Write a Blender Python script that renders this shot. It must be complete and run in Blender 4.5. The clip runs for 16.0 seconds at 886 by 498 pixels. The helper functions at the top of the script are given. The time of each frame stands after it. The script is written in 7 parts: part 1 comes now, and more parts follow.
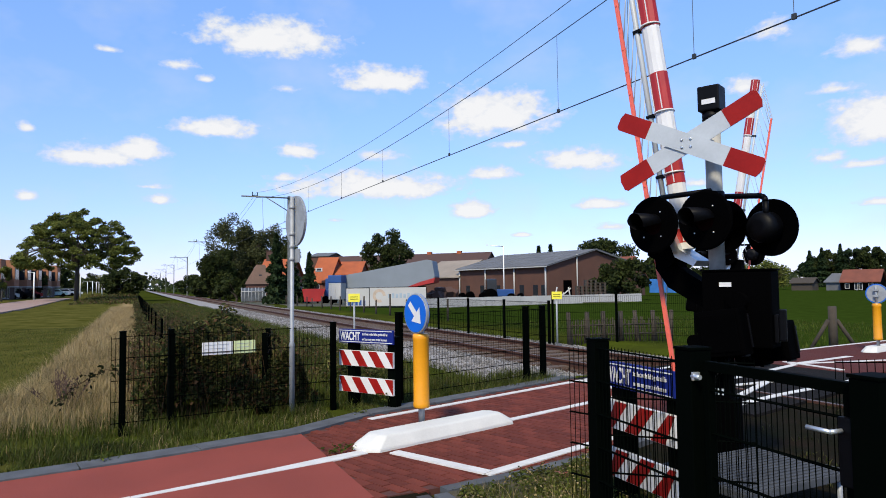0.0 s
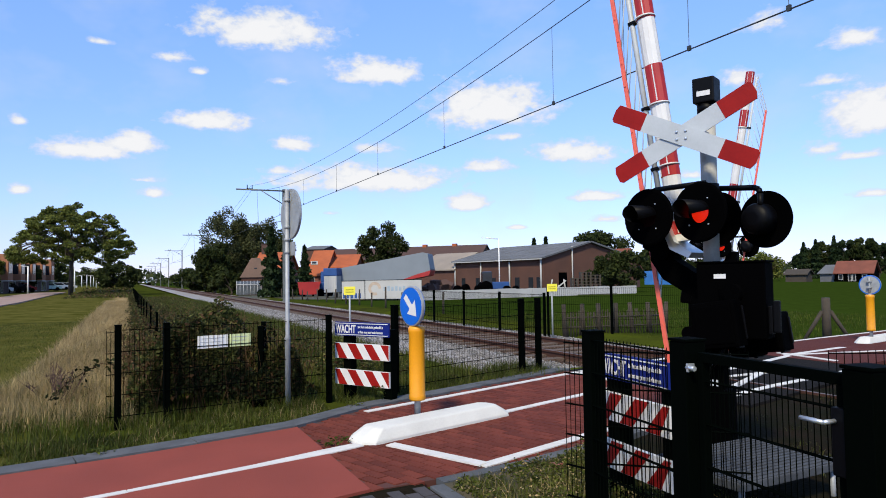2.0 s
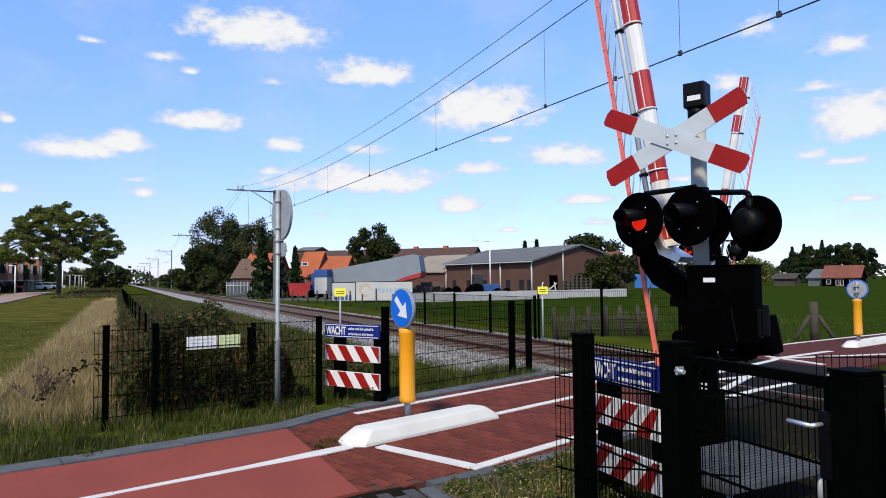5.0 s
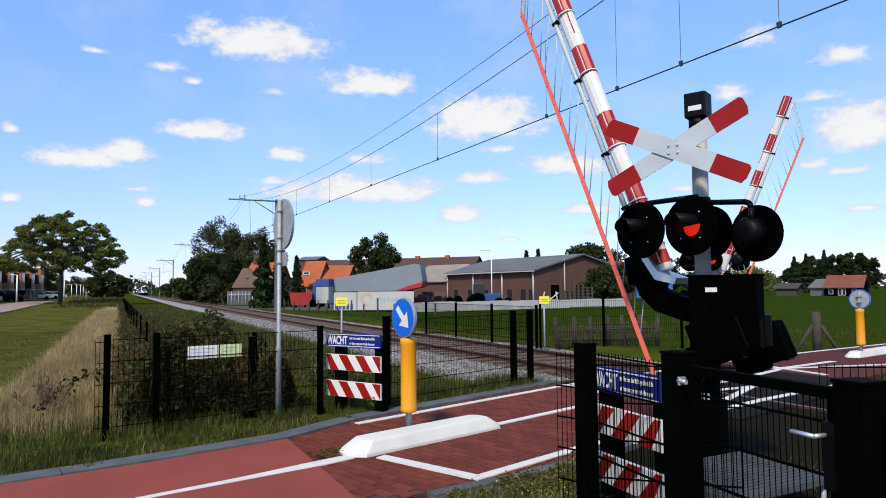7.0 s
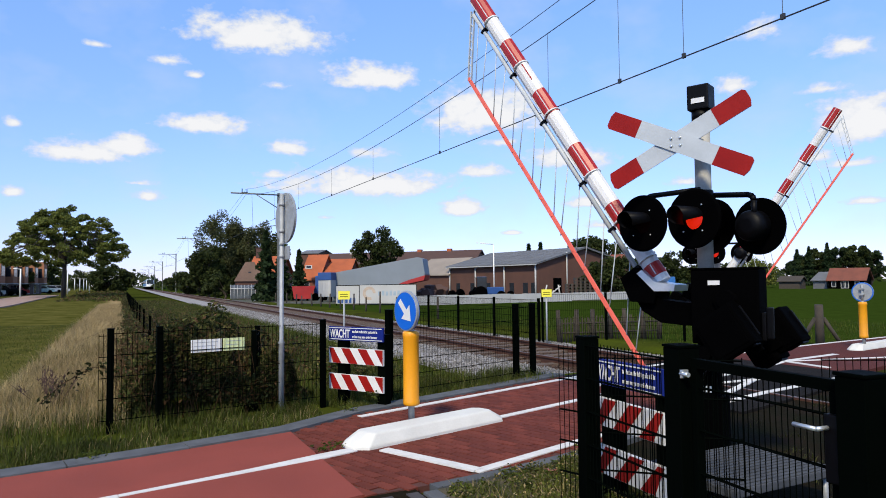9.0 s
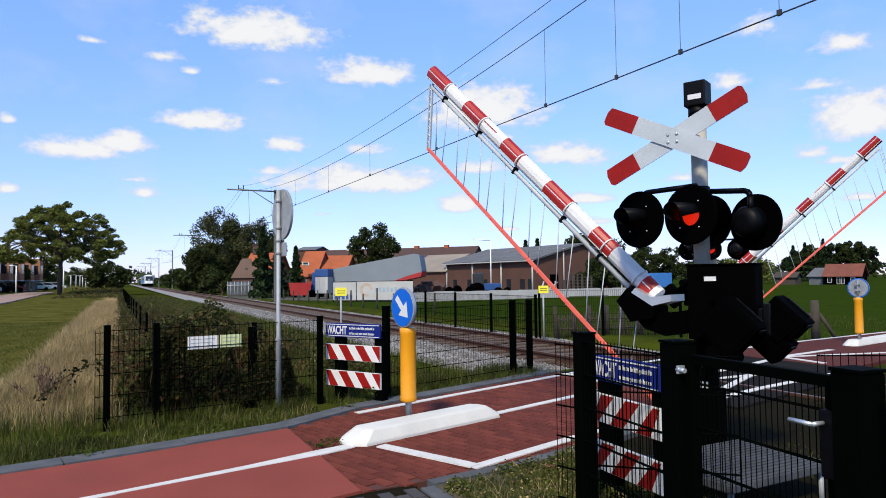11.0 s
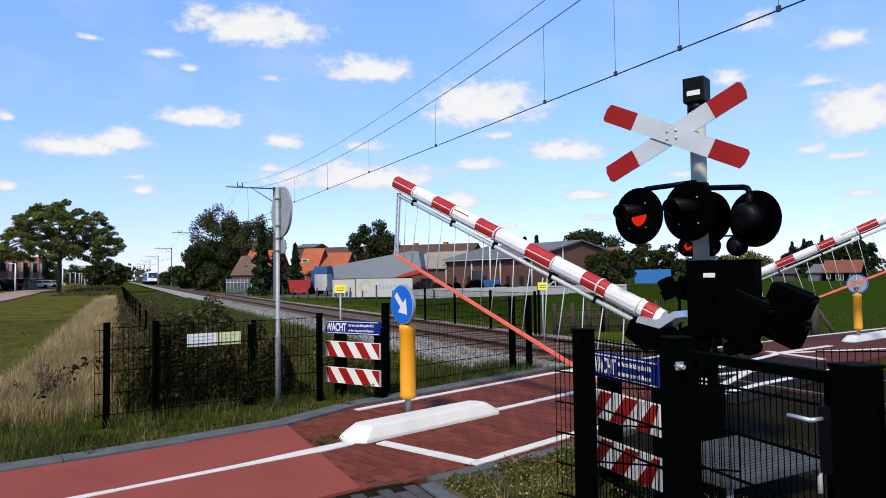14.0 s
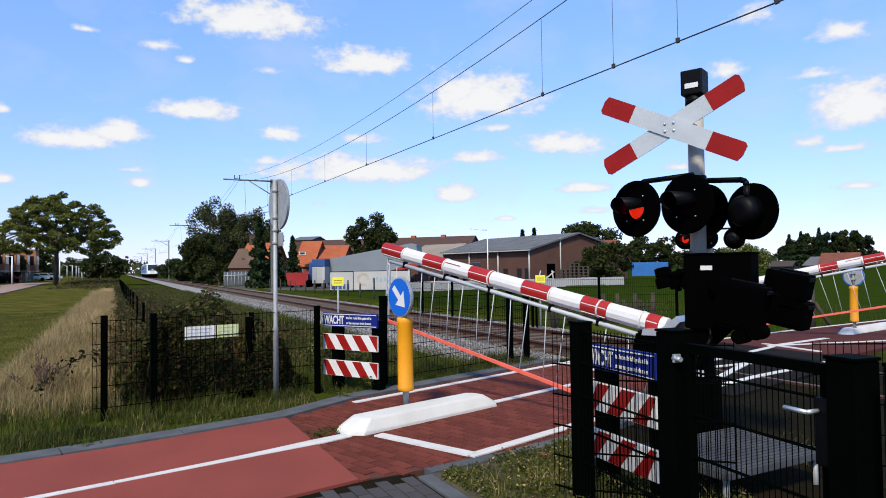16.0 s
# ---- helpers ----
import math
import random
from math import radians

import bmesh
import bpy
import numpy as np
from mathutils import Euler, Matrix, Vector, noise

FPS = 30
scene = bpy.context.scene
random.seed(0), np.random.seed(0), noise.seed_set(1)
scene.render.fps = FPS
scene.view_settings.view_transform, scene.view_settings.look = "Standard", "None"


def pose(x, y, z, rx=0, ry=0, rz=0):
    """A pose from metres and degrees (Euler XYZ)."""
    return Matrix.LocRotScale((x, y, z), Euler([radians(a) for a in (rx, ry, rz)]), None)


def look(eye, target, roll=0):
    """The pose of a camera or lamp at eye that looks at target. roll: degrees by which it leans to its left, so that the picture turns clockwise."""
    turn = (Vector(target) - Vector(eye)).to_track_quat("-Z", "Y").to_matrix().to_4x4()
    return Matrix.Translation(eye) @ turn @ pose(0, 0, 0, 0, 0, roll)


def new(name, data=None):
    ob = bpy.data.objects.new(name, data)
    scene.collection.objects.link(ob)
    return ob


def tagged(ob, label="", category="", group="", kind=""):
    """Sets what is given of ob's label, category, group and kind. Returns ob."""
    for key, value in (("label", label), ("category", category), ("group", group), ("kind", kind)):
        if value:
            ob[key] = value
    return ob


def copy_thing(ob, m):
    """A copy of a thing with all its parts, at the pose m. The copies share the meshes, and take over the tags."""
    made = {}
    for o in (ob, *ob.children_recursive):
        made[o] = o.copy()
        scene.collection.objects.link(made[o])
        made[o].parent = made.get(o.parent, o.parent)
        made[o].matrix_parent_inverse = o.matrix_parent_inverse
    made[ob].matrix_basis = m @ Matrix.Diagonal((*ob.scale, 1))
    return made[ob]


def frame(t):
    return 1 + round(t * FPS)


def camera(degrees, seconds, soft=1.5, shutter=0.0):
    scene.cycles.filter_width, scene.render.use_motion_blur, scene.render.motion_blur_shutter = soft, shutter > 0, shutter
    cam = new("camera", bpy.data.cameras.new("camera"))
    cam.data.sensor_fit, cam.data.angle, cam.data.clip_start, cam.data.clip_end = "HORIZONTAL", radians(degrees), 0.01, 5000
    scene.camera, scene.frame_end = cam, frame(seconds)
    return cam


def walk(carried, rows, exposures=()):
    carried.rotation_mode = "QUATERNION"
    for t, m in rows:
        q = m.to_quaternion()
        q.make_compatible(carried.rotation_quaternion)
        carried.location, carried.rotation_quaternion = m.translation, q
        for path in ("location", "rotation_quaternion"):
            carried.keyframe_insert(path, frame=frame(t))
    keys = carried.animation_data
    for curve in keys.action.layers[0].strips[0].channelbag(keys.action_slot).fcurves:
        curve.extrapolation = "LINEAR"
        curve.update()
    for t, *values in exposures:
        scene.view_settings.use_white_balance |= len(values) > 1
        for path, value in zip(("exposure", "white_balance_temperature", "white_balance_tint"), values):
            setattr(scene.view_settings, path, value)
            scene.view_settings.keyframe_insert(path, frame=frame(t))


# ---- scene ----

# ---- the camera: it stands in one place and sways a little ----
EYE = 1.45
cam = camera(67.4, 16.0, soft=0.95)
SWAY = [
    (0, -25.000, 3.110, -0.700),
    (0.5, -25.198, 3.057, -0.627),
    (1, -25.321, 2.892, -0.540),
    (1.5, -25.425, 2.556, -0.598),
    (2, -25.389, 2.472, -0.882),
    (2.5, -25.471, 2.183, -0.598),
    (3, -25.770, 2.241, -0.607),
    (3.5, -25.922, 2.340, -0.681),
    (4, -26.174, 2.454, -0.583),
    (6.5, -26.032, 3.174, -0.477),
    (7, -26.039, 3.461, -0.493),
    (7.5, -25.984, 3.642, -0.604),
    (8, -25.838, 3.628, -0.514),
    (8.5, -25.755, 3.237, -0.704),
    (9, -25.841, 2.895, -0.578),
    (11.5, -26.119, 2.443, -0.643),
    (12, -25.967, 2.190, -0.680),
    (12.5, -26.051, 2.184, -0.593),
    (13, -26.074, 2.217, -0.666),
    (13.5, -26.093, 2.140, -0.688),
    (14, -26.160, 2.316, -0.763),
    (14.5, -26.007, 2.380, -0.886),
    (15, -25.942, 2.255, -0.642),
    (15.5, -26.224, 1.972, -0.673),
    (16, -26.359, 1.685, -0.776)
]
walk(cam, [(t, pose(0, 0, EYE, 90 + pitch, 0, yaw) @ pose(0, 0, 0, 0, 0, roll)) for t, yaw, pitch, roll in SWAY], exposures=[(0, 0.0)])

# ---- sky and sun ----
SUN_AZ, SUN_EL = 136.0, 46.0          # degrees: to the left of the rails' direction, above the horizon
CLOUDS = [  # azimuth to the right of the rails' direction, elevation, half width, half height (degrees), density
    (10.3, 20.0, 5.8, 1.8, 1.00),
    (19.8, 17.2, 4.0, 1.3, 1.00),
    (29.6, 14.1, 5.3, 2.5, 1.00),
    (6.4, 12.8, 3.5, 1.0, 1.00),
    (-3.0, 10.0, 3.0, 1.1, 1.00),
    (0.3, 10.7, 2.2, 1.1, 1.00),
    (12.8, 11.3, 2.0, 0.9, 0.90),
    (19.2, 8.3, 7.8, 1.5, 1.00),
    (36.7, 10.2, 3.5, 1.2, 1.00),
    (29.7, 9.4, 2.4, 0.9, 0.80),
    (38.5, 6.6, 2.2, 0.7, 0.85),
    (27.7, 6.3, 2.3, 1.0, 1.00),
    (1.9, 7.0, 1.3, 0.6, 0.90),
    (58.5, 11.2, 2.9, 2.1, 1.10),
    (55.2, 9.1, 2.1, 0.9, 0.60),
    (57.7, 16.7, 3.4, 1.4, 0.62),
    (51.8, 18.9, 2.5, 1.8, 0.50),
    (56.1, 14.0, 4.2, 0.8, 0.50),
    (49.8, 15.1, 1.5, 0.9, 0.90),
    (46.2, 7.9, 3.0, 0.7, 0.60),
    (39.4, 4.7, 1.9, 0.6, 0.70),
    (58.5, 5.6, 1.6, 0.5, 0.80),
    (-7.2, 6.8, 0.9, 0.6, 0.90),
    (-7.3, 11.8, 0.8, 0.7, 0.70),
    (3.3, 17.6, 2.6, 0.9, 0.45),
    (5.2, 16.7, 1.2, 0.6, 0.50),
    (19.5, 11.0, 2.2, 0.8, 0.75),
    (11.7, 9.1, 2.8, 0.7, 0.60),
    (1.1, 8.0, 2.2, 0.4, 0.50),
    (11.7, 16.4, 2.1, 0.9, 0.40),
    (31.8, 4.2, 1.1, 0.3, 0.80),
    (15.8, 5.6, 1.5, 0.4, 0.50),
    (31.0, 11.9, 3.5, 0.8, 0.50),
    (57.7, 8.4, 2.7, 0.7, 0.60),
    (-1.9, 18.1, 1.4, 0.6, 0.42)
]


def build_sky():
    world = bpy.data.worlds.new("sky")
    scene.world = world
    world.use_nodes = True
    nt = world.node_tree
    nt.nodes.clear()
    out = nt.nodes.new("ShaderNodeOutputWorld")
    bg = nt.nodes.new("ShaderNodeBackground")
    sky = nt.nodes.new("ShaderNodeTexSky")
    sky.sky_type, sky.sun_disc = "NISHITA", False
    sky.sun_elevation, sky.sun_rotation = radians(SUN_EL), radians(-SUN_AZ)
    sky.air_density, sky.dust_density, sky.ozone_density = 0.85, 0.15, 2.2
    coord = nt.nodes.new("ShaderNodeTexCoord")

    def calc(op, a, b=None, c=None, clamp=False):
        n = nt.nodes.new("ShaderNodeMath")
        n.operation, n.use_clamp = op, clamp
        for i, v in enumerate((a, b, c)):
            if v is None:
                continue
            if isinstance(v, (int, float)):
                n.inputs[i].default_value = v
            else:
                nt.links.new(v, n.inputs[i])
        return n.outputs[0]

    sep = nt.nodes.new("ShaderNodeSeparateXYZ")
    nt.links.new(coord.outputs["Generated"], sep.inputs[0])
    x, y, z = sep.outputs
    az = calc("MULTIPLY", calc("ARCTAN2", x, y), 180 / math.pi)
    el = calc("MULTIPLY", calc("ARCSINE", z), 180 / math.pi)
    flat = nt.nodes.new("ShaderNodeCombineXYZ")
    nt.links.new(az, flat.inputs[0])
    nt.links.new(calc("MULTIPLY", el, 1.6), flat.inputs[1])

    def cloud_noise(scale, detail, rough):
        n = nt.nodes.new("ShaderNodeTexNoise")
        n.inputs["Scale"].default_value, n.inputs["Detail"].default_value, n.inputs["Roughness"].default_value = scale, detail, rough
        nt.links.new(flat.outputs[0], n.inputs["Vector"])
        return n.outputs["Fac"]

    billow, wisp, drift = cloud_noise(0.42, 6, 0.56), cloud_noise(0.11, 4, 0.55), cloud_noise(1.3, 4, 0.55)
    body = None
    for a, e, w, h, full in CLOUDS:
        dx = calc("DIVIDE", calc("SUBTRACT", az, a), w)
        dy = calc("DIVIDE", calc("SUBTRACT", el, e), h)
        low = calc("MULTIPLY", calc("MINIMUM", dy, 0.0), 0.7)      # flatter undersides
        dy = calc("ADD", dy, low)
        d = calc("SQRT", calc("ADD", calc("MULTIPLY", dx, dx), calc("MULTIPLY", dy, dy)))
        one = calc("SUBTRACT", full, d)
        body = one if body is None else calc("MAXIMUM", body, one)
    lump = calc("ADD", calc("MULTIPLY", calc("SUBTRACT", billow, 0.5), 2.3), calc("MULTIPLY", calc("SUBTRACT", drift, 0.5), 1.1))
    dense = calc("ADD", calc("MULTIPLY", calc("MAXIMUM", body, -1.5), 1.35), lump)
    cover = calc("SMOOTH_MIN", 1.0, calc("MULTIPLY", calc("ADD", dense, 0.28), 1.35, clamp=True), 0.1, clamp=True)
    veil = calc("MULTIPLY", calc("SUBTRACT", wisp, 0.47), 1.2, clamp=True)
    haze = calc("POWER", calc("SUBTRACT", 1.0, calc("ABSOLUTE", z), clamp=True), 7.0)
    cover = calc("MAXIMUM", cover, calc("ADD", veil, calc("MULTIPLY", haze, 0.12)), clamp=True)
    shade = nt.nodes.new("ShaderNodeMix")
    shade.data_type = "RGBA"
    shade.inputs["A"].default_value, shade.inputs["B"].default_value = (3.3, 3.6, 4.2, 1), (4.6, 4.6, 4.65, 1)
    nt.links.new(calc("MULTIPLY", calc("ADD", dense, 0.0), 1.25, clamp=True), shade.inputs["Factor"])
    tint = nt.nodes.new("ShaderNodeMix")
    tint.data_type, tint.blend_type = "RGBA", "MULTIPLY"
    tint.inputs["Factor"].default_value = 1.0
    rise = nt.nodes.new("ShaderNodeMix")
    rise.data_type = "RGBA"
    rise.inputs["A"].default_value, rise.inputs["B"].default_value = (0.58, 0.56, 0.855, 1), (1.1, 1.26, 1.44, 1)
    nt.links.new(calc("MULTIPLY", z, 2.4, clamp=True), rise.inputs["Factor"])
    nt.links.new(rise.outputs["Result"], tint.inputs["B"])
    nt.links.new(sky.outputs[0], tint.inputs["A"])
    mix = nt.nodes.new("ShaderNodeMix")
    mix.data_type = "RGBA"
    nt.links.new(cover, mix.inputs["Factor"])
    nt.links.new(tint.outputs["Result"], mix.inputs["A"])
    nt.links.new(shade.outputs["Result"], mix.inputs["B"])
    nt.links.new(mix.outputs["Result"], bg.inputs[0])
    bg.inputs[1].default_value = 0.2
    nt.links.new(bg.outputs[0], out.inputs[0])


build_sky()
sun = new("sun", bpy.data.lights.new("sun", "SUN"))
sun.data.energy, sun.data.angle, sun.data.color = 4.7, radians(7), (1.0, 0.88, 0.64)
sun.matrix_basis = look((-math.sin(radians(SUN_AZ)) * math.cos(radians(SUN_EL)) * 50, math.cos(radians(SUN_AZ)) * math.cos(radians(SUN_EL)) * 50, math.sin(radians(SUN_EL)) * 50), (0, 0, 0))


# ---- materials ----
def material(name, colour, rough=0.7, metal=0.0, vary=0.25, scale=4.0, fine=60.0, bump=0.15, second=None, glow=0.0, spread=0.0, coat=0.0):
    """A surface with stains (scale) and grain (fine), in features per metre. second: a colour that the stains mix in. spread: change from piece to piece."""
    m = bpy.data.materials.new(name)
    m.use_nodes = True
    nt = m.node_tree
    b = nt.nodes["Principled BSDF"]
    tex = nt.nodes.new("ShaderNodeTexCoord")
    large, small = nt.nodes.new("ShaderNodeTexNoise"), nt.nodes.new("ShaderNodeTexNoise")
    for n, s, d in ((large, scale, 5), (small, fine, 3)):
        n.inputs["Scale"].default_value, n.inputs["Detail"].default_value = s, d
        nt.links.new(tex.outputs["Object"], n.inputs["Vector"])
    ramp = nt.nodes.new("ShaderNodeValToRGB")
    c = Vector(colour)
    s = Vector(second) if second else c * (1 - vary)
    ramp.color_ramp.elements[0].position, ramp.color_ramp.elements[1].position = 0.32, 0.68
    ramp.color_ramp.elements[0].color, ramp.color_ramp.elements[1].color = (*s, 1), (*c, 1)
    nt.links.new(large.outputs["Fac"], ramp.inputs[0])
    hsv = nt.nodes.new("ShaderNodeHueSaturation")
    nt.links.new(ramp.outputs[0], hsv.inputs["Color"])
    grain = nt.nodes.new("ShaderNodeMapRange")
    grain.inputs["To Min"].default_value, grain.inputs["To Max"].default_value = 1 - vary * 0.6, 1 + vary * 0.6
    nt.links.new(small.outputs["Fac"], grain.inputs["Value"])
    value = grain.outputs[0]
    if spread:
        info = nt.nodes.new("ShaderNodeObjectInfo")
        geo = nt.nodes.new("ShaderNodeNewGeometry")
        add = nt.nodes.new("ShaderNodeMath")
        nt.links.new(info.outputs["Random"], add.inputs[0])
        nt.links.new(geo.outputs["Random Per Island"], add.inputs[1])
        frac = nt.nodes.new("ShaderNodeMath")
        frac.operation = "FRACT"
        nt.links.new(add.outputs[0], frac.inputs[0])
        rng = nt.nodes.new("ShaderNodeMapRange")
        rng.inputs["To Min"].default_value, rng.inputs["To Max"].default_value = 1 - spread, 1 + spread
        nt.links.new(frac.outputs[0], rng.inputs["Value"])
        mul = nt.nodes.new("ShaderNodeMath")
        mul.operation = "MULTIPLY"
        nt.links.new(rng.outputs[0], mul.inputs[0])
        nt.links.new(value, mul.inputs[1])
        value = mul.outputs[0]
    nt.links.new(value, hsv.inputs["Value"])
    nt.links.new(hsv.outputs[0], b.inputs["Base Color"])
    b.inputs["Metallic"].default_value = metal
    rr = nt.nodes.new("ShaderNodeMapRange")
    rr.inputs["To Min"].default_value, rr.inputs["To Max"].default_value = max(0.02, rough - 0.12), min(1, rough + 0.12)
    nt.links.new(large.outputs["Fac"], rr.inputs["Value"])
    nt.links.new(rr.outputs[0], b.inputs["Roughness"])
    if coat:
        b.inputs["Coat Weight"].default_value = coat
    if bump:
        bp = nt.nodes.new("ShaderNodeBump")
        bp.inputs["Strength"].default_value, bp.inputs["Distance"].default_value = bump, 0.01
        nt.links.new(small.outputs["Fac"], bp.inputs["Height"])
        nt.links.new(bp.outputs[0], b.inputs["Normal"])
    if glow:
        b.inputs["Emission Color"].default_value, b.inputs["Emission Strength"].default_value = (*colour, 1), glow
    return m


def leaf_material(name, colour, second, spread=0.35):
    m = material(name, colour, 0.6, second=second, scale=1.2, fine=20, bump=0, spread=spread)
    b = m.node_tree.nodes["Principled BSDF"]
    b.inputs["Subsurface Weight"].default_value = 0.0
    b.inputs["Specular IOR Level"].default_value = 0.1
    tr = m.node_tree.nodes.new("ShaderNodeBsdfTranslucent")
    mix = m.node_tree.nodes.new("ShaderNodeMixShader")
    mix.inputs[0].default_value = 0.3
    src = b.inputs["Base Color"].links[0].from_socket
    m.node_tree.links.new(src, tr.inputs[0])
    m.node_tree.links.new(b.outputs[0], mix.inputs[1])
    m.node_tree.links.new(tr.outputs[0], mix.inputs[2])
    m.node_tree.links.new(mix.outputs[0], m.node_tree.nodes["Material Output"].inputs[0])
    return m


RED = material("red_film", (0.27, 0.010, 0.008), 0.45, vary=0.2, scale=6, bump=0.02)
RED_ARM = material("bright_red_film", (0.36, 0.012, 0.009), 0.4, vary=0.2, scale=6, bump=0.02)
WHITE = material("white_film", (0.66, 0.66, 0.66), 0.35, vary=0.1, scale=6, bump=0.02)
GREY_WHITE = material("matt_white_paint", (0.43, 0.47, 0.51), 0.5, vary=0.12, scale=5, bump=0.03)
BLACK = material("black_paint", (0.0012, 0.0012, 0.002), 0.5, vary=0.4, scale=8, bump=0.05)
MATT_BLACK = material("matt_black_paint", (0.0006, 0.0006, 0.0008), 0.8, vary=0.4, bump=0.05)
STEEL = material("galvanised_steel", (0.33, 0.35, 0.37), 0.55, 0.25, vary=0.25, scale=12, bump=0.05)
ALU = material("bare_aluminium", (0.62, 0.66, 0.7), 0.35, 0.7, vary=0.12, scale=5, bump=0.03)
CONCRETE_POST = material("pale_concrete", (0.42, 0.41, 0.38), 0.85, vary=0.2, scale=6, bump=0.2)
YELLOW = material("yellow_plastic", (0.72, 0.3, 0.006), 0.38, vary=0.12, scale=5, bump=0.03)
PLATE_WHITE = material("white_plate", (0.82, 0.82, 0.8), 0.45, vary=0.06, bump=0)
SIGN_YELLOW = material("yellow_film", (0.8, 0.72, 0.06), 0.4, vary=0.08, bump=0)
PALE_GREEN = material("faded_green_film", (0.7, 0.78, 0.4), 0.5, vary=0.1, bump=0)
BLUE = material("blue_film", (0.005, 0.115, 0.56), 0.45, vary=0.1, bump=0)
NAVY = material("navy_film", (0.009, 0.02, 0.17), 0.55, vary=0.15, bump=0)
ORANGE_RED = material("faded_red_rail", (0.75, 0.13, 0.085), 0.45, vary=0.15, scale=8, bump=0.03)
FENCE = material("dark_green_coating", (0.0006, 0.0014, 0.0009), 0.7, vary=0.3, bump=0.03)
RED_ASPHALT = material("red_asphalt", (0.235, 0.056, 0.042), 0.9, vary=0.16, scale=1.5, fine=120, bump=0.35)
RED_WORN = material("dark_worn_red_asphalt", (0.085, 0.022, 0.016), 0.9, vary=0.2, scale=1.5, fine=120, bump=0.35)
BRICK = material("red_paving_brick", (0.14, 0.034, 0.022), 0.88, vary=0.25, scale=3, fine=80, bump=0.3, spread=0.22)
JOINT = material("sandy_joint", (0.085, 0.026, 0.018), 0.95, vary=0.3, fine=120, bump=0.3)
KERB = material("grey_concrete_kerb", (0.1, 0.108, 0.12), 0.85, vary=0.3, scale=5, fine=90, bump=0.3, spread=0.12)
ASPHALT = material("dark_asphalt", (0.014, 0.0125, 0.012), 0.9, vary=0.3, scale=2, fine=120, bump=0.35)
LINE = material("white_road_paint", (0.62, 0.61, 0.59), 0.7, vary=0.16, scale=7, fine=90, bump=0.1)
ISLAND = material("white_painted_concrete", (0.6, 0.6, 0.57), 0.8, vary=0.12, scale=4, fine=60, bump=0.25)
SLAB = material("weathered_slab", (0.065, 0.072, 0.085), 0.85, vary=0.3, scale=4, fine=60, bump=0.3)
RAIL = material("rusty_rail", (0.07, 0.024, 0.011), 0.8, 0.1, vary=0.3, scale=5, fine=60, bump=0.2)
RAIL_TOP = material("worn_rail_head", (0.13, 0.09, 0.07), 0.5, 0.5, vary=0.2, bump=0.02)
SLEEPER = material("concrete_sleeper", (0.1, 0.07, 0.052), 0.9, vary=0.3, bump=0.3)
BALLAST = material("crushed_stone", (0.2, 0.19, 0.184), 0.9, vary=0.3, scale=3, fine=40, bump=0.4, spread=0.5)
RUST_STONE = material("rust_stained_stone", (0.06, 0.034, 0.022), 0.9, vary=0.35, scale=3, fine=40, bump=0.4, spread=0.5)
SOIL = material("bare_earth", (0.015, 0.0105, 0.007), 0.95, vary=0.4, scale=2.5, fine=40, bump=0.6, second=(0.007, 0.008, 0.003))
TILE_BRICK = material("orange_brickwork", (0.32, 0.14, 0.075), 0.9, vary=0.2, scale=0.8, fine=14, bump=0.2)
BRICK_RED = material("red_brickwork", (0.2, 0.065, 0.042), 0.9, vary=0.2, scale=0.8, fine=14, bump=0.2)
WIRE = material("weathered_copper_wire", (0.05, 0.055, 0.06), 0.6, 0.4, vary=0.2, bump=0)
MAST = material("grey_mast_steel", (0.16, 0.17, 0.16), 0.6, 0.3, vary=0.3, bump=0.05)
WOOD = material("weathered_wood", (0.055, 0.044, 0.033), 0.9, vary=0.4, scale=8, bump=0.3)
BARK = material("bark", (0.05, 0.04, 0.03), 0.95, vary=0.4, scale=6, bump=0.5)
WALL_BROWN = material("brown_brickwork", (0.095, 0.042, 0.028), 0.9, vary=0.25, scale=0.6, fine=14, bump=0.2)
ROOF_GREY = material("grey_fibre_cement", (0.12, 0.125, 0.135), 0.8, vary=0.25, scale=0.5, fine=6, bump=0.3)
ROOF_RED = material("orange_clay_tile", (0.36, 0.09, 0.03), 0.85, vary=0.25, scale=0.8, fine=8, bump=0.3)
ROOF_DARK = material("dark_roof_tile", (0.07, 0.036, 0.028), 0.85, vary=0.2, scale=0.8, fine=8, bump=0.2)
ROOF_WORN = material("weathered_red_tile", (0.18, 0.055, 0.033), 0.88, vary=0.3, scale=0.8, fine=8, bump=0.3)
PALE_ROOF = material("pale_sheet_roof", (0.26, 0.22, 0.18), 0.8, vary=0.2, scale=0.6, bump=0.1)
WALL_PALE = material("pale_render_wall", (0.42, 0.42, 0.41), 0.85, vary=0.15, scale=0.7, bump=0.1)
GLASS_DARK = material("dark_window_glass", (0.02, 0.024, 0.03), 0.1, vary=0.1, bump=0)
TARP = material("grey_tarpaulin", (0.175, 0.205, 0.235), 0.6, vary=0.12, scale=0.8, bump=0.1)
BLUE_STEEL = material("blue_sheet_steel", (0.01, 0.06, 0.22), 0.6, vary=0.2, scale=1.5, bump=0.1)
RED_STEEL = material("red_sheet_steel", (0.34, 0.015, 0.012), 0.5, vary=0.2, scale=1.5, bump=0.1)
LAMP_RED = material("red_signal_lens", (1.0, 0.022, 0.004), 0.4, vary=0.1, bump=0, glow=0.6)
LENS_DARK = material("dark_red_lens", (0.01, 0.002, 0.002), 0.7, vary=0.1, bump=0)
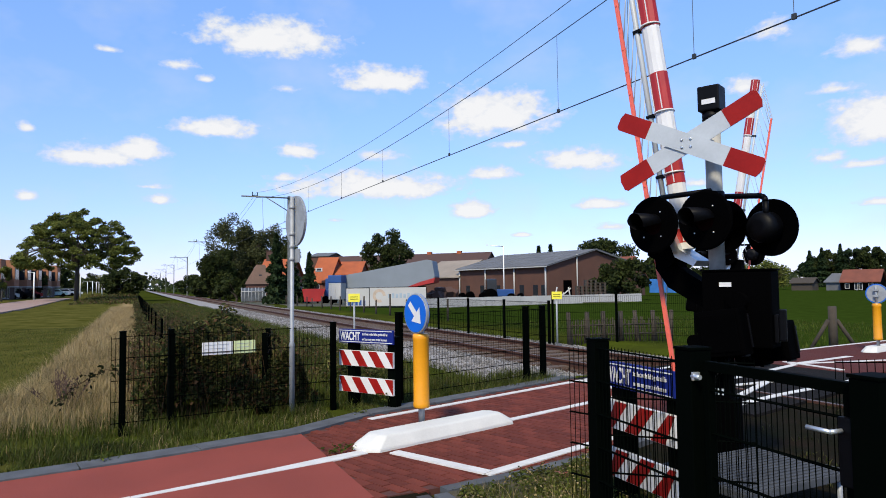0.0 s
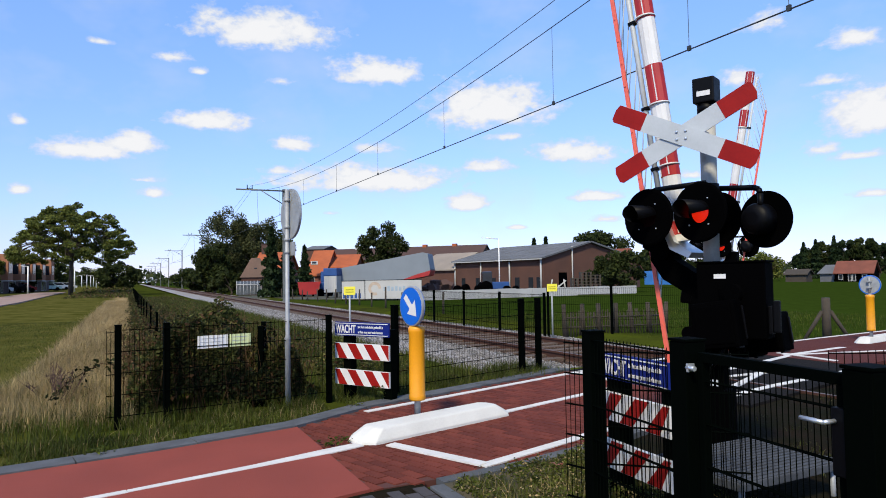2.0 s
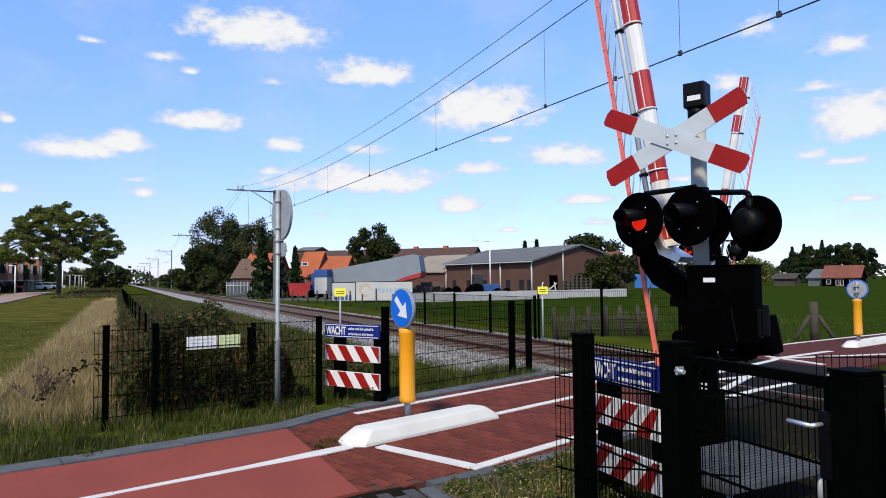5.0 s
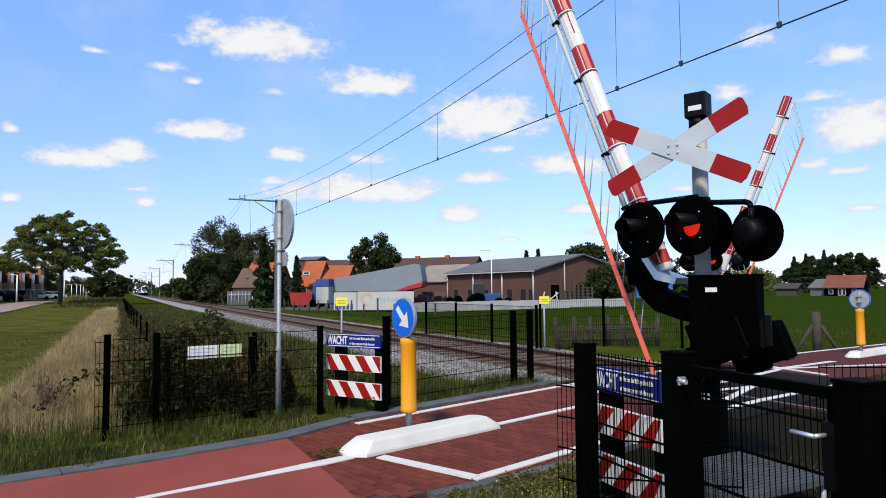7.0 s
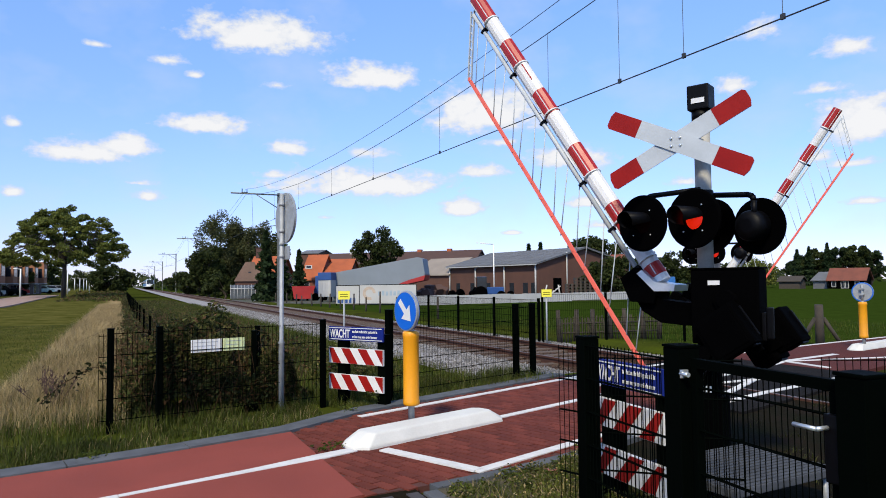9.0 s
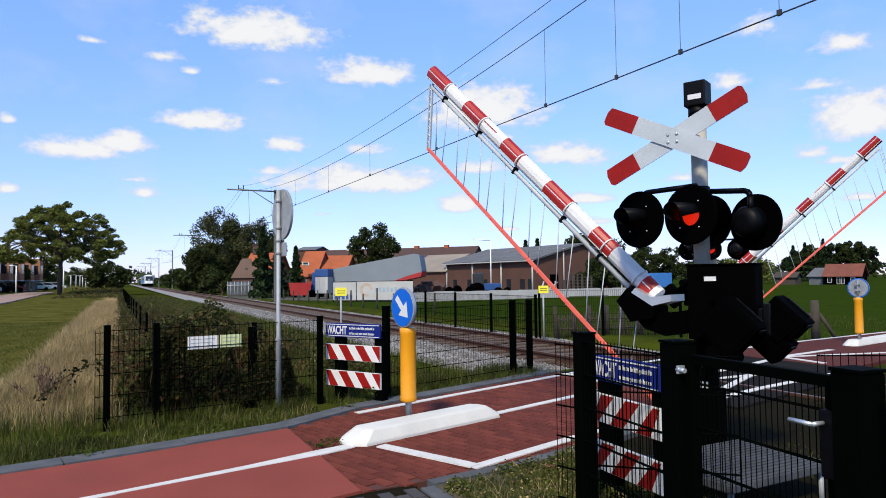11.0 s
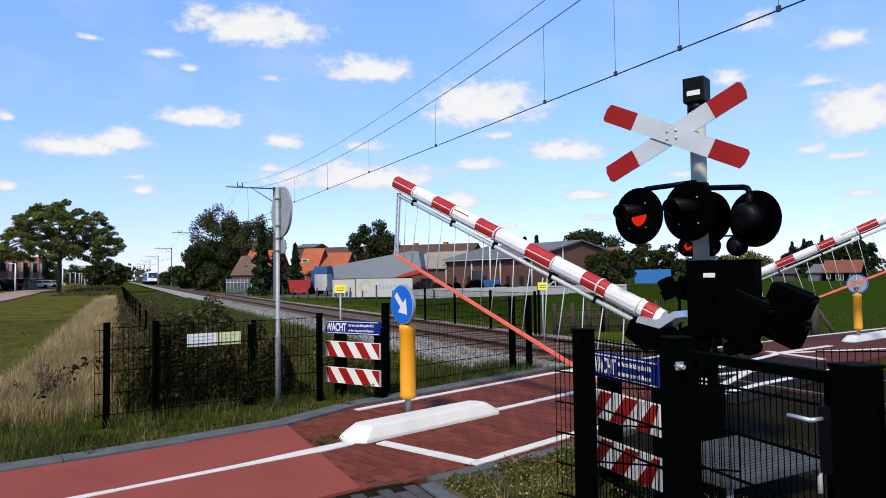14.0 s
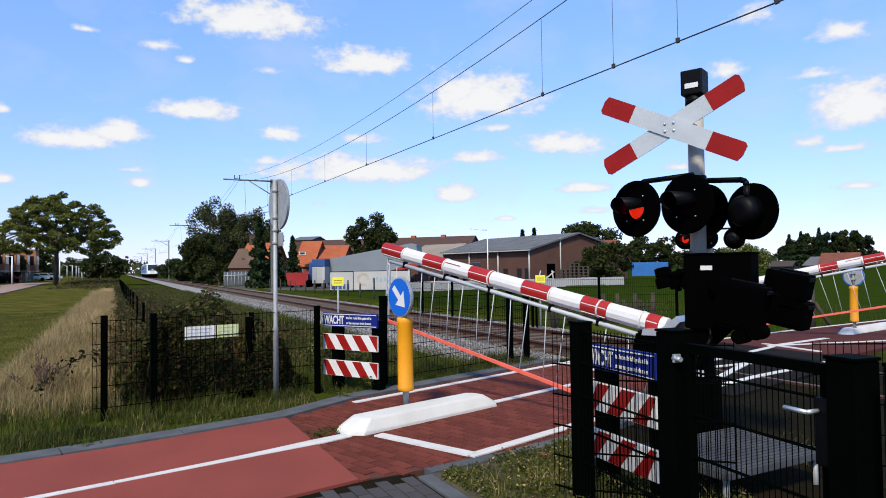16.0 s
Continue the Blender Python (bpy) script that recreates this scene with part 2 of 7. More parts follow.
TRAIN_WHITE = material("white_train_paint", (0.75, 0.77, 0.78), 0.35, vary=0.1, bump=0)
TRAIN_BLUE = material("blue_train_paint", (0.02, 0.2, 0.5), 0.35, vary=0.1, bump=0)
LEAF = leaf_material("oak_leaf", (0.165, 0.185, 0.04), (0.05, 0.065, 0.015))
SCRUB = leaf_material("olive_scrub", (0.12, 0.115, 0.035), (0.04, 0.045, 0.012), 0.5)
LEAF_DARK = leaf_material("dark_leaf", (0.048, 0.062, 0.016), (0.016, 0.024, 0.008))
LEAF_GREY = leaf_material("grey_green_leaf", (0.1, 0.11, 0.045), (0.028, 0.034, 0.015))
CONIFER = leaf_material("conifer_needles", (0.03, 0.05, 0.018), (0.014, 0.026, 0.01))
# darkened: the hedge's deep inner shade is put into this leaf colour
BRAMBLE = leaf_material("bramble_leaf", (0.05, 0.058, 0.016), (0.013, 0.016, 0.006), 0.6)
BRAMBLE_DRY = leaf_material("dry_stems", (0.15, 0.09, 0.045), (0.045, 0.022, 0.012), 0.4)
GRASS = leaf_material("green_grass", (0.085, 0.105, 0.016), (0.03, 0.042, 0.008), 0.4)
GRASS_DRY = leaf_material("dry_grass", (0.41, 0.315, 0.16), (0.22, 0.16, 0.075), 0.3)


def ground_material():
    """Mown grass by the path, lush field beyond the track, dry strip by the hedge, earth under the verge."""
    m = material("ground_cover", (0.05, 0.065, 0.007), 0.95, second=(0.026, 0.03, 0.008), scale=0.5, fine=9, vary=0.3, bump=0.4)
    nt = m.node_tree
    b = nt.nodes["Principled BSDF"]
    base = b.inputs["Base Color"].links[0].from_socket
    tex = nt.nodes.new("ShaderNodeTexCoord")
    sep = nt.nodes.new("ShaderNodeSeparateXYZ")
    nt.links.new(tex.outputs["Object"], sep.inputs[0])
    wob = nt.nodes.new("ShaderNodeTexNoise")
    wob.inputs["Scale"].default_value, wob.inputs["Detail"].default_value = 0.35, 6
    nt.links.new(tex.outputs["Object"], wob.inputs["Vector"])

    def zone(lo, hi, soft, colour, before, jag=2.0, dry=None, beyond=None):
        off = nt.nodes.new("ShaderNodeMath")
        off.operation = "MULTIPLY_ADD"
        nt.links.new(wob.outputs["Fac"], off.inputs[0])
        off.inputs[1].default_value = jag
        nt.links.new(sep.outputs[0], off.inputs[2])
        a, c = nt.nodes.new("ShaderNodeMapRange"), nt.nodes.new("ShaderNodeMapRange")
        for n, f0, f1 in ((a, lo - soft, lo + soft), (c, hi + soft, hi - soft)):
            n.inputs["From Min"].default_value, n.inputs["From Max"].default_value = f0 + jag * 0.5, f1 + jag * 0.5
            nt.links.new(off.outputs[0], n.inputs["Value"])
        mul = nt.nodes.new("ShaderNodeMath")
        mul.operation = "MULTIPLY"
        nt.links.new(a.outputs[0], mul.inputs[0])
        nt.links.new(c.outputs[0], mul.inputs[1])
        share = mul.outputs[0]
        if beyond is not None:      # only north of this line
            north, both = nt.nodes.new("ShaderNodeMapRange"), nt.nodes.new("ShaderNodeMath")
            north.inputs["From Min"].default_value, north.inputs["From Max"].default_value = beyond, beyond + 0.8
            nt.links.new(sep.outputs[1], north.inputs["Value"])
            both.operation = "MULTIPLY"
            nt.links.new(share, both.inputs[0])
            nt.links.new(north.outputs[0], both.inputs[1])
            share = both.outputs[0]
        mix = nt.nodes.new("ShaderNodeMix")
        mix.data_type = "RGBA"
        nt.links.new(share, mix.inputs["Factor"])
        nt.links.new(before, mix.inputs["A"])
        tone = nt.nodes.new("ShaderNodeMix")
        tone.data_type = "RGBA"
        tone.inputs["A"].default_value = (*(Vector(colour) * (0.5 if dry else 0.3)), 1)
        tone.inputs["B"].default_value = (*(Vector(dry) if dry else Vector(colour) * 1.5), 1)
        g = nt.nodes.new("ShaderNodeTexNoise")
        g.inputs["Scale"].default_value, g.inputs["Detail"].default_value, g.inputs["Roughness"].default_value = (0.8 if dry else 1.7), 9, 0.7
        nt.links.new(tex.outputs["Object"], g.inputs["Vector"])
        spread = nt.nodes.new("ShaderNodeMapRange")
        spread.inputs["From Min"].default_value, spread.inputs["From Max"].default_value = (0.36, 0.68) if dry else (0.0, 1.0)
        nt.links.new(g.outputs["Fac"], spread.inputs["Value"])
        nt.links.new(spread.outputs[0], tone.inputs["Factor"])
        nt.links.new(tone.outputs["Result"], mix.inputs["B"])
        return mix.outputs["Result"]

    c = zone(-400, -1.0, 0.5, (0.088, 0.096, 0.018), base, dry=(0.105, 0.095, 0.026))
    c = zone(-1.15, 0.2, 0.4, (0.3, 0.22, 0.11), c, 1.6, beyond=8.2)
    c = zone(12.5, 900, 0.8, (0.025, 0.044, 0.006), c)
    nt.links.new(c, b.inputs["Base Color"])
    return m


BARE_EARTH = material("sandy_bare_earth", (0.1, 0.075, 0.04), 0.95, vary=0.4, scale=3.5, fine=50, bump=0.5, second=(0.03, 0.03, 0.012))
PAVER = material("dark_grey_paver", (0.045, 0.04, 0.042), 0.9, vary=0.25, scale=4, fine=70, bump=0.3, spread=0.25)
CONTAINER_BLUE = material("bright_blue_sheet_steel", (0.012, 0.13, 0.42), 0.55, vary=0.2, scale=1.5, bump=0.1)
SHED_GREEN = material("green_painted_boards", (0.1, 0.13, 0.07), 0.85, vary=0.25, scale=1.5, bump=0.1)
ROOF_BROWN = material("brown_grey_tile", (0.14, 0.085, 0.06), 0.88, vary=0.3, scale=0.8, fine=8, bump=0.3)
YARD = material("weedy_gravel", (0.075, 0.068, 0.05), 0.95, vary=0.4, scale=0.9, fine=12, bump=0.5, second=(0.03, 0.04, 0.014))
GROUND = ground_material()
GROUND.node_tree.nodes["Principled BSDF"].inputs["Specular IOR Level"].default_value = 0.0
for m in (ASPHALT, RED, RED_ASPHALT, RED_WORN, BRICK, KERB, SLAB):
    m.node_tree.nodes["Principled BSDF"].inputs["Specular IOR Level"].default_value = 0.15
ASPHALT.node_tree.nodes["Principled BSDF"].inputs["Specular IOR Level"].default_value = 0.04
BLUE.node_tree.nodes["Principled BSDF"].inputs["Specular IOR Level"].default_value = 0.2
NAVY.node_tree.nodes["Principled BSDF"].inputs["Specular IOR Level"].default_value = 0.1
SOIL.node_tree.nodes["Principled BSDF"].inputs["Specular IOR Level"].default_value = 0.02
BLACK.node_tree.nodes["Principled BSDF"].inputs["Specular IOR Level"].default_value = 0.12
for m in (MATT_BLACK, FENCE, LENS_DARK):
    m.node_tree.nodes["Principled BSDF"].inputs["Specular IOR Level"].default_value = 0.015


# ---- mesh helpers ----
def mesh_object(name, bm, mats, parent=None, label="", smooth=False):
    me = bpy.data.meshes.new(name)
    bmesh.ops.recalc_face_normals(bm, faces=bm.faces)
    bm.to_mesh(me)
    bm.free()
    for m in mats if isinstance(mats, (list, tuple)) else [mats]:
        me.materials.append(m)
    if smooth:
        for p in me.polygons:
            p.use_smooth = True
    ob = new(name, me)
    if parent:
        ob.parent = parent
    if label:
        ob["label"] = label
    return ob


def part(name, bm, mats, parent, label="", smooth=False):
    return mesh_object(name, bm, mats, parent, label, smooth)


def holder(name, m, label, category, group="", kind=""):
    ob = new(name)
    ob.empty_display_size = 0.1
    ob.matrix_basis = m
    return tagged(ob, label, category, group, kind)


def add_box(bm, lo, hi, bevel=0.0, m=None, mat=0):
    before = set(bm.faces)
    c, s = [(a + b) / 2 for a, b in zip(lo, hi)], [b - a for a, b in zip(lo, hi)]
    r = bmesh.ops.create_cube(bm, size=1, matrix=Matrix.Translation(c) @ Matrix.Diagonal((*s, 1)))
    if bevel:
        es = {e for v in r["verts"] for e in v.link_edges}
        bmesh.ops.bevel(bm, geom=list(es), offset=bevel, segments=2, affect="EDGES", profile=0.7)
    fs = [f for f in bm.faces if f not in before]
    if m is not None:
        bmesh.ops.transform(bm, matrix=m, verts=list({v for f in fs for v in f.verts}))
    for f in fs:
        f.material_index = mat
    return fs


def add_rod(bm, a, b, r, r2=None, seg=8, mat=0, caps=True):
    """A round rod from a to b."""
    a, b = Vector(a), Vector(b)
    r2 = r if r2 is None else r2
    q = (b - a).to_track_quat("Z", "X").to_matrix()
    rings = []
    for p, rad in ((a, r), (b, r2)):
        rings.append([bm.verts.new(p + q @ Vector((math.cos(2 * math.pi * i / seg) * rad, math.sin(2 * math.pi * i / seg) * rad, 0))) for i in range(seg)])
    for i in range(seg):
        f = bm.faces.new((rings[0][i], rings[0][(i + 1) % seg], rings[1][(i + 1) % seg], rings[1][i]))
        f.material_index = mat
        f.smooth = seg > 5
    if caps:
        bm.faces.new(rings[0][::-1]).material_index = mat
        bm.faces.new(rings[1]).material_index = mat


def add_lathe(bm, profile, seg=24, m=None, mat=0, smooth=True):
    """A turned body: rows of (radius, height) about z."""
    m = m or Matrix.Identity(4)
    rings = [[bm.verts.new(m @ Vector((r * math.cos(2 * math.pi * i / seg), r * math.sin(2 * math.pi * i / seg), z))) for i in range(seg)] for r, z in profile]
    for k in range(len(rings) - 1):
        for i in range(seg):
            f = bm.faces.new((rings[k][i], rings[k][(i + 1) % seg], rings[k + 1][(i + 1) % seg], rings[k + 1][i]))
            f.material_index, f.smooth = mat, smooth
    for ring in (rings[0][::-1], rings[-1]):
        bm.faces.new(ring).material_index = mat


def add_prism(bm, poly, lo, hi, m=None, mat=0):
    """A plate: the outline poly (x, y) from z = lo to z = hi."""
    m = m or Matrix.Identity(4)
    a = [bm.verts.new(m @ Vector((x, y, lo))) for x, y in poly]
    b = [bm.verts.new(m @ Vector((x, y, hi))) for x, y in poly]
    n = len(poly)
    fs = [bm.faces.new(a[::-1]), bm.faces.new(b)] + [bm.faces.new((a[i], a[(i + 1) % n], b[(i + 1) % n], b[i])) for i in range(n)]
    for f in fs:
        f.material_index = mat
    return fs


def cloud_mesh(name, verts, faces, mats, parent=None, picks=None):
    me = bpy.data.meshes.new(name)
    me.from_pydata([tuple(v) for v in verts], [], faces)
    for m in mats if isinstance(mats, (list, tuple)) else [mats]:
        me.materials.append(m)
    if picks is not None:
        me.polygons.foreach_set("material_index", np.asarray(picks, np.int32))
    ob = new(name, me)
    if parent:
        ob.parent = parent
    return ob


def leaf_quads(centres, size, rng, flat=0.0):
    """Bent leaf-like rhombs about the centres, at random turns. Returns verts, faces."""
    n = len(centres)
    a = rng.normal(size=(n, 3))
    a[:, 2] *= 1 - flat
    a /= np.linalg.norm(a, axis=1, keepdims=True)
    b = np.cross(a, rng.normal(size=(n, 3)))
    b /= np.linalg.norm(b, axis=1, keepdims=True)
    s = (size * rng.uniform(0.6, 1.35, (n, 1)))
    v = np.stack([centres - a * s, centres + b * s * 0.55, centres + a * s, centres - b * s * 0.55], 1).reshape(-1, 3)
    return v, [(4 * i, 4 * i + 1, 4 * i + 2, 4 * i + 3) for i in range(n)]


def text_mesh(body, size, m, mat, parent, name="lettering", bold=0.0, depth=0.002):
    cu = bpy.data.curves.new(name, "FONT")
    cu.body, cu.size, cu.extrude, cu.offset = body, size, depth, bold
    tmp = bpy.data.objects.new("tmp_text", cu)
    scene.collection.objects.link(tmp)
    bpy.context.view_layer.update()
    me = bpy.data.meshes.new_from_object(tmp.evaluated_get(bpy.context.evaluated_depsgraph_get()))
    bpy.data.objects.remove(tmp)
    me.transform(m)
    me.materials.clear()
    me.materials.append(mat)
    ob = new(name, me)
    ob.parent = parent
    return ob


# ---- ground, paths, track bed ----
def profile_road(x):
    """The path's near edge, middle and far edge at x."""
    table = ((-40, -4.0, -2.95, -1.9), (-0.9, 3.9, 4.98, 6.08), (0.1, 4.12, 5.2, 6.24), (1.52, 4.43, 5.53, 6.62), (2.45, 4.47, 5.82, 7.2), (3.62, 4.73, 6.22, 7.6), (6.15, 5.62, 7.0, 8.5), (8.3, 6.15, 7.5, 9.0),
             (10.5, 6.6, 8.0, 9.35), (13.7, 7.3, 8.6, 9.8), (60, 13.0, 14.2, 15.4))
    for a, b in zip(table, table[1:]):
        if x <= b[0]:
            f = (x - a[0]) / (b[0] - a[0])
            return [a[i] + f * (b[i] - a[i]) for i in (1, 2, 3)]
    return table[-1][1:]


def ribbon(bm, xs, edge_a, edge_b, lo, hi, mat=0):
    """A slab between two edges, both functions of x."""
    rows = []
    for x in xs:
        rows.append([bm.verts.new((x, edge_a(x), lo)), bm.verts.new((x, edge_a(x), hi)), bm.verts.new((x, edge_b(x), hi)), bm.verts.new((x, edge_b(x), lo))])
    for p, q in zip(rows, rows[1:]):
        for i in range(4):
            bm.faces.new((p[i], p[(i + 1) % 4], q[(i + 1) % 4], q[i])).material_index = mat
    bm.faces.new(rows[0])
    bm.faces.new(rows[-1][::-1])


def steps(a, b, n):
    return [a + (b - a) * i / n for i in range(n + 1)]


def rise(x, y):
    """The lawn climbs gently towards the street."""
    a, b = min(1, max(0, (y - 42) / 60)), min(1, max(0, (-1.2 - x) / 2))
    return 0.25 * a * a * (3 - 2 * a) * b * b * (3 - 2 * b)


def build_ground():
    bm = bmesh.new()
    xs = [-2500, -600, -200, -80] + steps(-40, 60, 100) + [100, 250, 700, 2500]
    ys = [-2500, -300, -60] + steps(-20, 110, 130) + [140, 200, 400, 900, 2500]

    def z(x, y):
        h = -0.06
        if 0 < y < 200 and x < -0.3:
            h += 0.05 * noise.noise(Vector((x * 0.4, y * 0.3, 0)))
        h += rise(x, y)
        if 5.5 <= x <= 10.5 and (y > 9.5 or y < 4):
            h = -0.42
        elif 10.5 < x < 400 and y > 9.5:
            h += -0.1 * min(1, (x - 10.5) / 3) + 0.04 * noise.noise(Vector((x * 0.3, y * 0.3, 3)))
        return h
    grid = [[bm.verts.new((x, y, z(x, y))) for y in ys] for x in xs]
    for i in range(len(xs) - 1):
        for j in range(len(ys) - 1):
            bm.faces.new((grid[i][j], grid[i + 1][j], grid[i + 1][j + 1], grid[i][j + 1]))
    tagged(mesh_object("ground", bm, GROUND, smooth=True), "mown and lush grassland on flat ground", "ground", kind="structure")

    near, mid, far = (lambda x: profile_road(x)[0]), (lambda x: profile_road(x)[1]), (lambda x: profile_road(x)[2])
    bm = bmesh.new()
    ribbon(bm, steps(-40, -1, 10) + steps(-0.9, 1.52, 6), near, far, -0.1, 0.0)
    tagged(mesh_object("road_west", bm, RED_ASPHALT), "faded red asphalt cycle path", "cycle path", kind="structure")
    bm = bmesh.new()
    ribbon(bm, steps(1.52, 6.15, 10), near, far, -0.1, -0.012)
    road = tagged(mesh_object("road_crossing", bm, JOINT), "dark red brick paving before the crossing", "cycle path", kind="structure")
    bm = bmesh.new()
    ribbon(bm, steps(10.2, 14, 8) + steps(15, 60, 12), near, far, -0.1, 0.0)
    tagged(mesh_object("road_east", bm, RED_WORN), "dark worn red cycle path beyond the track", "cycle path", kind="structure")
    bm = bmesh.new()
    ribbon(bm, steps(6.16, 7.42, 4), lambda x: near(x) - 0.4, far, -0.1, -0.004)
    ribbon(bm, steps(7.58, 8.97, 4), lambda x: near(x) - 0.4, far, -0.1, -0.004)
    ribbon(bm, steps(9.13, 10.19, 4), lambda x: near(x) - 0.4, far, -0.1, -0.004)
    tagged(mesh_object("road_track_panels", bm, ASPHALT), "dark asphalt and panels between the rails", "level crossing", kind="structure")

    bm = bmesh.new()
    add_prism(bm, [(2.7, 2.5), (4.2, 0.8), (10.2, 1.6)] + [(x, near(x) - 0.42) for x in (10.2, 8.3, 6.2)] + [(x, near(x) - 0.17) for x in (6.1, 4.9, 3.6)] + [(2.9, 3.5)], -0.1, -0.03)
    verge = bm
    bm = bmesh.new()
    add_prism(bm, [(2.03, 2.0), (2.69, 1.6), (2.69, 2.5), (2.895, 3.5), (3.55, near(3.55) - 0.13), (2.47, near(2.47) - 0.13), (2.03, near(2.03) - 0.13)], -0.1, -0.008)
    tagged(mesh_object("ground_bare_patch", bm, BARE_EARTH), "sandy bare earth with weeds beside the kerb", "earth", kind="structure")
    bm = bmesh.new()
    add_prism(bm, [(0.3, 2.0), (1.9, 2.0), (1.9, near(1.9) - 0.02), (1.52, near(1.52) - 0.02), (0.95, near(0.95) - 0.02)], -0.1, -0.014)
    side_path = tagged(mesh_object("pavement_side", bm, SOIL), "dark grey brick paving leading off the cycle path", "pavement", kind="structure")
    for i in range(13):
        for j in range(15):
            x, y = 0.78 + 0.096 * i, 4.33 - 0.2 * j - (0.1 if i % 2 else 0)
            if x > 1.86 or y < 2.6 or y > near(x) - 0.14 or x < 0.5 + 0.1 * (4.3 - y):
                continue
            bm = bmesh.new()
            add_box(bm, (x - 0.044, y - 0.096, -0.05), (x + 0.044, y + 0.096, -0.008 + 0.002 * random.random()))
            mesh_object("paver", bm, PAVER, side_path)
    bm = verge
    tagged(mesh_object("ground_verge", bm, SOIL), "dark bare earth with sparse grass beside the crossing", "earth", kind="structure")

    # kerbs, stone by stone
    def kerb(name, edge, side, x0, x1, n, wide):
        body = holder(name, Matrix.Identity(4), "row of grey concrete kerb stones", "kerb", kind="structure")
        for i in range(n):
            a, b = x0 + (x1 - x0) * i / n + 0.006, x0 + (x1 - x0) * (i + 1) / n - 0.006
            bm = bmesh.new()
            p, q = Vector((a, edge(a), 0)), Vector((b, edge(b), 0))
            d = (q - p).normalized()
            nrm = Vector((-d.y, d.x, 0)) * side
            add_prism(bm, [(v.x, v.y) for v in (p + nrm * 0.004, q + nrm * 0.004, q + nrm * wide, p + nrm * wide)], -0.1, (0.012 if side > 0 else -0.002) + 0.006 * random.random())
            mesh_object("kerb_stone", bm, KERB, body)
    kerb("kerb_far", far, 1, -6.0, 6.2, 13, 0.24)
    kerb("kerb_near", near, -1, 2.02, 6.2, 5, 0.12)
    edging = holder("kerb_side", Matrix.Identity(4), "row of grey concrete edging stones beside dark paving", "kerb", kind="structure")
    for i in range(3):
        bm = bmesh.new()
        add_box(bm, (1.91, 4.3 - 0.8 * (i + 1) + 0.006, -0.1), (2.02, 4.3 - 0.8 * i, 0.0), 0.01)
        mesh_object("kerb_stone", bm, KERB, edging)

    # painted lines
    def line(name, pts, wide, label="worn white road marking", z=0.004):
        bm = bmesh.new()
        for (ax, ay), (bx, by) in zip(pts, pts[1:]):
            d = Vector((bx - ax, by - ay, 0)).normalized()
            n = Vector((-d.y, d.x, 0)) * wide / 2
            add_prism(bm, [(v.x, v.y) for v in (Vector((ax, ay, 0)) - n, Vector((bx, by, 0)) - n, Vector((bx, by, 0)) + n, Vector((ax, ay, 0)) + n)], z - 0.012, z)
        tagged(mesh_object(name, bm, LINE), label, "road marking", "road markings", "structure")
    line("marking_edge_far", [(2.36, 7.0), (6.13, 8.26)], 0.09)
    line("marking_stop_west", [(6.1, 8.2), (6.0, 7.0)], 0.09, z=0.008)
    line("marking_centre_west", [(-8, 3.5), (0.0, 5.18)], 0.072)
    bm = bmesh.new()
    add_prism(bm, [(0.0, 5.152), (0.9, 5.345), (1.52, 5.475), (1.86, 5.58), (1.86, 5.72), (1.5, 5.625), (0.9, 5.435), (0.0, 5.212)], -0.008, 0.004)
    tagged(mesh_object("marking_centre_wide", bm, LINE), "white road marking that widens towards the island", "road marking", "road markings", "structure")
    line("marking_centre", [(3.6, 6.22), (6.0, 6.98)], 0.09)
    line("marking_taper", [(2.08, 5.52), (2.5, 4.58)], 0.11, z=0.008)
    line("marking_edge_near", [(2.47, 4.56), (3.8, 4.98), (6.15, 5.72)], 0.1)
    line("marking_track_near", [(6.2, 5.66), (7.46, 5.96), (9.16, 6.25), (10.2, 6.45)], 0.1)
    line("marking_track_middle", [(7.62, 6.79), (8.84, 6.77)], 0.09, z=0.01)
    line("marking_track_short", [(8.81, 6.5), (8.86, 6.06)], 0.09, z=0.01)
    line("marking_stop_east", [(10.6, 8.3), (10.38, 7.08)], 0.1, z=0.012)
    line("marking_track_far", [(6.2, 8.28), (10.2, 9.2)], 0.09)
    line("marking_track_centre", [(6.3, 6.86), (8.82, 7.47), (10.4, 7.95)], 0.11)
    line("marking_cross", [(6.9, 6.1), (8.6, 6.95)], 0.1, z=0.008)
    line("marking_east_centre", [(10.4, 8.02), (12.4, 8.3)], 0.13)
    line("marking_east_taper", [(10.6, 8.0), (13.2, 7.35)], 0.1, z=0.008)
    line("marking_east_far", [(10.2, 9.22), (13.7, 9.72), (20, 10.4)], 0.1)
    return road


ROAD = build_ground()
RAIL_NEAR, RAIL_FAR, TRACK = 7.5, 9.05, 8.27


def bend(y):
    """The track turns a little to the right beyond 30 m."""
    return 0.0062 * max(0.0, y - 30)


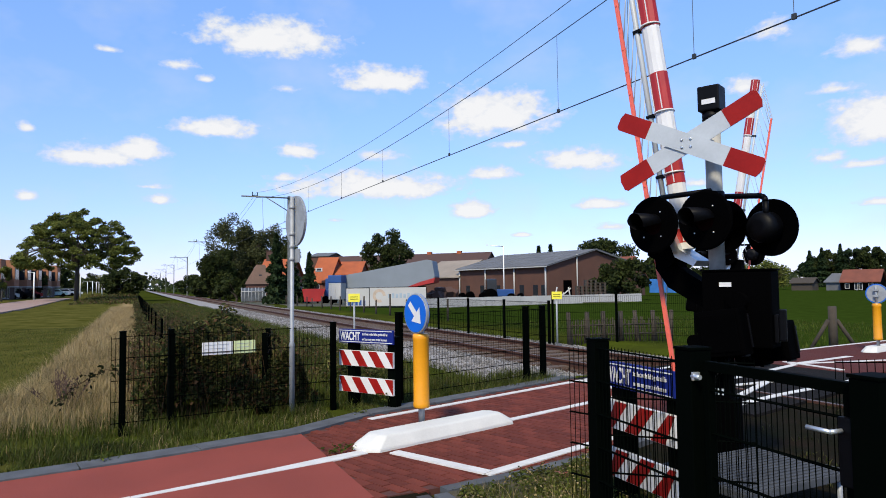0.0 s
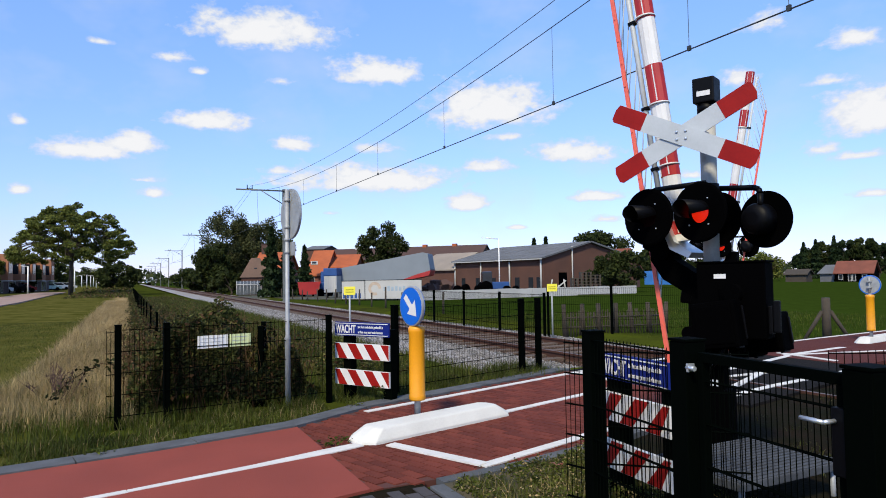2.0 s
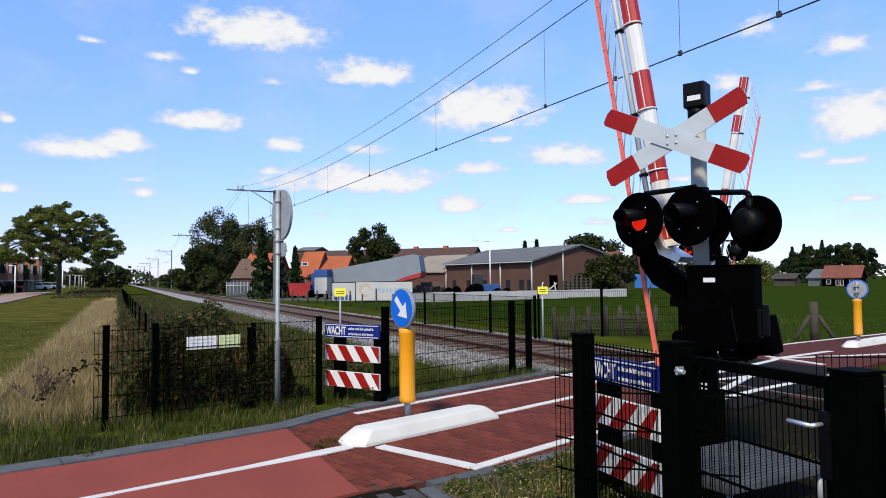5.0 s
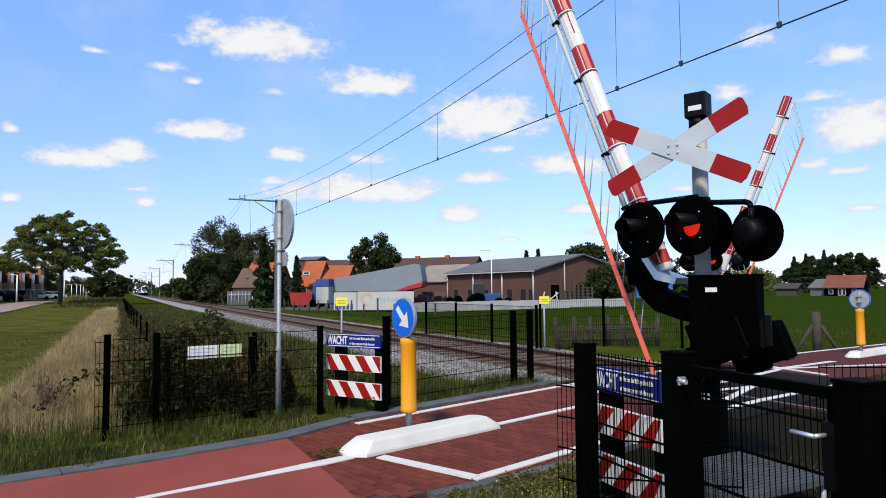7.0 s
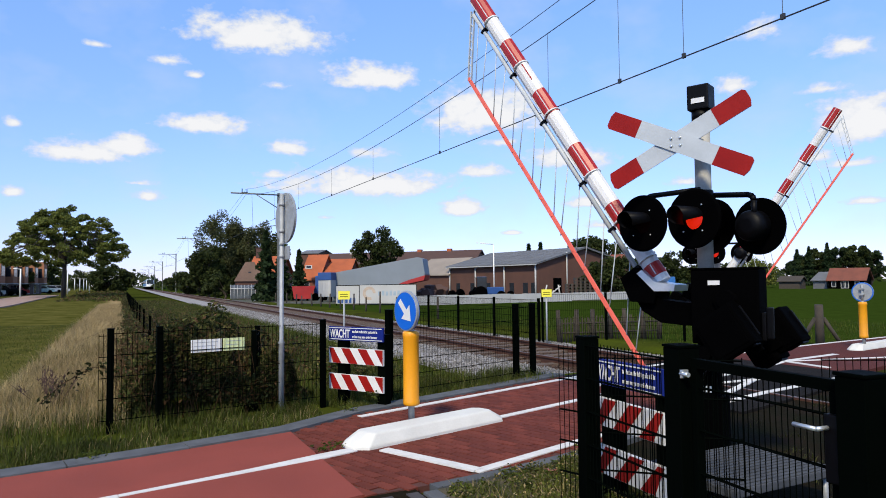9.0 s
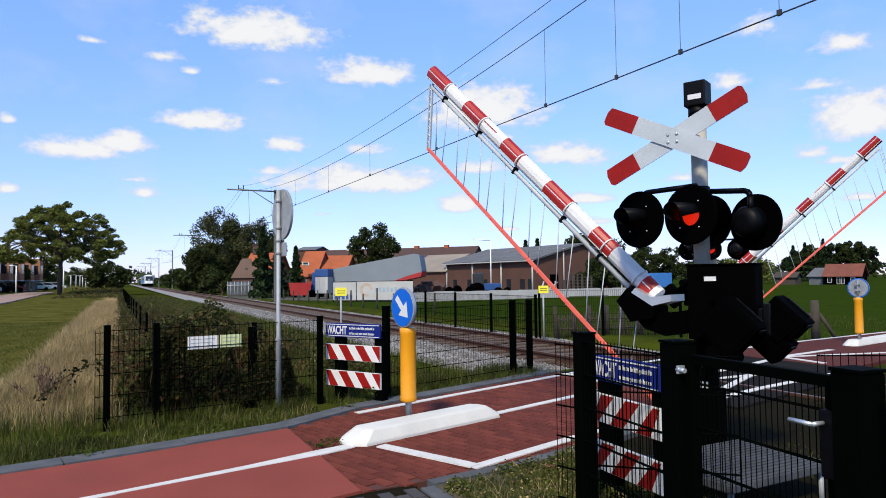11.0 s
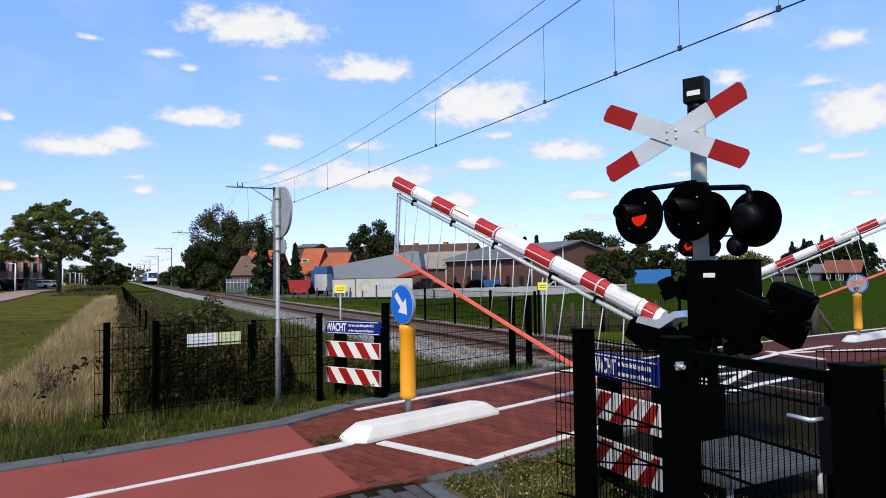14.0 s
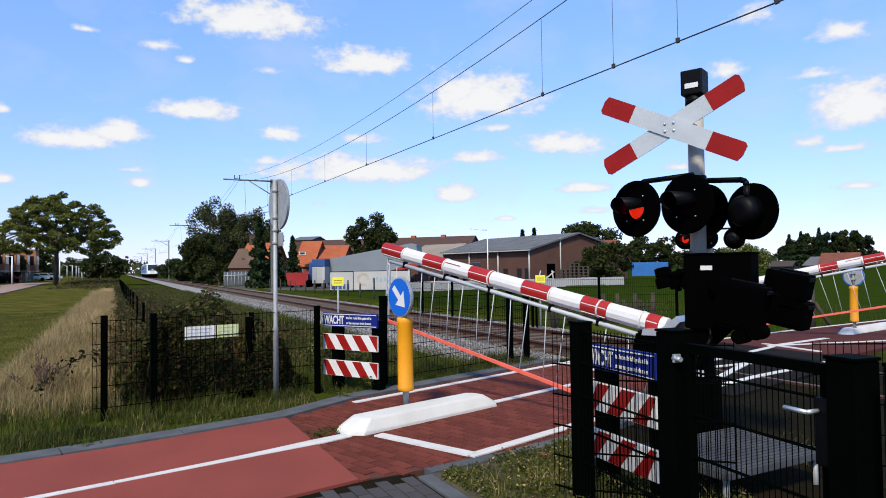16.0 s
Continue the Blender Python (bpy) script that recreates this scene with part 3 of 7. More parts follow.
def build_track():
    # ballast bed
    bm = bmesh.new()
    prof = [(5.0, -0.08), (5.9, -0.05), (6.6, -0.13), (7.1, -0.14), (9.45, -0.14), (9.95, -0.13), (10.6, -0.2), (11.2, -0.25)]
    ys = steps(9.15, 60, 40) + [90, 140, 220, 350, 600]
    rows = [[bm.verts.new((x + bend(y), y + (x - 8) * 0.26 * max(0, 1 - (y - 9.15) / 5), z + 0.02 * noise.noise(Vector((x * 3, y * 2, 0))))) for x, z in prof] for y in ys]
    for p, q in zip(rows, rows[1:]):
        for i in range(len(prof) - 1):
            bm.faces.new((p[i], p[i + 1], q[i + 1], q[i])).material_index = 1 if i == 3 else 0
    bed = tagged(mesh_object("track_bed", bm, [BALLAST, RUST_STONE], smooth=True), "bed of grey crushed stone along the track", "ballast", kind="structure")
    rng = np.random.default_rng(5)
    n = 26000
    y = 9.3 + 42 * rng.random(n) ** 1.7
    x = 5.0 + 5.6 * rng.random(n)
    y += (x - 8) * 0.26 * np.clip(1 - (y - 9.15) / 5, 0, 1)
    z = np.interp(x, [p[0] for p in prof], [p[1] for p in prof]) + 0.012
    kind = ((x > 7.05) & (x < 9.5)).astype(int)
    x = x + 0.0062 * np.maximum(0, y - 30)
    base = np.array([(1, 0, 0), (-0.5, 0.87, 0), (-0.5, -0.87, 0), (0.1, 0.1, 0.85), (0, 0, -0.6)])
    tri = [(0, 1, 3), (1, 2, 3), (2, 0, 3), (1, 0, 4), (2, 1, 4), (0, 2, 4)]
    s = rng.uniform(0.018, 0.036, (n, 1, 1))
    turn = rng.normal(size=(n, 3, 3))
    turn = np.linalg.qr(turn)[0]
    v = np.einsum("kj,nij->nki", base, turn) * s * rng.uniform(0.7, 1.3, (n, 5, 1)) + np.stack([x, y, z], 1)[:, None]
    faces = [(5 * i + a, 5 * i + b, 5 * i + c) for i in range(n) for a, b, c in tri]
    tagged(cloud_mesh("ballast_stones", v.reshape(-1, 3), faces, [BALLAST, RUST_STONE], None, np.repeat(kind, 6)), "loose grey and brown crushed stones", "ballast", kind="stuff")
    # rails with foot, web and head
    sec = [(-0.065, -0.16), (0.065, -0.16), (0.065, -0.148), (0.012, -0.135), (0.012, -0.045), (0.036, -0.035), (0.036, -0.004), (0.028, 0.0), (-0.028, 0.0), (-0.036, -0.004), (-0.036, -0.035), (-0.012, -0.045), (-0.012, -0.135), (-0.065, -0.148)]
    for name, x in (("rail", RAIL_NEAR), ("rail", RAIL_FAR)):
        bm = bmesh.new()
        ends = [[bm.verts.new((x + bend(y) + u, y, w)) for u, w in sec] for y in (-40, 30, 900)]
        for a, b in zip(ends, ends[1:]):
            for i in range(len(sec)):
                f = bm.faces.new((a[i], a[(i + 1) % len(sec)], b[(i + 1) % len(sec)], b[i]))
                f.material_index = 1 if i in (7,) else 0
        bm.faces.new(ends[0])
        bm.faces.new(ends[-1][::-1])
        tagged(mesh_object(name, bm, [RAIL, RAIL_TOP]), "rusty steel rail with a worn running head", "rail", "rails of the track")
    bm = bmesh.new()
    add_box(bm, (TRACK - 1.25, -0.12, -0.22), (TRACK + 1.25, 0.12, -0.105), 0.02)
    first = tagged(mesh_object("sleeper", bm, SLEEPER), "concrete sleeper half buried in ballast", "sleeper", "sleepers of the track")
    first.location = (0, 10.6, 0)
    for i in range(1, 110):
        copy_thing(first, pose(bend(10.6 + 0.6 * i), 10.6 + 0.6 * i, 0))


build_track()


def build_catenary():
    def mast(y):
        root = holder("catenary_mast", pose(10.6, y, 0), "slender grey steel mast with a wire arm", "catenary mast", "masts along the track")
        bm = bmesh.new()
        add_box(bm, (-0.1, -0.1, -0.2), (0.1, -0.08, 8.3))
        add_box(bm, (-0.1, 0.08, -0.2), (0.1, 0.1, 8.3))
        add_box(bm, (-0.012, -0.08, -0.2), (0.012, 0.08, 8.3))
        part("mast", bm, MAST, root)
        bm = bmesh.new()
        add_rod(bm, (0.1, -0.14, 8.15), (-3.5, -0.14, 8.15), 0.055)
        add_rod(bm, (0, -0.14, 7.1), (-1.7, -0.14, 8.12), 0.035)
        part("arm", bm, MAST, root)
        bm = bmesh.new()
        add_box(bm, (-2.75, -0.16, 8.19), (-2.3, -0.12, 8.24))
        add_rod(bm, (-2.7, -0.14, 8.24), (-2.7, -0.14, 8.5), 0.03)
        add_rod(bm, (-2.35, -0.14, 8.24), (-2.35, -0.14, 8.5), 0.03)
        part("insulator", bm, MATT_BLACK, root)
        bm = bmesh.new()
        add_rod(bm, (0, -0.14, 5.9), (-1.9, -0.14, 5.55), 0.025)
        add_rod(bm, (-2.0, -0.14, 8.1), (-1.9, -0.14, 5.55), 0.012)
        part("steady_arm", bm, MAST, root)
    for k in range(8):
        mast(50.2 + 52.2 * k)
    mast(50.2 - 52.2)

    def wire(name, z_fun, x, r, label):
        bm = bmesh.new()
        pts = [Vector((x(y), y, z_fun(y))) for y in steps(-2.0, 50.2, 26) + steps(52, 259, 60)]
        for a, b in zip(pts, pts[1:]):
            add_rod(bm, a, b, r, seg=5, caps=False)
        tagged(mesh_object(name, bm, WIRE), label, "overhead wire", "overhead wires")

    def sag(y, top, dip):
        f = ((y + 2.0) / 52.2) % 1.0
        return top - dip * 4 * f * (1 - f)
    wire("contact_wire", lambda y: 5.0 + 0.35 * min(1, max(0, y) / 34), lambda y: 8.2, 0.012, "straight dark contact wire over the track")
    wire("carrying_wire", lambda y: sag(y, 8.1, 1.7), lambda y: 8.2, 0.01, "sagging carrying wire over the track")
    wire("feeder_wire", lambda y: sag(y, 8.48, 1.5), lambda y: 8.2, 0.008, "thin feeder wire above the track")
    for y in (6.06, 7.86, 9.41, 11.66, 17.08, 22.7, 28, 34, 40):
        lo, hi = 5.0 + 0.35 * min(1, y / 34), sag(y, 8.1, 1.7)
        bm = bmesh.new()
        add_rod(bm, (8.2, y, lo), (8.2, y, hi), 0.005, seg=5)
        add_box(bm, (8.18, y - 0.03, lo - 0.02), (8.22, y + 0.03, lo + 0.06))
        tagged(mesh_object("dropper_wire", bm, WIRE), "thin dropper wire between the overhead wires", "overhead wire", "dropper wires")


build_catenary()


# ---- fences ----
def fence_run(name, a, b, height, posts, label, mesh=True, z0=0.0, post_w=0.06, cell=0.05, group="wire mesh fences", mesh_top=None, wire=0.0028):
    """A run of double-wire mesh between posts at the fractions given."""
    a, b = Vector((*a, z0)), Vector((*b, z0))
    length = (b - a).length
    rz = math.degrees(math.atan2(b.y - a.y, b.x - a.x))
    root = holder(name, Matrix.Translation(a) @ pose(0, 0, 0, 0, 0, rz), label, "fence", group)
    bm = bmesh.new()
    add_box(bm, (-post_w / 2, -post_w / 2, -0.15), (post_w / 2, post_w / 2, height), 0.004)
    add_box(bm, (-post_w / 2 - 0.004, -post_w / 2 - 0.004, height + 0.001), (post_w / 2 + 0.004, post_w / 2 + 0.004, height + 0.015), 0.004)
    first = None
    for f in posts:
        if first is None:
            first = part("post", bm, FENCE, root)
        else:
            o = first.copy()
            scene.collection.objects.link(o)
        (first if f == posts[0] else o).location = (f * length, 0, 0)
    if mesh:
        top = (mesh_top or height - 0.04)
        bm = bmesh.new()
        n = int(length / cell)
        for i in range(n + 1):
            x = i * length / n
            add_rod(bm, (x, -0.035, 0.04), (x, -0.035, top + 0.02), wire, seg=4, caps=False)
        k = max(3, int(round((top - 0.08) / 0.2)))
        for i in range(k + 1):
            z = 0.08 + (top - 0.08) * i / k
            for dy in (-0.043, -0.027):
                add_rod(bm, (0, dy, z), (length, dy, z), wire * 1.25, seg=4, caps=False)
        part("wire_mesh", bm, FENCE, root)
    return root


def build_fences():
    g1 = "dark green wire mesh fence beside overgrown brambles"
    fence_run("mesh_fence", (-0.09, 7.67), (2.24, 8.04), 1.0, (0, 0.2, 1.0), g1)
    fence_run("mesh_fence", (-0.2, 7.66), (-0.12, 7.67), 0.98, (), "cut end of a dark green wire mesh panel", cell=0.04)
    fence_run("mesh_fence", (3.06, 7.91), (5.8, 8.8), 1.1, (0, 0.86, 1.0), "dark green wire mesh fence beside the ballast", post_w=0.075)
    fence_run("mesh_fence", (0.4, 7.99), (0.4, 60), 0.98, [i / 17 for i in range(18)], "long dark wire mesh fence running beside the hedge", cell=0.5, post_w=0.035, wire=0.0022)
    fence_run("mesh_fence", (1.46, 8.3), (1.66, 9.2), 0.88, (0, 1), "short dark wire mesh fence inside the brambles")
    # beyond the rails
    fence_run("mesh_fence", (9.95, 14.6), (13.2, 12.9), 1.15, (0, 0.45, 1.0), "dark wire mesh fence beyond the track", post_w=0.06)
    fence_run("mesh_fence", (9.9, 14.7), (9.9, 24), 1.0, (0, 0.25, 0.5, 0.75, 1.0), "dark wire mesh fence along the far side of the track", cell=0.055, wire=0.004)
    # the walkway's fence and gate beside the camera
    fence_run("mesh_fence", (2.58, 3.31), (2.49, 2.53), 1.1, (0,), "dark green wire mesh fence panel beside the walkway", post_w=0.1, cell=0.034, wire=0.003)
    fence_run("mesh_fence", (2.6, 3.36), (3.1, 4.14), 1.06, (), "dark green wire mesh fence panel beside the path", wire=0.003)
    fence_run("mesh_fence", (2.53, 3.5), (2.57, 3.36), 1.07, (), "cut end of a dark green wire mesh panel", cell=0.03, wire=0.003)
    fence_run("mesh_fence", (2.36, 1.3), (2.28, 0.25), 1.1, (0, 1.0), "dark green wire mesh fence panel beside the gate", post_w=0.1, wire=0.003)
    fence_run("mesh_fence", (2.66, 3.3), (3.25, 2.75), 1.02, (), "dark green wire mesh fence panel behind the gate", wire=0.003)
    fence_run("mesh_fence", (4.3, 3.0), (7.2, 1.2), 0.94, (1.0,), "dark green wire mesh fence beyond the walkway", wire=0.003)
    gate = holder("mesh_gate", pose(2.49, 2.46, 0, 0, 0, -96.2), "closed dark green wire mesh gate with a steel handle", "gate")
    bm = bmesh.new()
    add_box(bm, (-0.06, -0.06, -0.15), (0.06, 0.06, 1.12), 0.006)
    add_box(bm, (-0.065, -0.065, 1.121), (0.065, 0.065, 1.135), 0.005)
    part("hinge_post", bm, FENCE, gate)
    bm = bmesh.new()
    add_box(bm, (0.9, -0.06, -0.15), (1.02, 0.06, 1.1), 0.006)
    add_box(bm, (0.895, -0.065, 1.101), (1.025, 0.065, 1.115), 0.005)
    part("lock_post", bm, FENCE, gate)
    bm = bmesh.new()
    for lo, hi in (((0.09, -0.02, 1.03), (0.89, 0.02, 1.075)), ((0.09, -0.02, 0.08), (0.89, 0.02, 0.12)), ((0.09, -0.02, 0.12), (0.13, 0.02, 1.03)), ((0.84, -0.02, 0.12), (0.87, 0.02, 1.03))):
        add_box(bm, lo, hi, 0.004)
    part("gate_frame", bm, FENCE, gate)
    bm = bmesh.new()
    for i in range(23):
        x = 0.15 + i * 0.03
        add_rod(bm, (x, 0, 0.12), (x, 0, 1.03), 0.003, seg=4, caps=False)
    for i in range(5):
        for dy in (-0.008, 0.008):
            add_rod(bm, (0.13, dy, 0.14 + 0.2 * i), (0.84, dy, 0.14 + 0.2 * i), 0.004, seg=4, caps=False)
    part("wire_mesh", bm, FENCE, gate)
    bm = bmesh.new()
    add_box(bm, (0.835, -0.045, 0.7), (0.9, 0.02, 0.95), 0.005)
    part("lock_case", bm, BLACK, gate)
    bm = bmesh.new()
    add_rod(bm, (0.85, -0.045, 0.9), (0.85, -0.1, 0.9), 0.009, seg=10)
    add_rod(bm, (0.85, -0.1, 0.9), (0.75, -0.1, 0.9), 0.009, seg=10)
    part("handle", bm, ALU, gate, "polished steel lever handle", True)
    for z in (0.22, 1.0):
        bm = bmesh.new()
        add_rod(bm, (0.055, -0.05, z), (0.11, -0.05, z), 0.012, seg=8)
        add_box(bm, (0.06, -0.06, z - 0.02), (0.075, -0.02, z + 0.02), 0.003)
        part("hinge", bm, ALU, gate, "steel hinge pin")


build_fences()


def warning_board(p, q, posts, mirror):
    """A navy text board over two red and white striped boards, on two square posts; p and q are the ends as read from the path."""
    p, q = Vector((*p, 0)), Vector((*q, 0))
    length = (q - p).length
    rz = math.degrees(math.atan2(q.y - p.y, q.x - p.x))
    root = holder("warning_board", Matrix.Translation(p) @ pose(0, 0, 0, 0, 0, rz), "navy warning board above two red and white striped boards", "warning board", "warning boards at the walkway")
    for f in posts:
        bm = bmesh.new()
        add_box(bm, (f * length - 0.06, 0.02, -0.1), (f * length + 0.06, 0.13, 0.84), 0.006)
        part("post", bm, FENCE, root)
    z0 = 0.75
    bm = bmesh.new()
    add_box(bm, (0, -0.012, z0), (length, 0.016, z0 + 0.17), 0.004)
    part("text_board", bm, NAVY, root, "navy board with white lettering")
    bm = bmesh.new()
    for lo, hi in (((0.012, 0.012), (length - 0.012, 0.02)), ((0.012, 0.15), (length - 0.012, 0.158))):
        add_box(bm, (lo[0], -0.0165, z0 + lo[1]), (hi[0], -0.0125, z0 + hi[1]))
    part("border_line", bm, WHITE, root)
    up = pose(0, 0, 0, 90, 0, 0)
    text_mesh("WACHT", 0.14, pose(0.02, -0.0145, z0 + 0.038) @ up @ Matrix.Diagonal((0.62 * length / 0.86, 1, 1, 1)), WHITE, root, bold=0.003)
    for i, s in enumerate(("tot het rode licht gedoofd is", "er kan nog een trein komen")):
        text_mesh(s, 0.043, pose(0.445 * length, -0.0145, z0 + 0.1 - i * 0.062) @ up @ Matrix.Diagonal((0.8 * length / 0.86, 1, 1, 1)), WHITE, root, "small_lettering", 0.0008)
    for z in (0.47, 0.15):
        bm = bmesh.new()
        add_box(bm, (0.0, -0.012, z), (length, 0.016, z + 0.19), 0.003)
        board = part("striped_board", bm, WHITE, root, "white board with slanting red stripes")
        bm = bmesh.new()
        w, slant = 0.135, 0.13 + (0.04 if mirror else 0)
        for i in range(5):
            x = -0.06 + i * 2 * w * 0.98
            poly = [(x + slant, 0.004), (x + slant + w, 0.004), (x + w, 0.186), (x, 0.186)]
            if mirror:
                poly = [(x, 0.004), (x + w, 0.004), (x + slant + w, 0.186), (x + slant, 0.186)]
            poly = [(min(max(a, 0.004), length - 0.004), b) for a, b in poly]
            if max(a for a, b in poly) - min(a for a, b in poly) > 0.02:
                add_prism(bm, poly, 0.0125, 0.0155, pose(0, 0, z) @ up)
        part("stripe", bm, RED, board, "red slanting stripes")


warning_board((2.36, 8.16), (2.8, 7.42), (0.2, 0.94), False)
warning_board((2.97, 3.72), (2.92, 3.02), (0.12, 0.92), True)


def keep_right_post(x, y, rz):
    """A yellow bollard with a round blue sign, in a white traffic island."""
    root = holder("keep_right_post", pose(x, y, 0, 0, 0, rz), "yellow plastic bollard with a round blue arrow sign", "traffic bollard", "bollards on the islands")
    bm = bmesh.new()
    add_lathe(bm, [(0.032, 0.0), (0.032, 0.99)], 16)
    part("pole", bm, STEEL, root, "galvanised steel pole", True)
    bm = bmesh.new()
    add_lathe(bm, [(0.05, 0.23), (0.075, 0.235), (0.083, 0.25), (0.083, 0.28), (0.079, 0.29), (0.079, 0.9), (0.083, 0.91), (0.083, 0.95), (0.075, 0.965), (0.05, 0.97)], 28)
    part("sleeve", bm, YELLOW, root, "yellow plastic sleeve")
    up = pose(0, -0.05, 1.17, 90, 0, 0)
    bm = bmesh.new()
    add_lathe(bm, [(0.17, -0.012), (0.2, -0.012), (0.2, 0.012), (0.197, 0.014)], 40, up, smooth=False)
    disc = part("sign_disc", bm, STEEL, root, "grey backed sign disc")
    bm = bmesh.new()
    add_lathe(bm, [(0.186, 0.0145), (0.186, 0.017)], 40, up, smooth=False)
    part("rim", bm, WHITE, disc)
    bm = bmesh.new()
    add_lathe(bm, [(0.187, 0.0175), (0.187, 0.019)], 40, up, smooth=False)
    part("face", bm, BLUE, disc)
    bm = bmesh.new()
    add_lathe(bm, [(0.199, -0.0175), (0.199, -0.0125)], 40, up, smooth=False)
    part("back_rim", bm, BLUE, disc, "blue rim of the back")
    bm = bmesh.new()
    add_lathe(bm, [(0.178, -0.0215), (0.178, -0.018)], 40, up, smooth=False)
    part("back_plate", bm, STEEL, disc, "grey back plate")
    bm = bmesh.new()
    arrow = [(-0.03, 0.14), (0.03, 0.14), (0.03, -0.01), (0.1, -0.01), (0, -0.14), (-0.1, -0.01), (-0.03, -0.01)]
    add_prism(bm, arrow, 0.0195, 0.021, up @ pose(0, 0, 0, 0, 0, 45))
    part("arrow", bm, WHITE, disc)
    bm = bmesh.new()
    add_box(bm, (-0.04, -0.04, 1.1), (0.04, 0.035, 1.14), 0.004)
    add_box(bm, (-0.04, -0.04, 1.22), (0.04, 0.035, 1.26), 0.004)
    add_rod(bm, (0, 0, 0.97), (0, 0, 1.33), 0.02)
    part("clamp", bm, STEEL, root)


def island(x, y, rz, length, wide):
    """A low white island of cast concrete with sloped ends."""
    bm = bmesh.new()
    h, w = length / 2, wide / 2
    rows = []
    for e, sy, z, cut in ((0.0, 1.0, -0.02, 0.1), (0.01, 0.98, 0.02, 0.1), (0.16, 0.7, 0.106, 0.06), (0.18, 0.64, 0.114, 0.055), (0.21, 0.52, 0.118, 0.05)):
        a, b = h - e, w * sy
        ring = [(-a, -b * 0.45), (-a + cut, -b), (0, -b), (a - cut, -b), (a, -b * 0.45), (a, b * 0.45), (a - cut, b), (0, b), (-a + cut, b), (-a, b * 0.45)]
        rows.append([bm.verts.new((x, y, z + 0.003 * noise.noise(Vector((x * 5, y * 5, z))))) for x, y in ring])
    for p, q in zip(rows, rows[1:]):
        for i in range(10):
            bm.faces.new((p[i], p[(i + 1) % 10], q[(i + 1) % 10], q[i]))
    bm.faces.new(rows[-1])
    bmesh.ops.bevel(bm, geom=[e for e in bm.edges if e.calc_length() > 0.05], offset=0.005, segments=2, affect="EDGES")
    ob = mesh_object("traffic_island", bm, ISLAND)
    ob.matrix_basis = pose(x, y, 0, 0, 0, rz)
    tagged(ob, "low white painted concrete traffic island with sloped ends", "traffic island", "traffic islands on the path")


island(2.73, 6.0, 16.5, 1.92, 0.4)
island(14.5, 8.75, 10, 2.5, 0.3)
keep_right_post(2.62, 6.17, -78)
keep_right_post(13.68, 8.55, 108)


def pole_sign():
    root = holder("pole_sign", pose(1.71, 7.93, 0), "tall galvanised pole with the back of a round sign", "road sign")
    bm = bmesh.new()
    add_lathe(bm, [(0.033, -0.1), (0.033, 0.75), (0.038, 0.76), (0.025, 0.8), (0.025, 2.53)], 16)
    part("pole", bm, STEEL, root, smooth=False)
    up = pose(0, 0, 2.24, 0, 0, 99) @ pose(0, -0.05, 0, 90, 0, 0)
    bm = bmesh.new()
    add_lathe(bm, [(0.27, -0.014), (0.3, -0.014), (0.3, 0.014), (0.295, 0.018)], 48, up, smooth=False)
    part("sign_disc", bm, STEEL, root, "grey back of a round sign")
    bm = bmesh.new()
    add_box(bm, (-0.13, -0.035, 1.74), (0.13, -0.052, 1.9), 0.004, pose(0, 0, 0, 0, 0, 99))
    part("under_plate", bm, STEEL, root, "small plate under the sign")
    for z in (1.78, 1.93, 2.08, 2.4):
        bm = bmesh.new()
        add_lathe(bm, [(0.026, z - 0.02), (0.032, z - 0.018), (0.032, z + 0.018), (0.026, z + 0.02)], 14)
        part("clamp", bm, STEEL, root)


pole_sign()


def small_signs():
    for x0, x1, mat, label in ((0.79, 1.12, PLATE_WHITE, "white notice plate fixed to the mesh fence"), (1.14, 1.38, PALE_GREEN, "faded green notice plate fixed to the mesh fence")):
        rz = math.atan2(8.04 - 7.67, 2.33)
        root = holder("notice_plate", pose(-0.09, 7.67, 0, 0, 0, math.degrees(rz)), label, "notice plate", "plates on the fence")
        bm = bmesh.new()
        add_box(bm, (x0, -0.021, 0.71), (x1, -0.016, 0.85))
        part("plate", bm, mat, root)
        bm = bmesh.new()
        for r in range(3):
            add_box(bm, (x0 + 0.03, -0.0235, 0.735 + 0.04 * r), (x1 - 0.04 - 0.03 * (r % 2), -0.0215, 0.741 + 0.04 * r))
        part("print_bar", bm, GREY_WHITE, root)
    for x, y, h in ((9.7, 14.05, 1.3), (4.57, 14.63, 1.33)):
        root = holder("marker_sign", pose(x, y, -0.15), "small yellow plate on a thin steel pole", "marker sign", "yellow markers by the track")
        bm = bmesh.new()
        add_rod(bm, (0, 0, 0), (0, 0, h), 0.022)
        part("pole", bm, STEEL, root)
        bm = bmesh.new()
        add_box(bm, (-0.13, -0.035, h - 0.09), (0.13, -0.025, h + 0.1), 0.002, pose(0, 0, 0, 0, 0, -20))
        part("plate", bm, SIGN_YELLOW, root)
        bm = bmesh.new()
        for r in range(2):
            add_box(bm, (-0.09, -0.038, h - 0.03 + 0.05 * r), (0.09, -0.0355, h - 0.018 + 0.05 * r), 0, pose(0, 0, 0, 0, 0, -20))
        part("print_bar", bm, MATT_BLACK, root)


small_signs()


# ---- crossing signal and barriers ----
SIG = (4.22, 3.88)
SIG_RZ = -65.0        # the signal's front (-y) looks along the path towards the west
MOVERS = {}


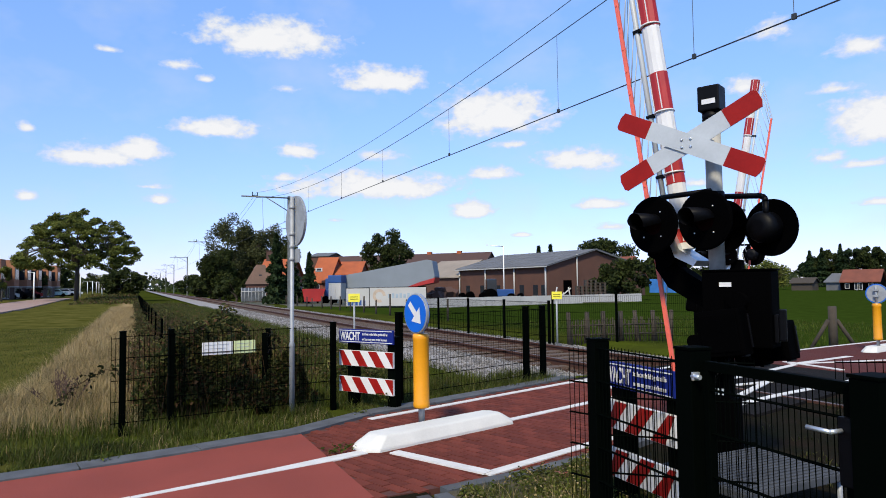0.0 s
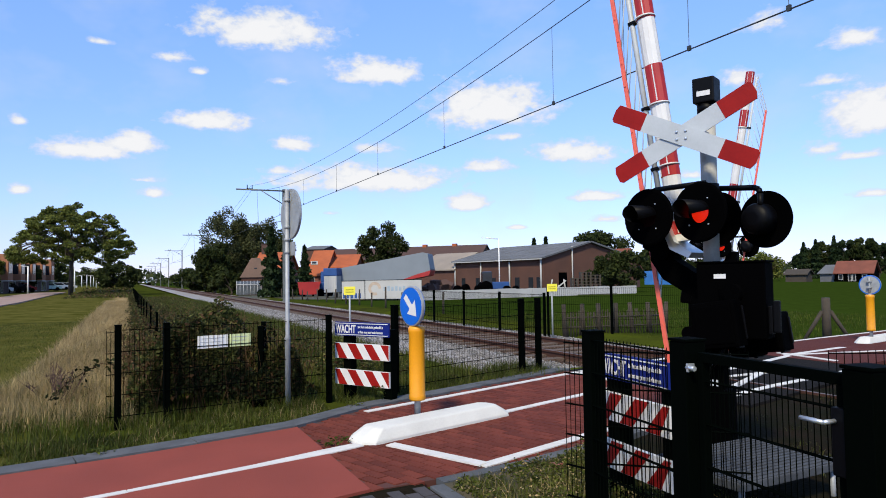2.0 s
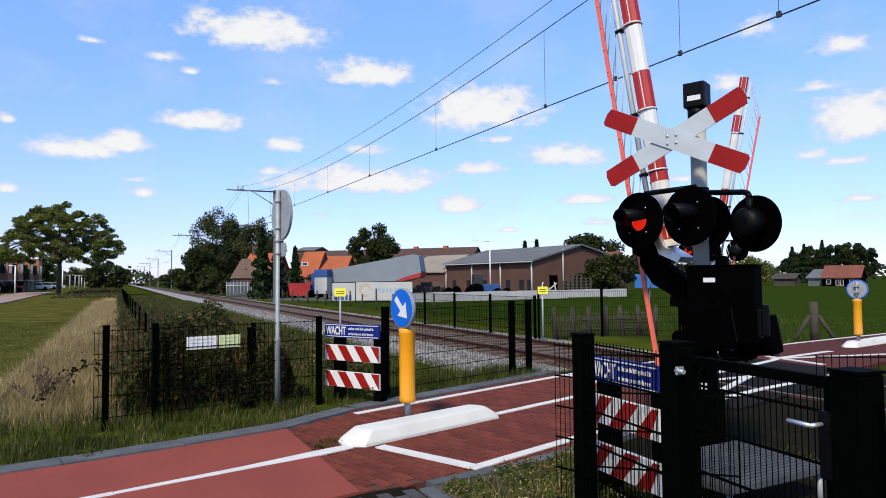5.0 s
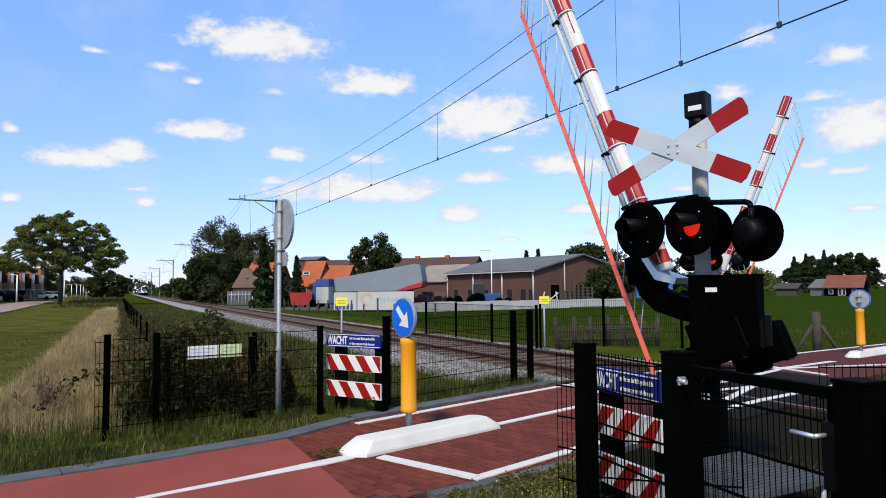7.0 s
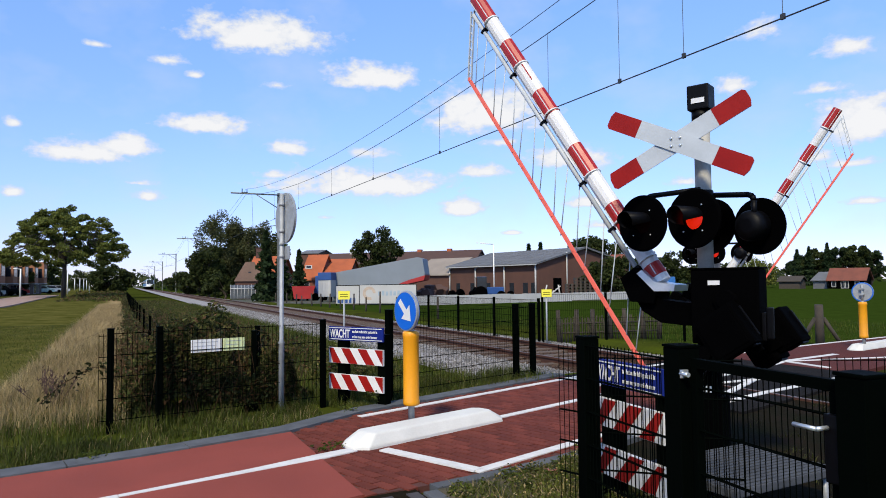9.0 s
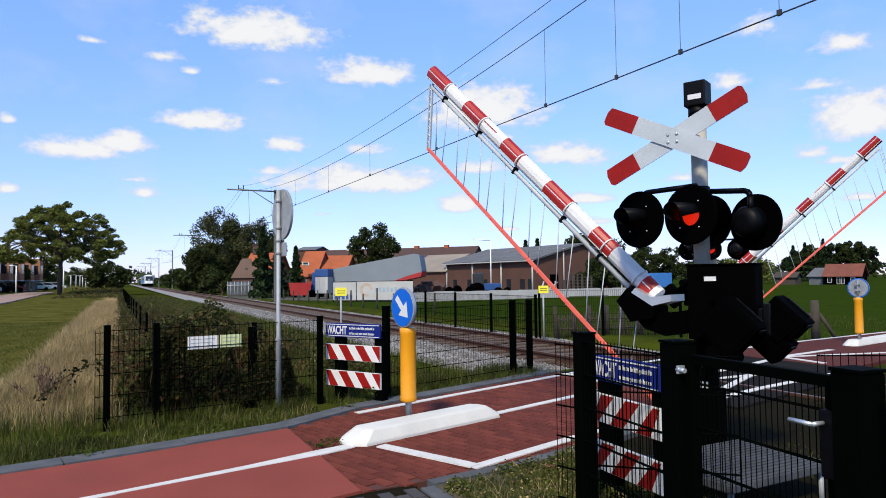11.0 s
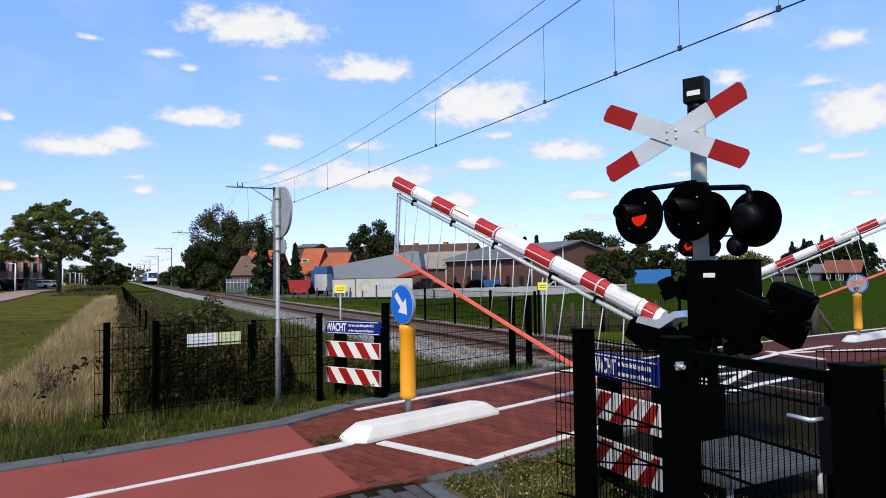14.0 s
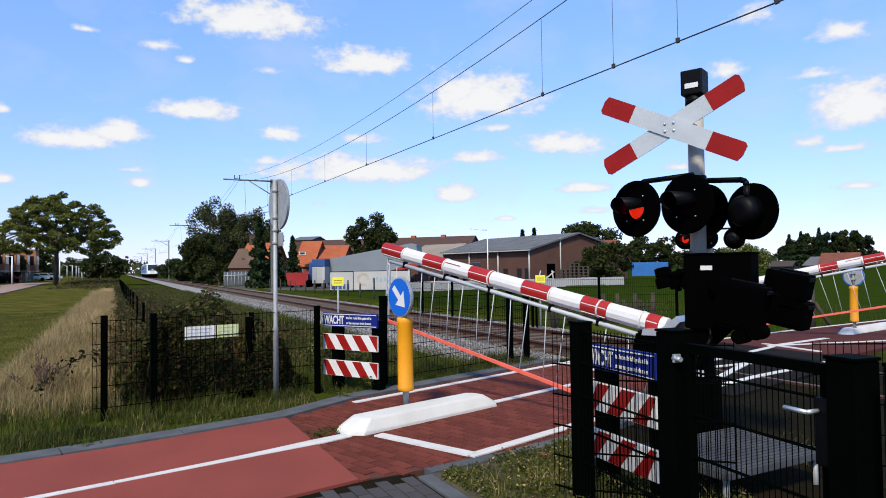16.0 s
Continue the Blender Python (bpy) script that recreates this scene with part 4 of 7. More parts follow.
def signal_lamp(root, x, y, z, rz, key=None, r1=0.22):
    """A round black backing with a hooded lamp; an added dark plate slides before the glowing lens to make it flash."""
    m = pose(x, y, z, 0, 0, rz)
    up = pose(0, 0, 0, 90, 0, 0)
    lamp = new("signal_lamp")
    lamp.empty_display_size = 0.05
    lamp.parent, lamp.matrix_basis = root, m
    bm = bmesh.new()
    seg, r0 = 40, 0.085
    rings = [[bm.verts.new(up @ Vector((r * math.cos(2 * math.pi * i / seg), r * math.sin(2 * math.pi * i / seg), h))) for i in range(seg)] for r, h in ((r0, 0.0), (r0, 0.012), (r1 - 0.016, 0.012), (r1, 0.005), (r1, -0.005), (r0, 0.0))]
    for p, q in zip(rings[:-2], rings[1:-1]):
        for i in range(seg):
            bm.faces.new((p[i], p[(i + 1) % seg], q[(i + 1) % seg], q[i]))
    for i in range(seg):
        bm.faces.new((rings[4][i], rings[4][(i + 1) % seg], rings[0][(i + 1) % seg], rings[0][i]))
    part("backing_disc", bm, MATT_BLACK, lamp)
    bm = bmesh.new()
    add_lathe(bm, [(0.05, -0.17), (0.1, -0.16), (0.12, -0.12), (0.12, -0.03)], 24, up)
    part("housing", bm, BLACK, lamp, "domed black lamp housing")
    bm = bmesh.new()
    add_lathe(bm, [(0.088, -0.03), (0.088, -0.024), (0.055, -0.016), (0.01, -0.013)], 24, up)
    part("lens", bm, LAMP_RED if key else LENS_DARK, lamp, "red lamp lens")
    bm = bmesh.new()
    n = 22
    rows = []
    for i in range(n + 1):        # a long visor, open below, that narrows a little to its rim
        f = 2 * i / n - 1
        a, b = math.pi * (0.6 + 0.56 * f), math.pi * (0.56 + 0.8 * f)
        reach = 0.25 - 0.1 * max(0.0, abs(f) - 0.55)
        for_base, rim = Vector((0.094 * math.cos(a), 0.094 * math.sin(a), 0.008)), Vector((0.07 * math.cos(b), 0.07 * math.sin(b) + 0.018, reach))
        rows.append([bm.verts.new(up @ v) for v in (for_base, rim, Vector((rim.x * 0.95, (rim.y - 0.018) * 0.95 + 0.018, rim.z)), Vector((for_base.x * 0.95, for_base.y * 0.95, 0.008)))])
    for p, q in zip(rows, rows[1:]):
        for i in range(3):
            bm.faces.new((p[i], p[i + 1], q[i + 1], q[i])).smooth = True
    part("hood", bm, BLACK, lamp)
    for a in (0.9, 2.3, 4.0, 5.4):
        bm = bmesh.new()
        add_lathe(bm, [(0.006, 0.012), (0.006, 0.018), (0.003, 0.02)], 8, up @ pose(0.13 * math.cos(a), 0.13 * math.sin(a), 0))
        part("screw", bm, ALU, lamp)
    if key:
        # added plate, no part of a real lamp: it covers the lens for off
        bm = bmesh.new()
        add_lathe(bm, [(0.086, -0.012), (0.086, -0.007)], 24, up, smooth=False)
        MOVERS[key] = part("shutter", bm, LENS_DARK, lamp, "dark plate added behind the backing to blank the lamp's light")
    return lamp


def crossing_signal():
    root = holder("crossing_signal", pose(*SIG, 0, 0, 0, SIG_RZ), "railway crossing signal with a red and white cross and black lamps", "crossing signal")
    bm = bmesh.new()
    add_lathe(bm, [(0.062, 1.5), (0.062, 2.83)], 24)
    part("pole", bm, CONCRETE_POST, root, "pale grey pole")
    bm = bmesh.new()
    add_lathe(bm, [(0.075, 2.74), (0.075, 2.82)], 24)
    add_box(bm, (-0.085, -0.085, 2.82), (0.085, 0.085, 3.02), 0.012)
    part("bell_box", bm, BLACK, root, "black bell housing on the top")
    bm = bmesh.new()
    add_box(bm, (-0.05, -0.089, 2.87), (0.055, -0.086, 2.91))
    part("maker_plate", bm, WHITE, root)
    up = pose(-0.11, -0.27, 2.537, 90, 0, 0)
    cross = new("saint_andrew_cross")
    cross.empty_display_size = 0.05
    cross.parent = root
    for k, (turn, off) in enumerate(((26, 0.0), (-26, 0.012))):
        m = up @ pose(0, 0, 0, 0, 0, turn)
        hl, hw, e = 0.61, 0.075, 0.022
        poly = [(-hl + e, -hw), (hl - e, -hw), (hl, -hw + 0.05), (hl, hw - 0.022), (hl - e, hw), (-hl + e, hw), (-hl, hw - 0.05), (-hl, -hw + 0.022)]
        bm = bmesh.new()
        add_prism(bm, poly, off, off + 0.008, m)
        board = part("cross_board", bm, GREY_WHITE, cross, "white board with red ends")
        for s in (-1, 1):
            bm = bmesh.new()
            poly2 = [(0.335, -hw + 0.001), (hl - e, -hw + 0.001), (hl - 0.001, -hw + 0.05), (hl - 0.001, hw - 0.022), (hl - e, hw - 0.001), (0.335, hw - 0.001)]
            add_prism(bm, [(s * a, s * b) for a, b in poly2][::1], off + 0.0082, off + 0.0098, m)
            part("red_end", bm, RED, board, "red reflective end")
    for a in (-0.035, 0.035):
        for b in (-0.03, 0.03):
            bm = bmesh.new()
            add_lathe(bm, [(0.011, 0.02), (0.011, 0.026), (0.006, 0.03)], 10, up @ pose(a, b, 0))
            part("bolt", bm, ALU, cross)
    bm = bmesh.new()
    add_box(bm, (-0.1, -0.272, 2.5), (0.03, -0.05, 2.575), 0.004)
    part("bracket", bm, STEEL, root)
    bm = bmesh.new()
    for run in (((0.0, -0.09, 2.17), (-0.44, 0.0, 2.165), (-0.475, 0.01, 2.15), (-0.48, 0.02, 2.11), (-0.48, 0.02, 1.98)), ((0.0, 0.09, 2.14), (0.35, -0.06, 2.1), (0.385, -0.07, 2.085), (0.395, -0.075, 2.05), (0.395, -0.075, 1.93))):
        for p, q in zip(run, run[1:]):
            add_rod(bm, p, q, 0.022, seg=10)
    add_lathe(bm, [(0.07, 2.06), (0.075, 2.07), (0.075, 2.16), (0.07, 2.17)], 20)
    part("lamp_arm", bm, BLACK, root)
    signal_lamp(root, -0.48, -0.085, 1.93, -14, "lamp_a", 0.238)
    signal_lamp(root, -0.012, -0.215, 1.93, -16, "lamp_b", 0.235)
    signal_lamp(root, 0.397, 0.047, 1.86, 160)
    signal_lamp(root, 0.0, 0.19, 1.9, 160)
    # drive cabinet and foot
    bm = bmesh.new()
    add_box(bm, (-0.085, -0.12, 0.95), (0.42, 0.12, 1.53), 0.015)
    add_box(bm, (-0.095, -0.13, 1.531), (0.43, 0.13, 1.545), 0.006)
    part("drive_cabinet", bm, MATT_BLACK, root, "black barrier drive cabinet")
    bm = bmesh.new()
    add_box(bm, (0.05, -0.126, 1.41), (0.14, -0.121, 1.445))
    part("number_plate_bar", bm, WHITE, root, "small white plate")
    bm = bmesh.new()
    add_box(bm, (-0.06, -0.08, 0.5), (0.08, 0.09, 0.95), 0.012)
    add_box(bm, (-0.075, -0.1, 0.06), (0.125, 0.11, 0.54), 0.015)
    add_box(bm, (-0.1, -0.14, 0.0), (0.2, 0.16, 0.07), 0.01)
    part("foot", bm, MATT_BLACK, root)
    bm = bmesh.new()
    for k in range(4):
        add_box(bm, (-0.06 + 0.03 * k, -0.088, 0.57), (-0.045 + 0.03 * k, -0.081, 0.62), 0.002)
    part("cable_tag", bm, GREY_WHITE, root, "row of pale cable tags")
    bm = bmesh.new()
    drop = [(0.1, -0.1, 0.97), (0.13, -0.16, 0.9), (0.1, -0.2, 0.8), (0.02, -0.17, 0.72), (-0.02, -0.11, 0.66)]
    for p, q in zip(drop, drop[1:]):
        add_rod(bm, p, q, 0.012, seg=7)
    part("cable", bm, BLACK, root, "black drooping cable")
    bm = bmesh.new()
    add_box(bm, (0.42, -0.07, 0.99), (0.45, 0.01, 1.2), 0.006)
    add_box(bm, (0.45, -0.06, 1.0), (0.5, -0.02, 1.24), 0.01)
    part("cable_box", bm, BLACK, root)
    return root


crossing_signal()

TIP, BASE, TUBE_W, HANG = 4.4, 0.5, -0.5, 0.76
STRIPES = [(TIP, 4.01), (3.62, 3.28), (2.86, 2.54), (2.1, 1.75), (1.37, 1.08), (0.68, 0.56)]


def barrier(name):
    """A lifting arm about its pivot at the origin: x along the arm, z up when it lies level."""
    root = holder(name, Matrix.Identity(4), "red and white striped barrier arm with a hanging red skirt", "barrier", "crossing barriers")

    def tube(bm, x0, x1, grow=0.0):
        sec = []
        for i in range(12):
            a = 2 * math.pi * i / 12
            sec.append((0.07 * math.cos(a), 0.084 * math.sin(a)))
        a = [bm.verts.new((x0, y * (1 + grow), TUBE_W + z * (1 + grow))) for y, z in sec]
        b = [bm.verts.new((x1, y * (1 + grow), TUBE_W + z * (1 + grow))) for y, z in sec]
        for i in range(12):
            bm.faces.new((a[i], a[(i + 1) % 12], b[(i + 1) % 12], b[i]))
        bm.faces.new(a)
        bm.faces.new(b[::-1])
    bm = bmesh.new()
    tube(bm, BASE, TIP - 0.004)
    part("arm_tube", bm, WHITE, root, "white ribbed aluminium tube")
    for x1, x0 in STRIPES:
        bm = bmesh.new()
        tube(bm, x0, x1, 0.025)
        for k in range(12):
            a = 2 * math.pi * (k + 0.5) / 12
            if k in (0, 10, 5, 7):
                add_box(bm, (x0 + 0.01, 0.071 * math.cos(a) - 0.004, TUBE_W + 0.085 * math.sin(a) - 0.004), (x1 - 0.01, 0.071 * math.cos(a) + 0.004, TUBE_W + 0.085 * math.sin(a) + 0.004), mat=1)
        part("red_stripe", bm, [RED_ARM, WHITE], root, "red reflective sleeve")
    bm = bmesh.new()
    for a in (0.6, math.pi - 0.6):
        add_box(bm, (3.0, 0.069 * math.cos(a) - 0.003, TUBE_W + 0.083 * math.sin(a) - 0.008), (3.24, 0.069 * math.cos(a) + 0.003, TUBE_W + 0.083 * math.sin(a) + 0.008), 0.001)
    part("maker_mark", bm, RED_STEEL, root, "small faded red printed bar")
    bm = bmesh.new()
    add_rod(bm, (BASE, 0, TUBE_W - 0.135), (TIP - 0.12, 0, TUBE_W - 0.135), 0.024, seg=12)
    part("under_rail", bm, GREY_WHITE, root, "thin aluminium rail under the arm")
    for x in (3.99, 3.26, 2.56, 1.74, 1.18, 0.74):
        bm = bmesh.new()
        add_lathe(bm, [(0.084, -0.007), (0.09, -0.006), (0.09, 0.006), (0.084, 0.007)], 16, Matrix.Translation((x, 0, TUBE_W)) @ pose(0, 0, 0, 0, 90, 0))
        part("ring_clamp", bm, WHITE, root)
        bm = bmesh.new()
        add_box(bm, (x - 0.014, -0.03, TUBE_W - 0.165), (x + 0.014, 0.03, TUBE_W - 0.09), 0.004)
        part("clip", bm, BLACK, root)
    # cranked arm, plate and counterweights
    bm = bmesh.new()
    swap = Matrix(((1, 0, 0, 0), (0, 0, 1, 0), (0, 1, 0, 0), (0, 0, 0, 1)))
    outline = [(0.6, -0.75), (0.38, -0.77), (0.2, -0.68), (0.06, -0.5), (-0.06, -0.32), (-0.08, 0.04), (0.06, 0.07), (0.1, -0.1), (0.13, -0.27), (0.24, -0.42), (0.36, -0.56), (0.6, -0.6)]
    add_prism(bm, outline, -0.08, 0.08, swap)
    part("crank", bm, MATT_BLACK, root, "black cranked arm")
    bm = bmesh.new()
    add_rod(bm, (0, -0.24, 0), (0, 0.36, 0), 0.07, seg=16)
    part("hub", bm, MATT_BLACK, root)
    bm = bmesh.new()
    add_prism(bm, [(0.72, -0.76), (0.5, -0.8), (0.36, -0.62), (0.42, -0.55), (0.72, -0.6)], -0.13, 0.13, swap)
    for f in add_prism(bm, [(0.66, -0.545), (0.5, -0.5), (0.38, -0.36), (0.34, -0.4), (0.44, -0.55), (0.66, -0.6)], -0.115, 0.135, swap):
        f.material_index = 1
    part("clamp_shoe", bm, [MATT_BLACK, ALU], root, "black shoe with a bare metal top")
    for side, thick, lo, hi in ((0.41, 0.075, (-0.4, -0.29), (-0.05, 0.06)), (-0.17, 0.11, (-0.49, -0.04), (-0.18, 0.16)), (-0.17, 0.11, (-0.52, -0.27), (-0.22, -0.05))):
        bm = bmesh.new()
        add_box(bm, (lo[0], side - thick, lo[1]), (hi[0], side + thick, hi[1]), 0.025)
        add_box(bm, (lo[0] + 0.03, side - thick - 0.007, lo[1] + 0.03), (hi[0] - 0.03, side + thick + 0.007, hi[1] - 0.03), 0.01)
        weight = part("counterweight", bm, MATT_BLACK, root, "black counterweight box")
        bm = bmesh.new()
        add_box(bm, (lo[0] - 0.012, side - thick * 0.6, hi[1] - 0.05), (lo[0] + 0.002, side + thick * 0.6, hi[1] - 0.02), 0.004)
        add_box(bm, (lo[0] + 0.05, side - thick * 0.7, hi[1]), (hi[0] - 0.05, side - thick * 0.5, hi[1] + 0.014), 0.004)
        part("lifting_rib", bm, BLACK, weight)
    for x, z in ((-0.38, -0.27), (-0.27, -0.33)):
        bm = bmesh.new()
        add_rod(bm, (x, 0.33, z), (x, 0.48, z), 0.055, seg=14)
        part("weight_bolt", bm, MATT_BLACK, root, "black round clamp")
    for side in (0.325, -0.055):
        bm = bmesh.new()
        add_box(bm, (-0.45, side - 0.015, -0.1), (0.05, side + 0.015, 0.02), 0.006)
        part("weight_bar", bm, MATT_BLACK, root)
    # skirt: a rail that stays below the arm, and hangers that stay plumb
    bm = bmesh.new()
    add_box(bm, (-0.35, -0.011, -0.019), (TIP - 0.1, 0.011, 0.019), 0.004)
    for i in range(19):
        x = 0.3 + i * 0.22
        add_rod(bm, (x, -0.017, 0), (x, 0.017, 0), 0.009, seg=8)
    skirt = part("skirt_rail", bm, ORANGE_RED, root, "faded red hanging rail")
    hangers = []
    bm = bmesh.new()
    add_rod(bm, (0, 0, 0), (0, 0, -0.73), 0.0052, seg=6)
    first = None
    for i in range(16):
        x = 0.62 + i * 0.235
        if first is None:
            ob = first = part("hanger", bm, GREY_WHITE, root)
        else:
            ob = first.copy()
            scene.collection.objects.link(ob)
        hangers.append((ob, x, 0.0 if i % 2 else 0.075))
    bm = bmesh.new()
    add_box(bm, (-0.03, -0.012, -HANG), (-0.018, 0.012, 0.03), 0.002)
    add_box(bm, (0.018, -0.012, -HANG), (0.03, 0.012, 0.03), 0.002)
    for i in range(8):
        z = -HANG + 0.05 + i * 0.09
        add_rod(bm, (-0.024, 0, z), (0.024, 0, z + 0.06), 0.005, seg=4)
    tiph = part("tip_hanger", bm, GREY_WHITE, root, "double hanger strip at the tip")
    hangers.append((tiph, TIP - 0.1, 0.0))
    return root, skirt, hangers


BARRIERS = [(barrier("barrier"), (4.48, 3.745, 1.3), 108.05, 4.5, 0.0), (barrier("barrier"), (10.93, 10.52, 1.31), -62.6, 11.0, 2.0)]  # lean of the skirt, and how far short of upright the arm rests


def far_stand():
    root = holder("barrier_stand", pose(11.18, 9.98, 0, 0, 0, 131.6), "black barrier drive stand beyond the track", "barrier stand")
    bm = bmesh.new()
    add_box(bm, (-0.3, -0.2, 0.7), (0.3, 0.2, 1.5), 0.015)
    part("drive_cabinet", bm, MATT_BLACK, root)
    bm = bmesh.new()
    add_box(bm, (-0.14, -0.12, -0.1), (0.14, 0.12, 0.7), 0.01)
    part("foot", bm, MATT_BLACK, root)
    bm = bmesh.new()
    add_lathe(bm, [(0.06, 1.5), (0.06, 2.9)], 16)
    part("pole", bm, CONCRETE_POST, root)
    bm = bmesh.new()
    add_rod(bm, (-0.475, 0, 2.2), (0.475, 0, 2.2), 0.02)
    for x in (-0.475, 0.475):
        add_rod(bm, (x, 0, 2.2), (x, 0, 2.05), 0.02)
    part("lamp_arm", bm, BLACK, root)
    signal_lamp(root, 0.475, 0.08, 2.0, 160, "lamp_c")
    signal_lamp(root, -0.475, 0.08, 1.99, -20)
    signal_lamp(root, 0.04, 0.2, 2.0, 160, "lamp_d")


far_stand()


def step_platform():
    root = holder("step_platform", pose(3.77, 3.24, 0, 0, 0, 2), "raised grey ribbed platform on steel legs", "platform")
    bm = bmesh.new()
    add_box(bm, (-0.5, -0.37, 0.15), (0.5, 0.37, 0.2), 0.008)
    part("deck", bm, SLAB, root, "weathered grey deck")
    for k in range(16):
        bm = bmesh.new()
        y = -0.345 + 0.046 * k
        add_box(bm, (-0.49, y - 0.012, 0.2), (0.49, y + 0.012, 0.207), 0.002)
        part("rib", bm, SLAB, root)
    for x in (-0.44, 0.44):
        for y in (-0.32, 0.32):
            bm = bmesh.new()
            add_rod(bm, (x, y, -0.1), (x, y, 0.15), 0.02, seg=10)
            part("leg", bm, STEEL, root, "galvanised steel leg")


step_platform()


# ---- plants ----
def blades(name, n, place, height, wide, mats, label, seed, parent=None, lean=0.35):
    """Tufts of grass: bent two-piece blades at the places that place(rng, n) gives."""
    rng = np.random.default_rng(seed)
    p = place(rng, n)
    n = len(p)
    a = rng.uniform(0, 2 * math.pi, n)
    h = height * rng.uniform(0.45, 1.3, n)
    side = np.stack([np.cos(a), np.sin(a), 0 * a], 1) * (wide * rng.uniform(0.6, 1.4, n))[:, None]
    out = np.stack([-np.sin(a), np.cos(a), 0 * a], 1) * (h * rng.normal(0, lean, n))[:, None]
    up = np.stack([0 * h, 0 * h, h], 1)
    v = np.stack([p - side, p + side, p + out * 0.35 + up * 0.6 + side * 0.7, p + out * 0.35 + up * 0.6 - side * 0.7, p + out + up], 1).reshape(-1, 3)
    f = []
    for i in range(n):
        f += [(5 * i, 5 * i + 1, 5 * i + 2, 5 * i + 3), (5 * i + 3, 5 * i + 2, 5 * i + 4)]
    picks = None
    if isinstance(mats, (list, tuple)):
        picks = np.repeat(rng.choice(len(mats), n, p=[0.7, 0.3] if len(mats) == 2 else None), 2)
    return tagged(cloud_mesh(name, v, f, mats, parent, picks), label, "grass", kind="stuff")


def in_patch(x0, x1, lo, hi, z=-0.06, clump=0.0):
    def place(rng, n):
        x = rng.uniform(x0, x1, n)
        f = rng.random(n)
        y = np.array([lo(a) + b * (hi(a) - lo(a)) for a, b in zip(x, f)])
        keep = np.array([noise.noise(Vector((a * 2.5, b * 2.5, 7))) for a, b in zip(x, y)]) > clump - 0.6
        return np.stack([x, y, np.full(n, z)], 1)[keep]
    return place


def build_grass():
    far, near = (lambda x: profile_road(x)[2] + 0.26), (lambda x: profile_road(x)[0] - 0.16)
    blades("verge_grass", 22000, in_patch(-2.8, 6.0, far, lambda x: far(x) + (0.95 if x < 2.4 else 0.55), clump=0.25), 0.075, 0.0035, [GRASS, SCRUB], "short green verge grass along the kerb", 11, lean=0.8)
    blades("verge_straw", 700, in_patch(-1.6, 2.4, far, lambda x: far(x) + 1.0, clump=0.6), 0.11, 0.002, GRASS_DRY, "dry straw among the verge grass", 27, lean=0.9)
    blades("fence_grass", 15000, in_patch(-3.0, 6.0, lambda x: 7.4 + 0.16 * x if x > -0.3 else 6.6, lambda x: 8.7 + 0.16 * x, clump=0.4), 0.16, 0.0035, [GRASS, SCRUB], "long green grass at the fence foot", 12, lean=0.7)
    blades("near_grass", 10000, in_patch(2.07, 3.3, lambda x: 1.9, lambda x: near(x) - 0.02, z=-0.02, clump=0.35), 0.055, 0.003, [GRASS, SCRUB], "patchy green grass and weeds by the walkway", 13, lean=0.9)
    blades("near_straw", 1500, in_patch(2.1, 3.4, lambda x: 2.6, lambda x: near(x) - 0.03, z=-0.02, clump=0.65), 0.12, 0.002, [SCRUB, GRASS_DRY], "thin yellowish weed stalks by the kerb", 23, lean=0.8)
    blades("earth_grass", 3500, in_patch(4.2, 9.0, lambda x: 2.6, lambda x: near(x) - 0.5, z=-0.03, clump=0.75), 0.04, 0.004, [BRAMBLE, SCRUB], "sparse grass on dark earth beside the crossing", 19, lean=0.8)
    blades("lawn_grass", 60000, in_patch(-9, -1.0, lambda x: 6.9, lambda x: 30, z=-0.05), 0.035, 0.004, [GRASS, SCRUB], "mown yellowish green lawn", 14, lean=0.9)
    blades("dry_grass_far", 30000, in_patch(-1.45, 0.15, lambda x: 9.5, lambda x: 55, clump=0.2), 0.26, 0.004, [GRASS_DRY, GRASS_DRY], "tall dry straw grass along the hedge", 18, lean=0.8)
    blades("dry_grass", 30000, in_patch(-1.5, 0.1, lambda x: 7.75 - 0.25 * x, lambda x: 8.9 + (x + 1.55) * 13, clump=0.3), 0.24, 0.0022, [GRASS_DRY, SCRUB], "tall dry straw grass beside the hedge", 15, lean=0.75)
    blades("bank_grass", 45000, in_patch(1.7, 5.1, lambda x: 8.5 + 0.1 * x, lambda x: 55, z=-0.1), 0.19, 0.005, [GRASS, SCRUB], "rough grass between hedge and ballast", 16, lean=0.7)
    blades("field_edge_grass", 14000, in_patch(9.9, 24, lambda x: 10.1 if x > 11 else 15, lambda x: 24, z=-0.16), 0.12, 0.005, GRASS, "lush green grass at the field's edge", 17)


build_grass()


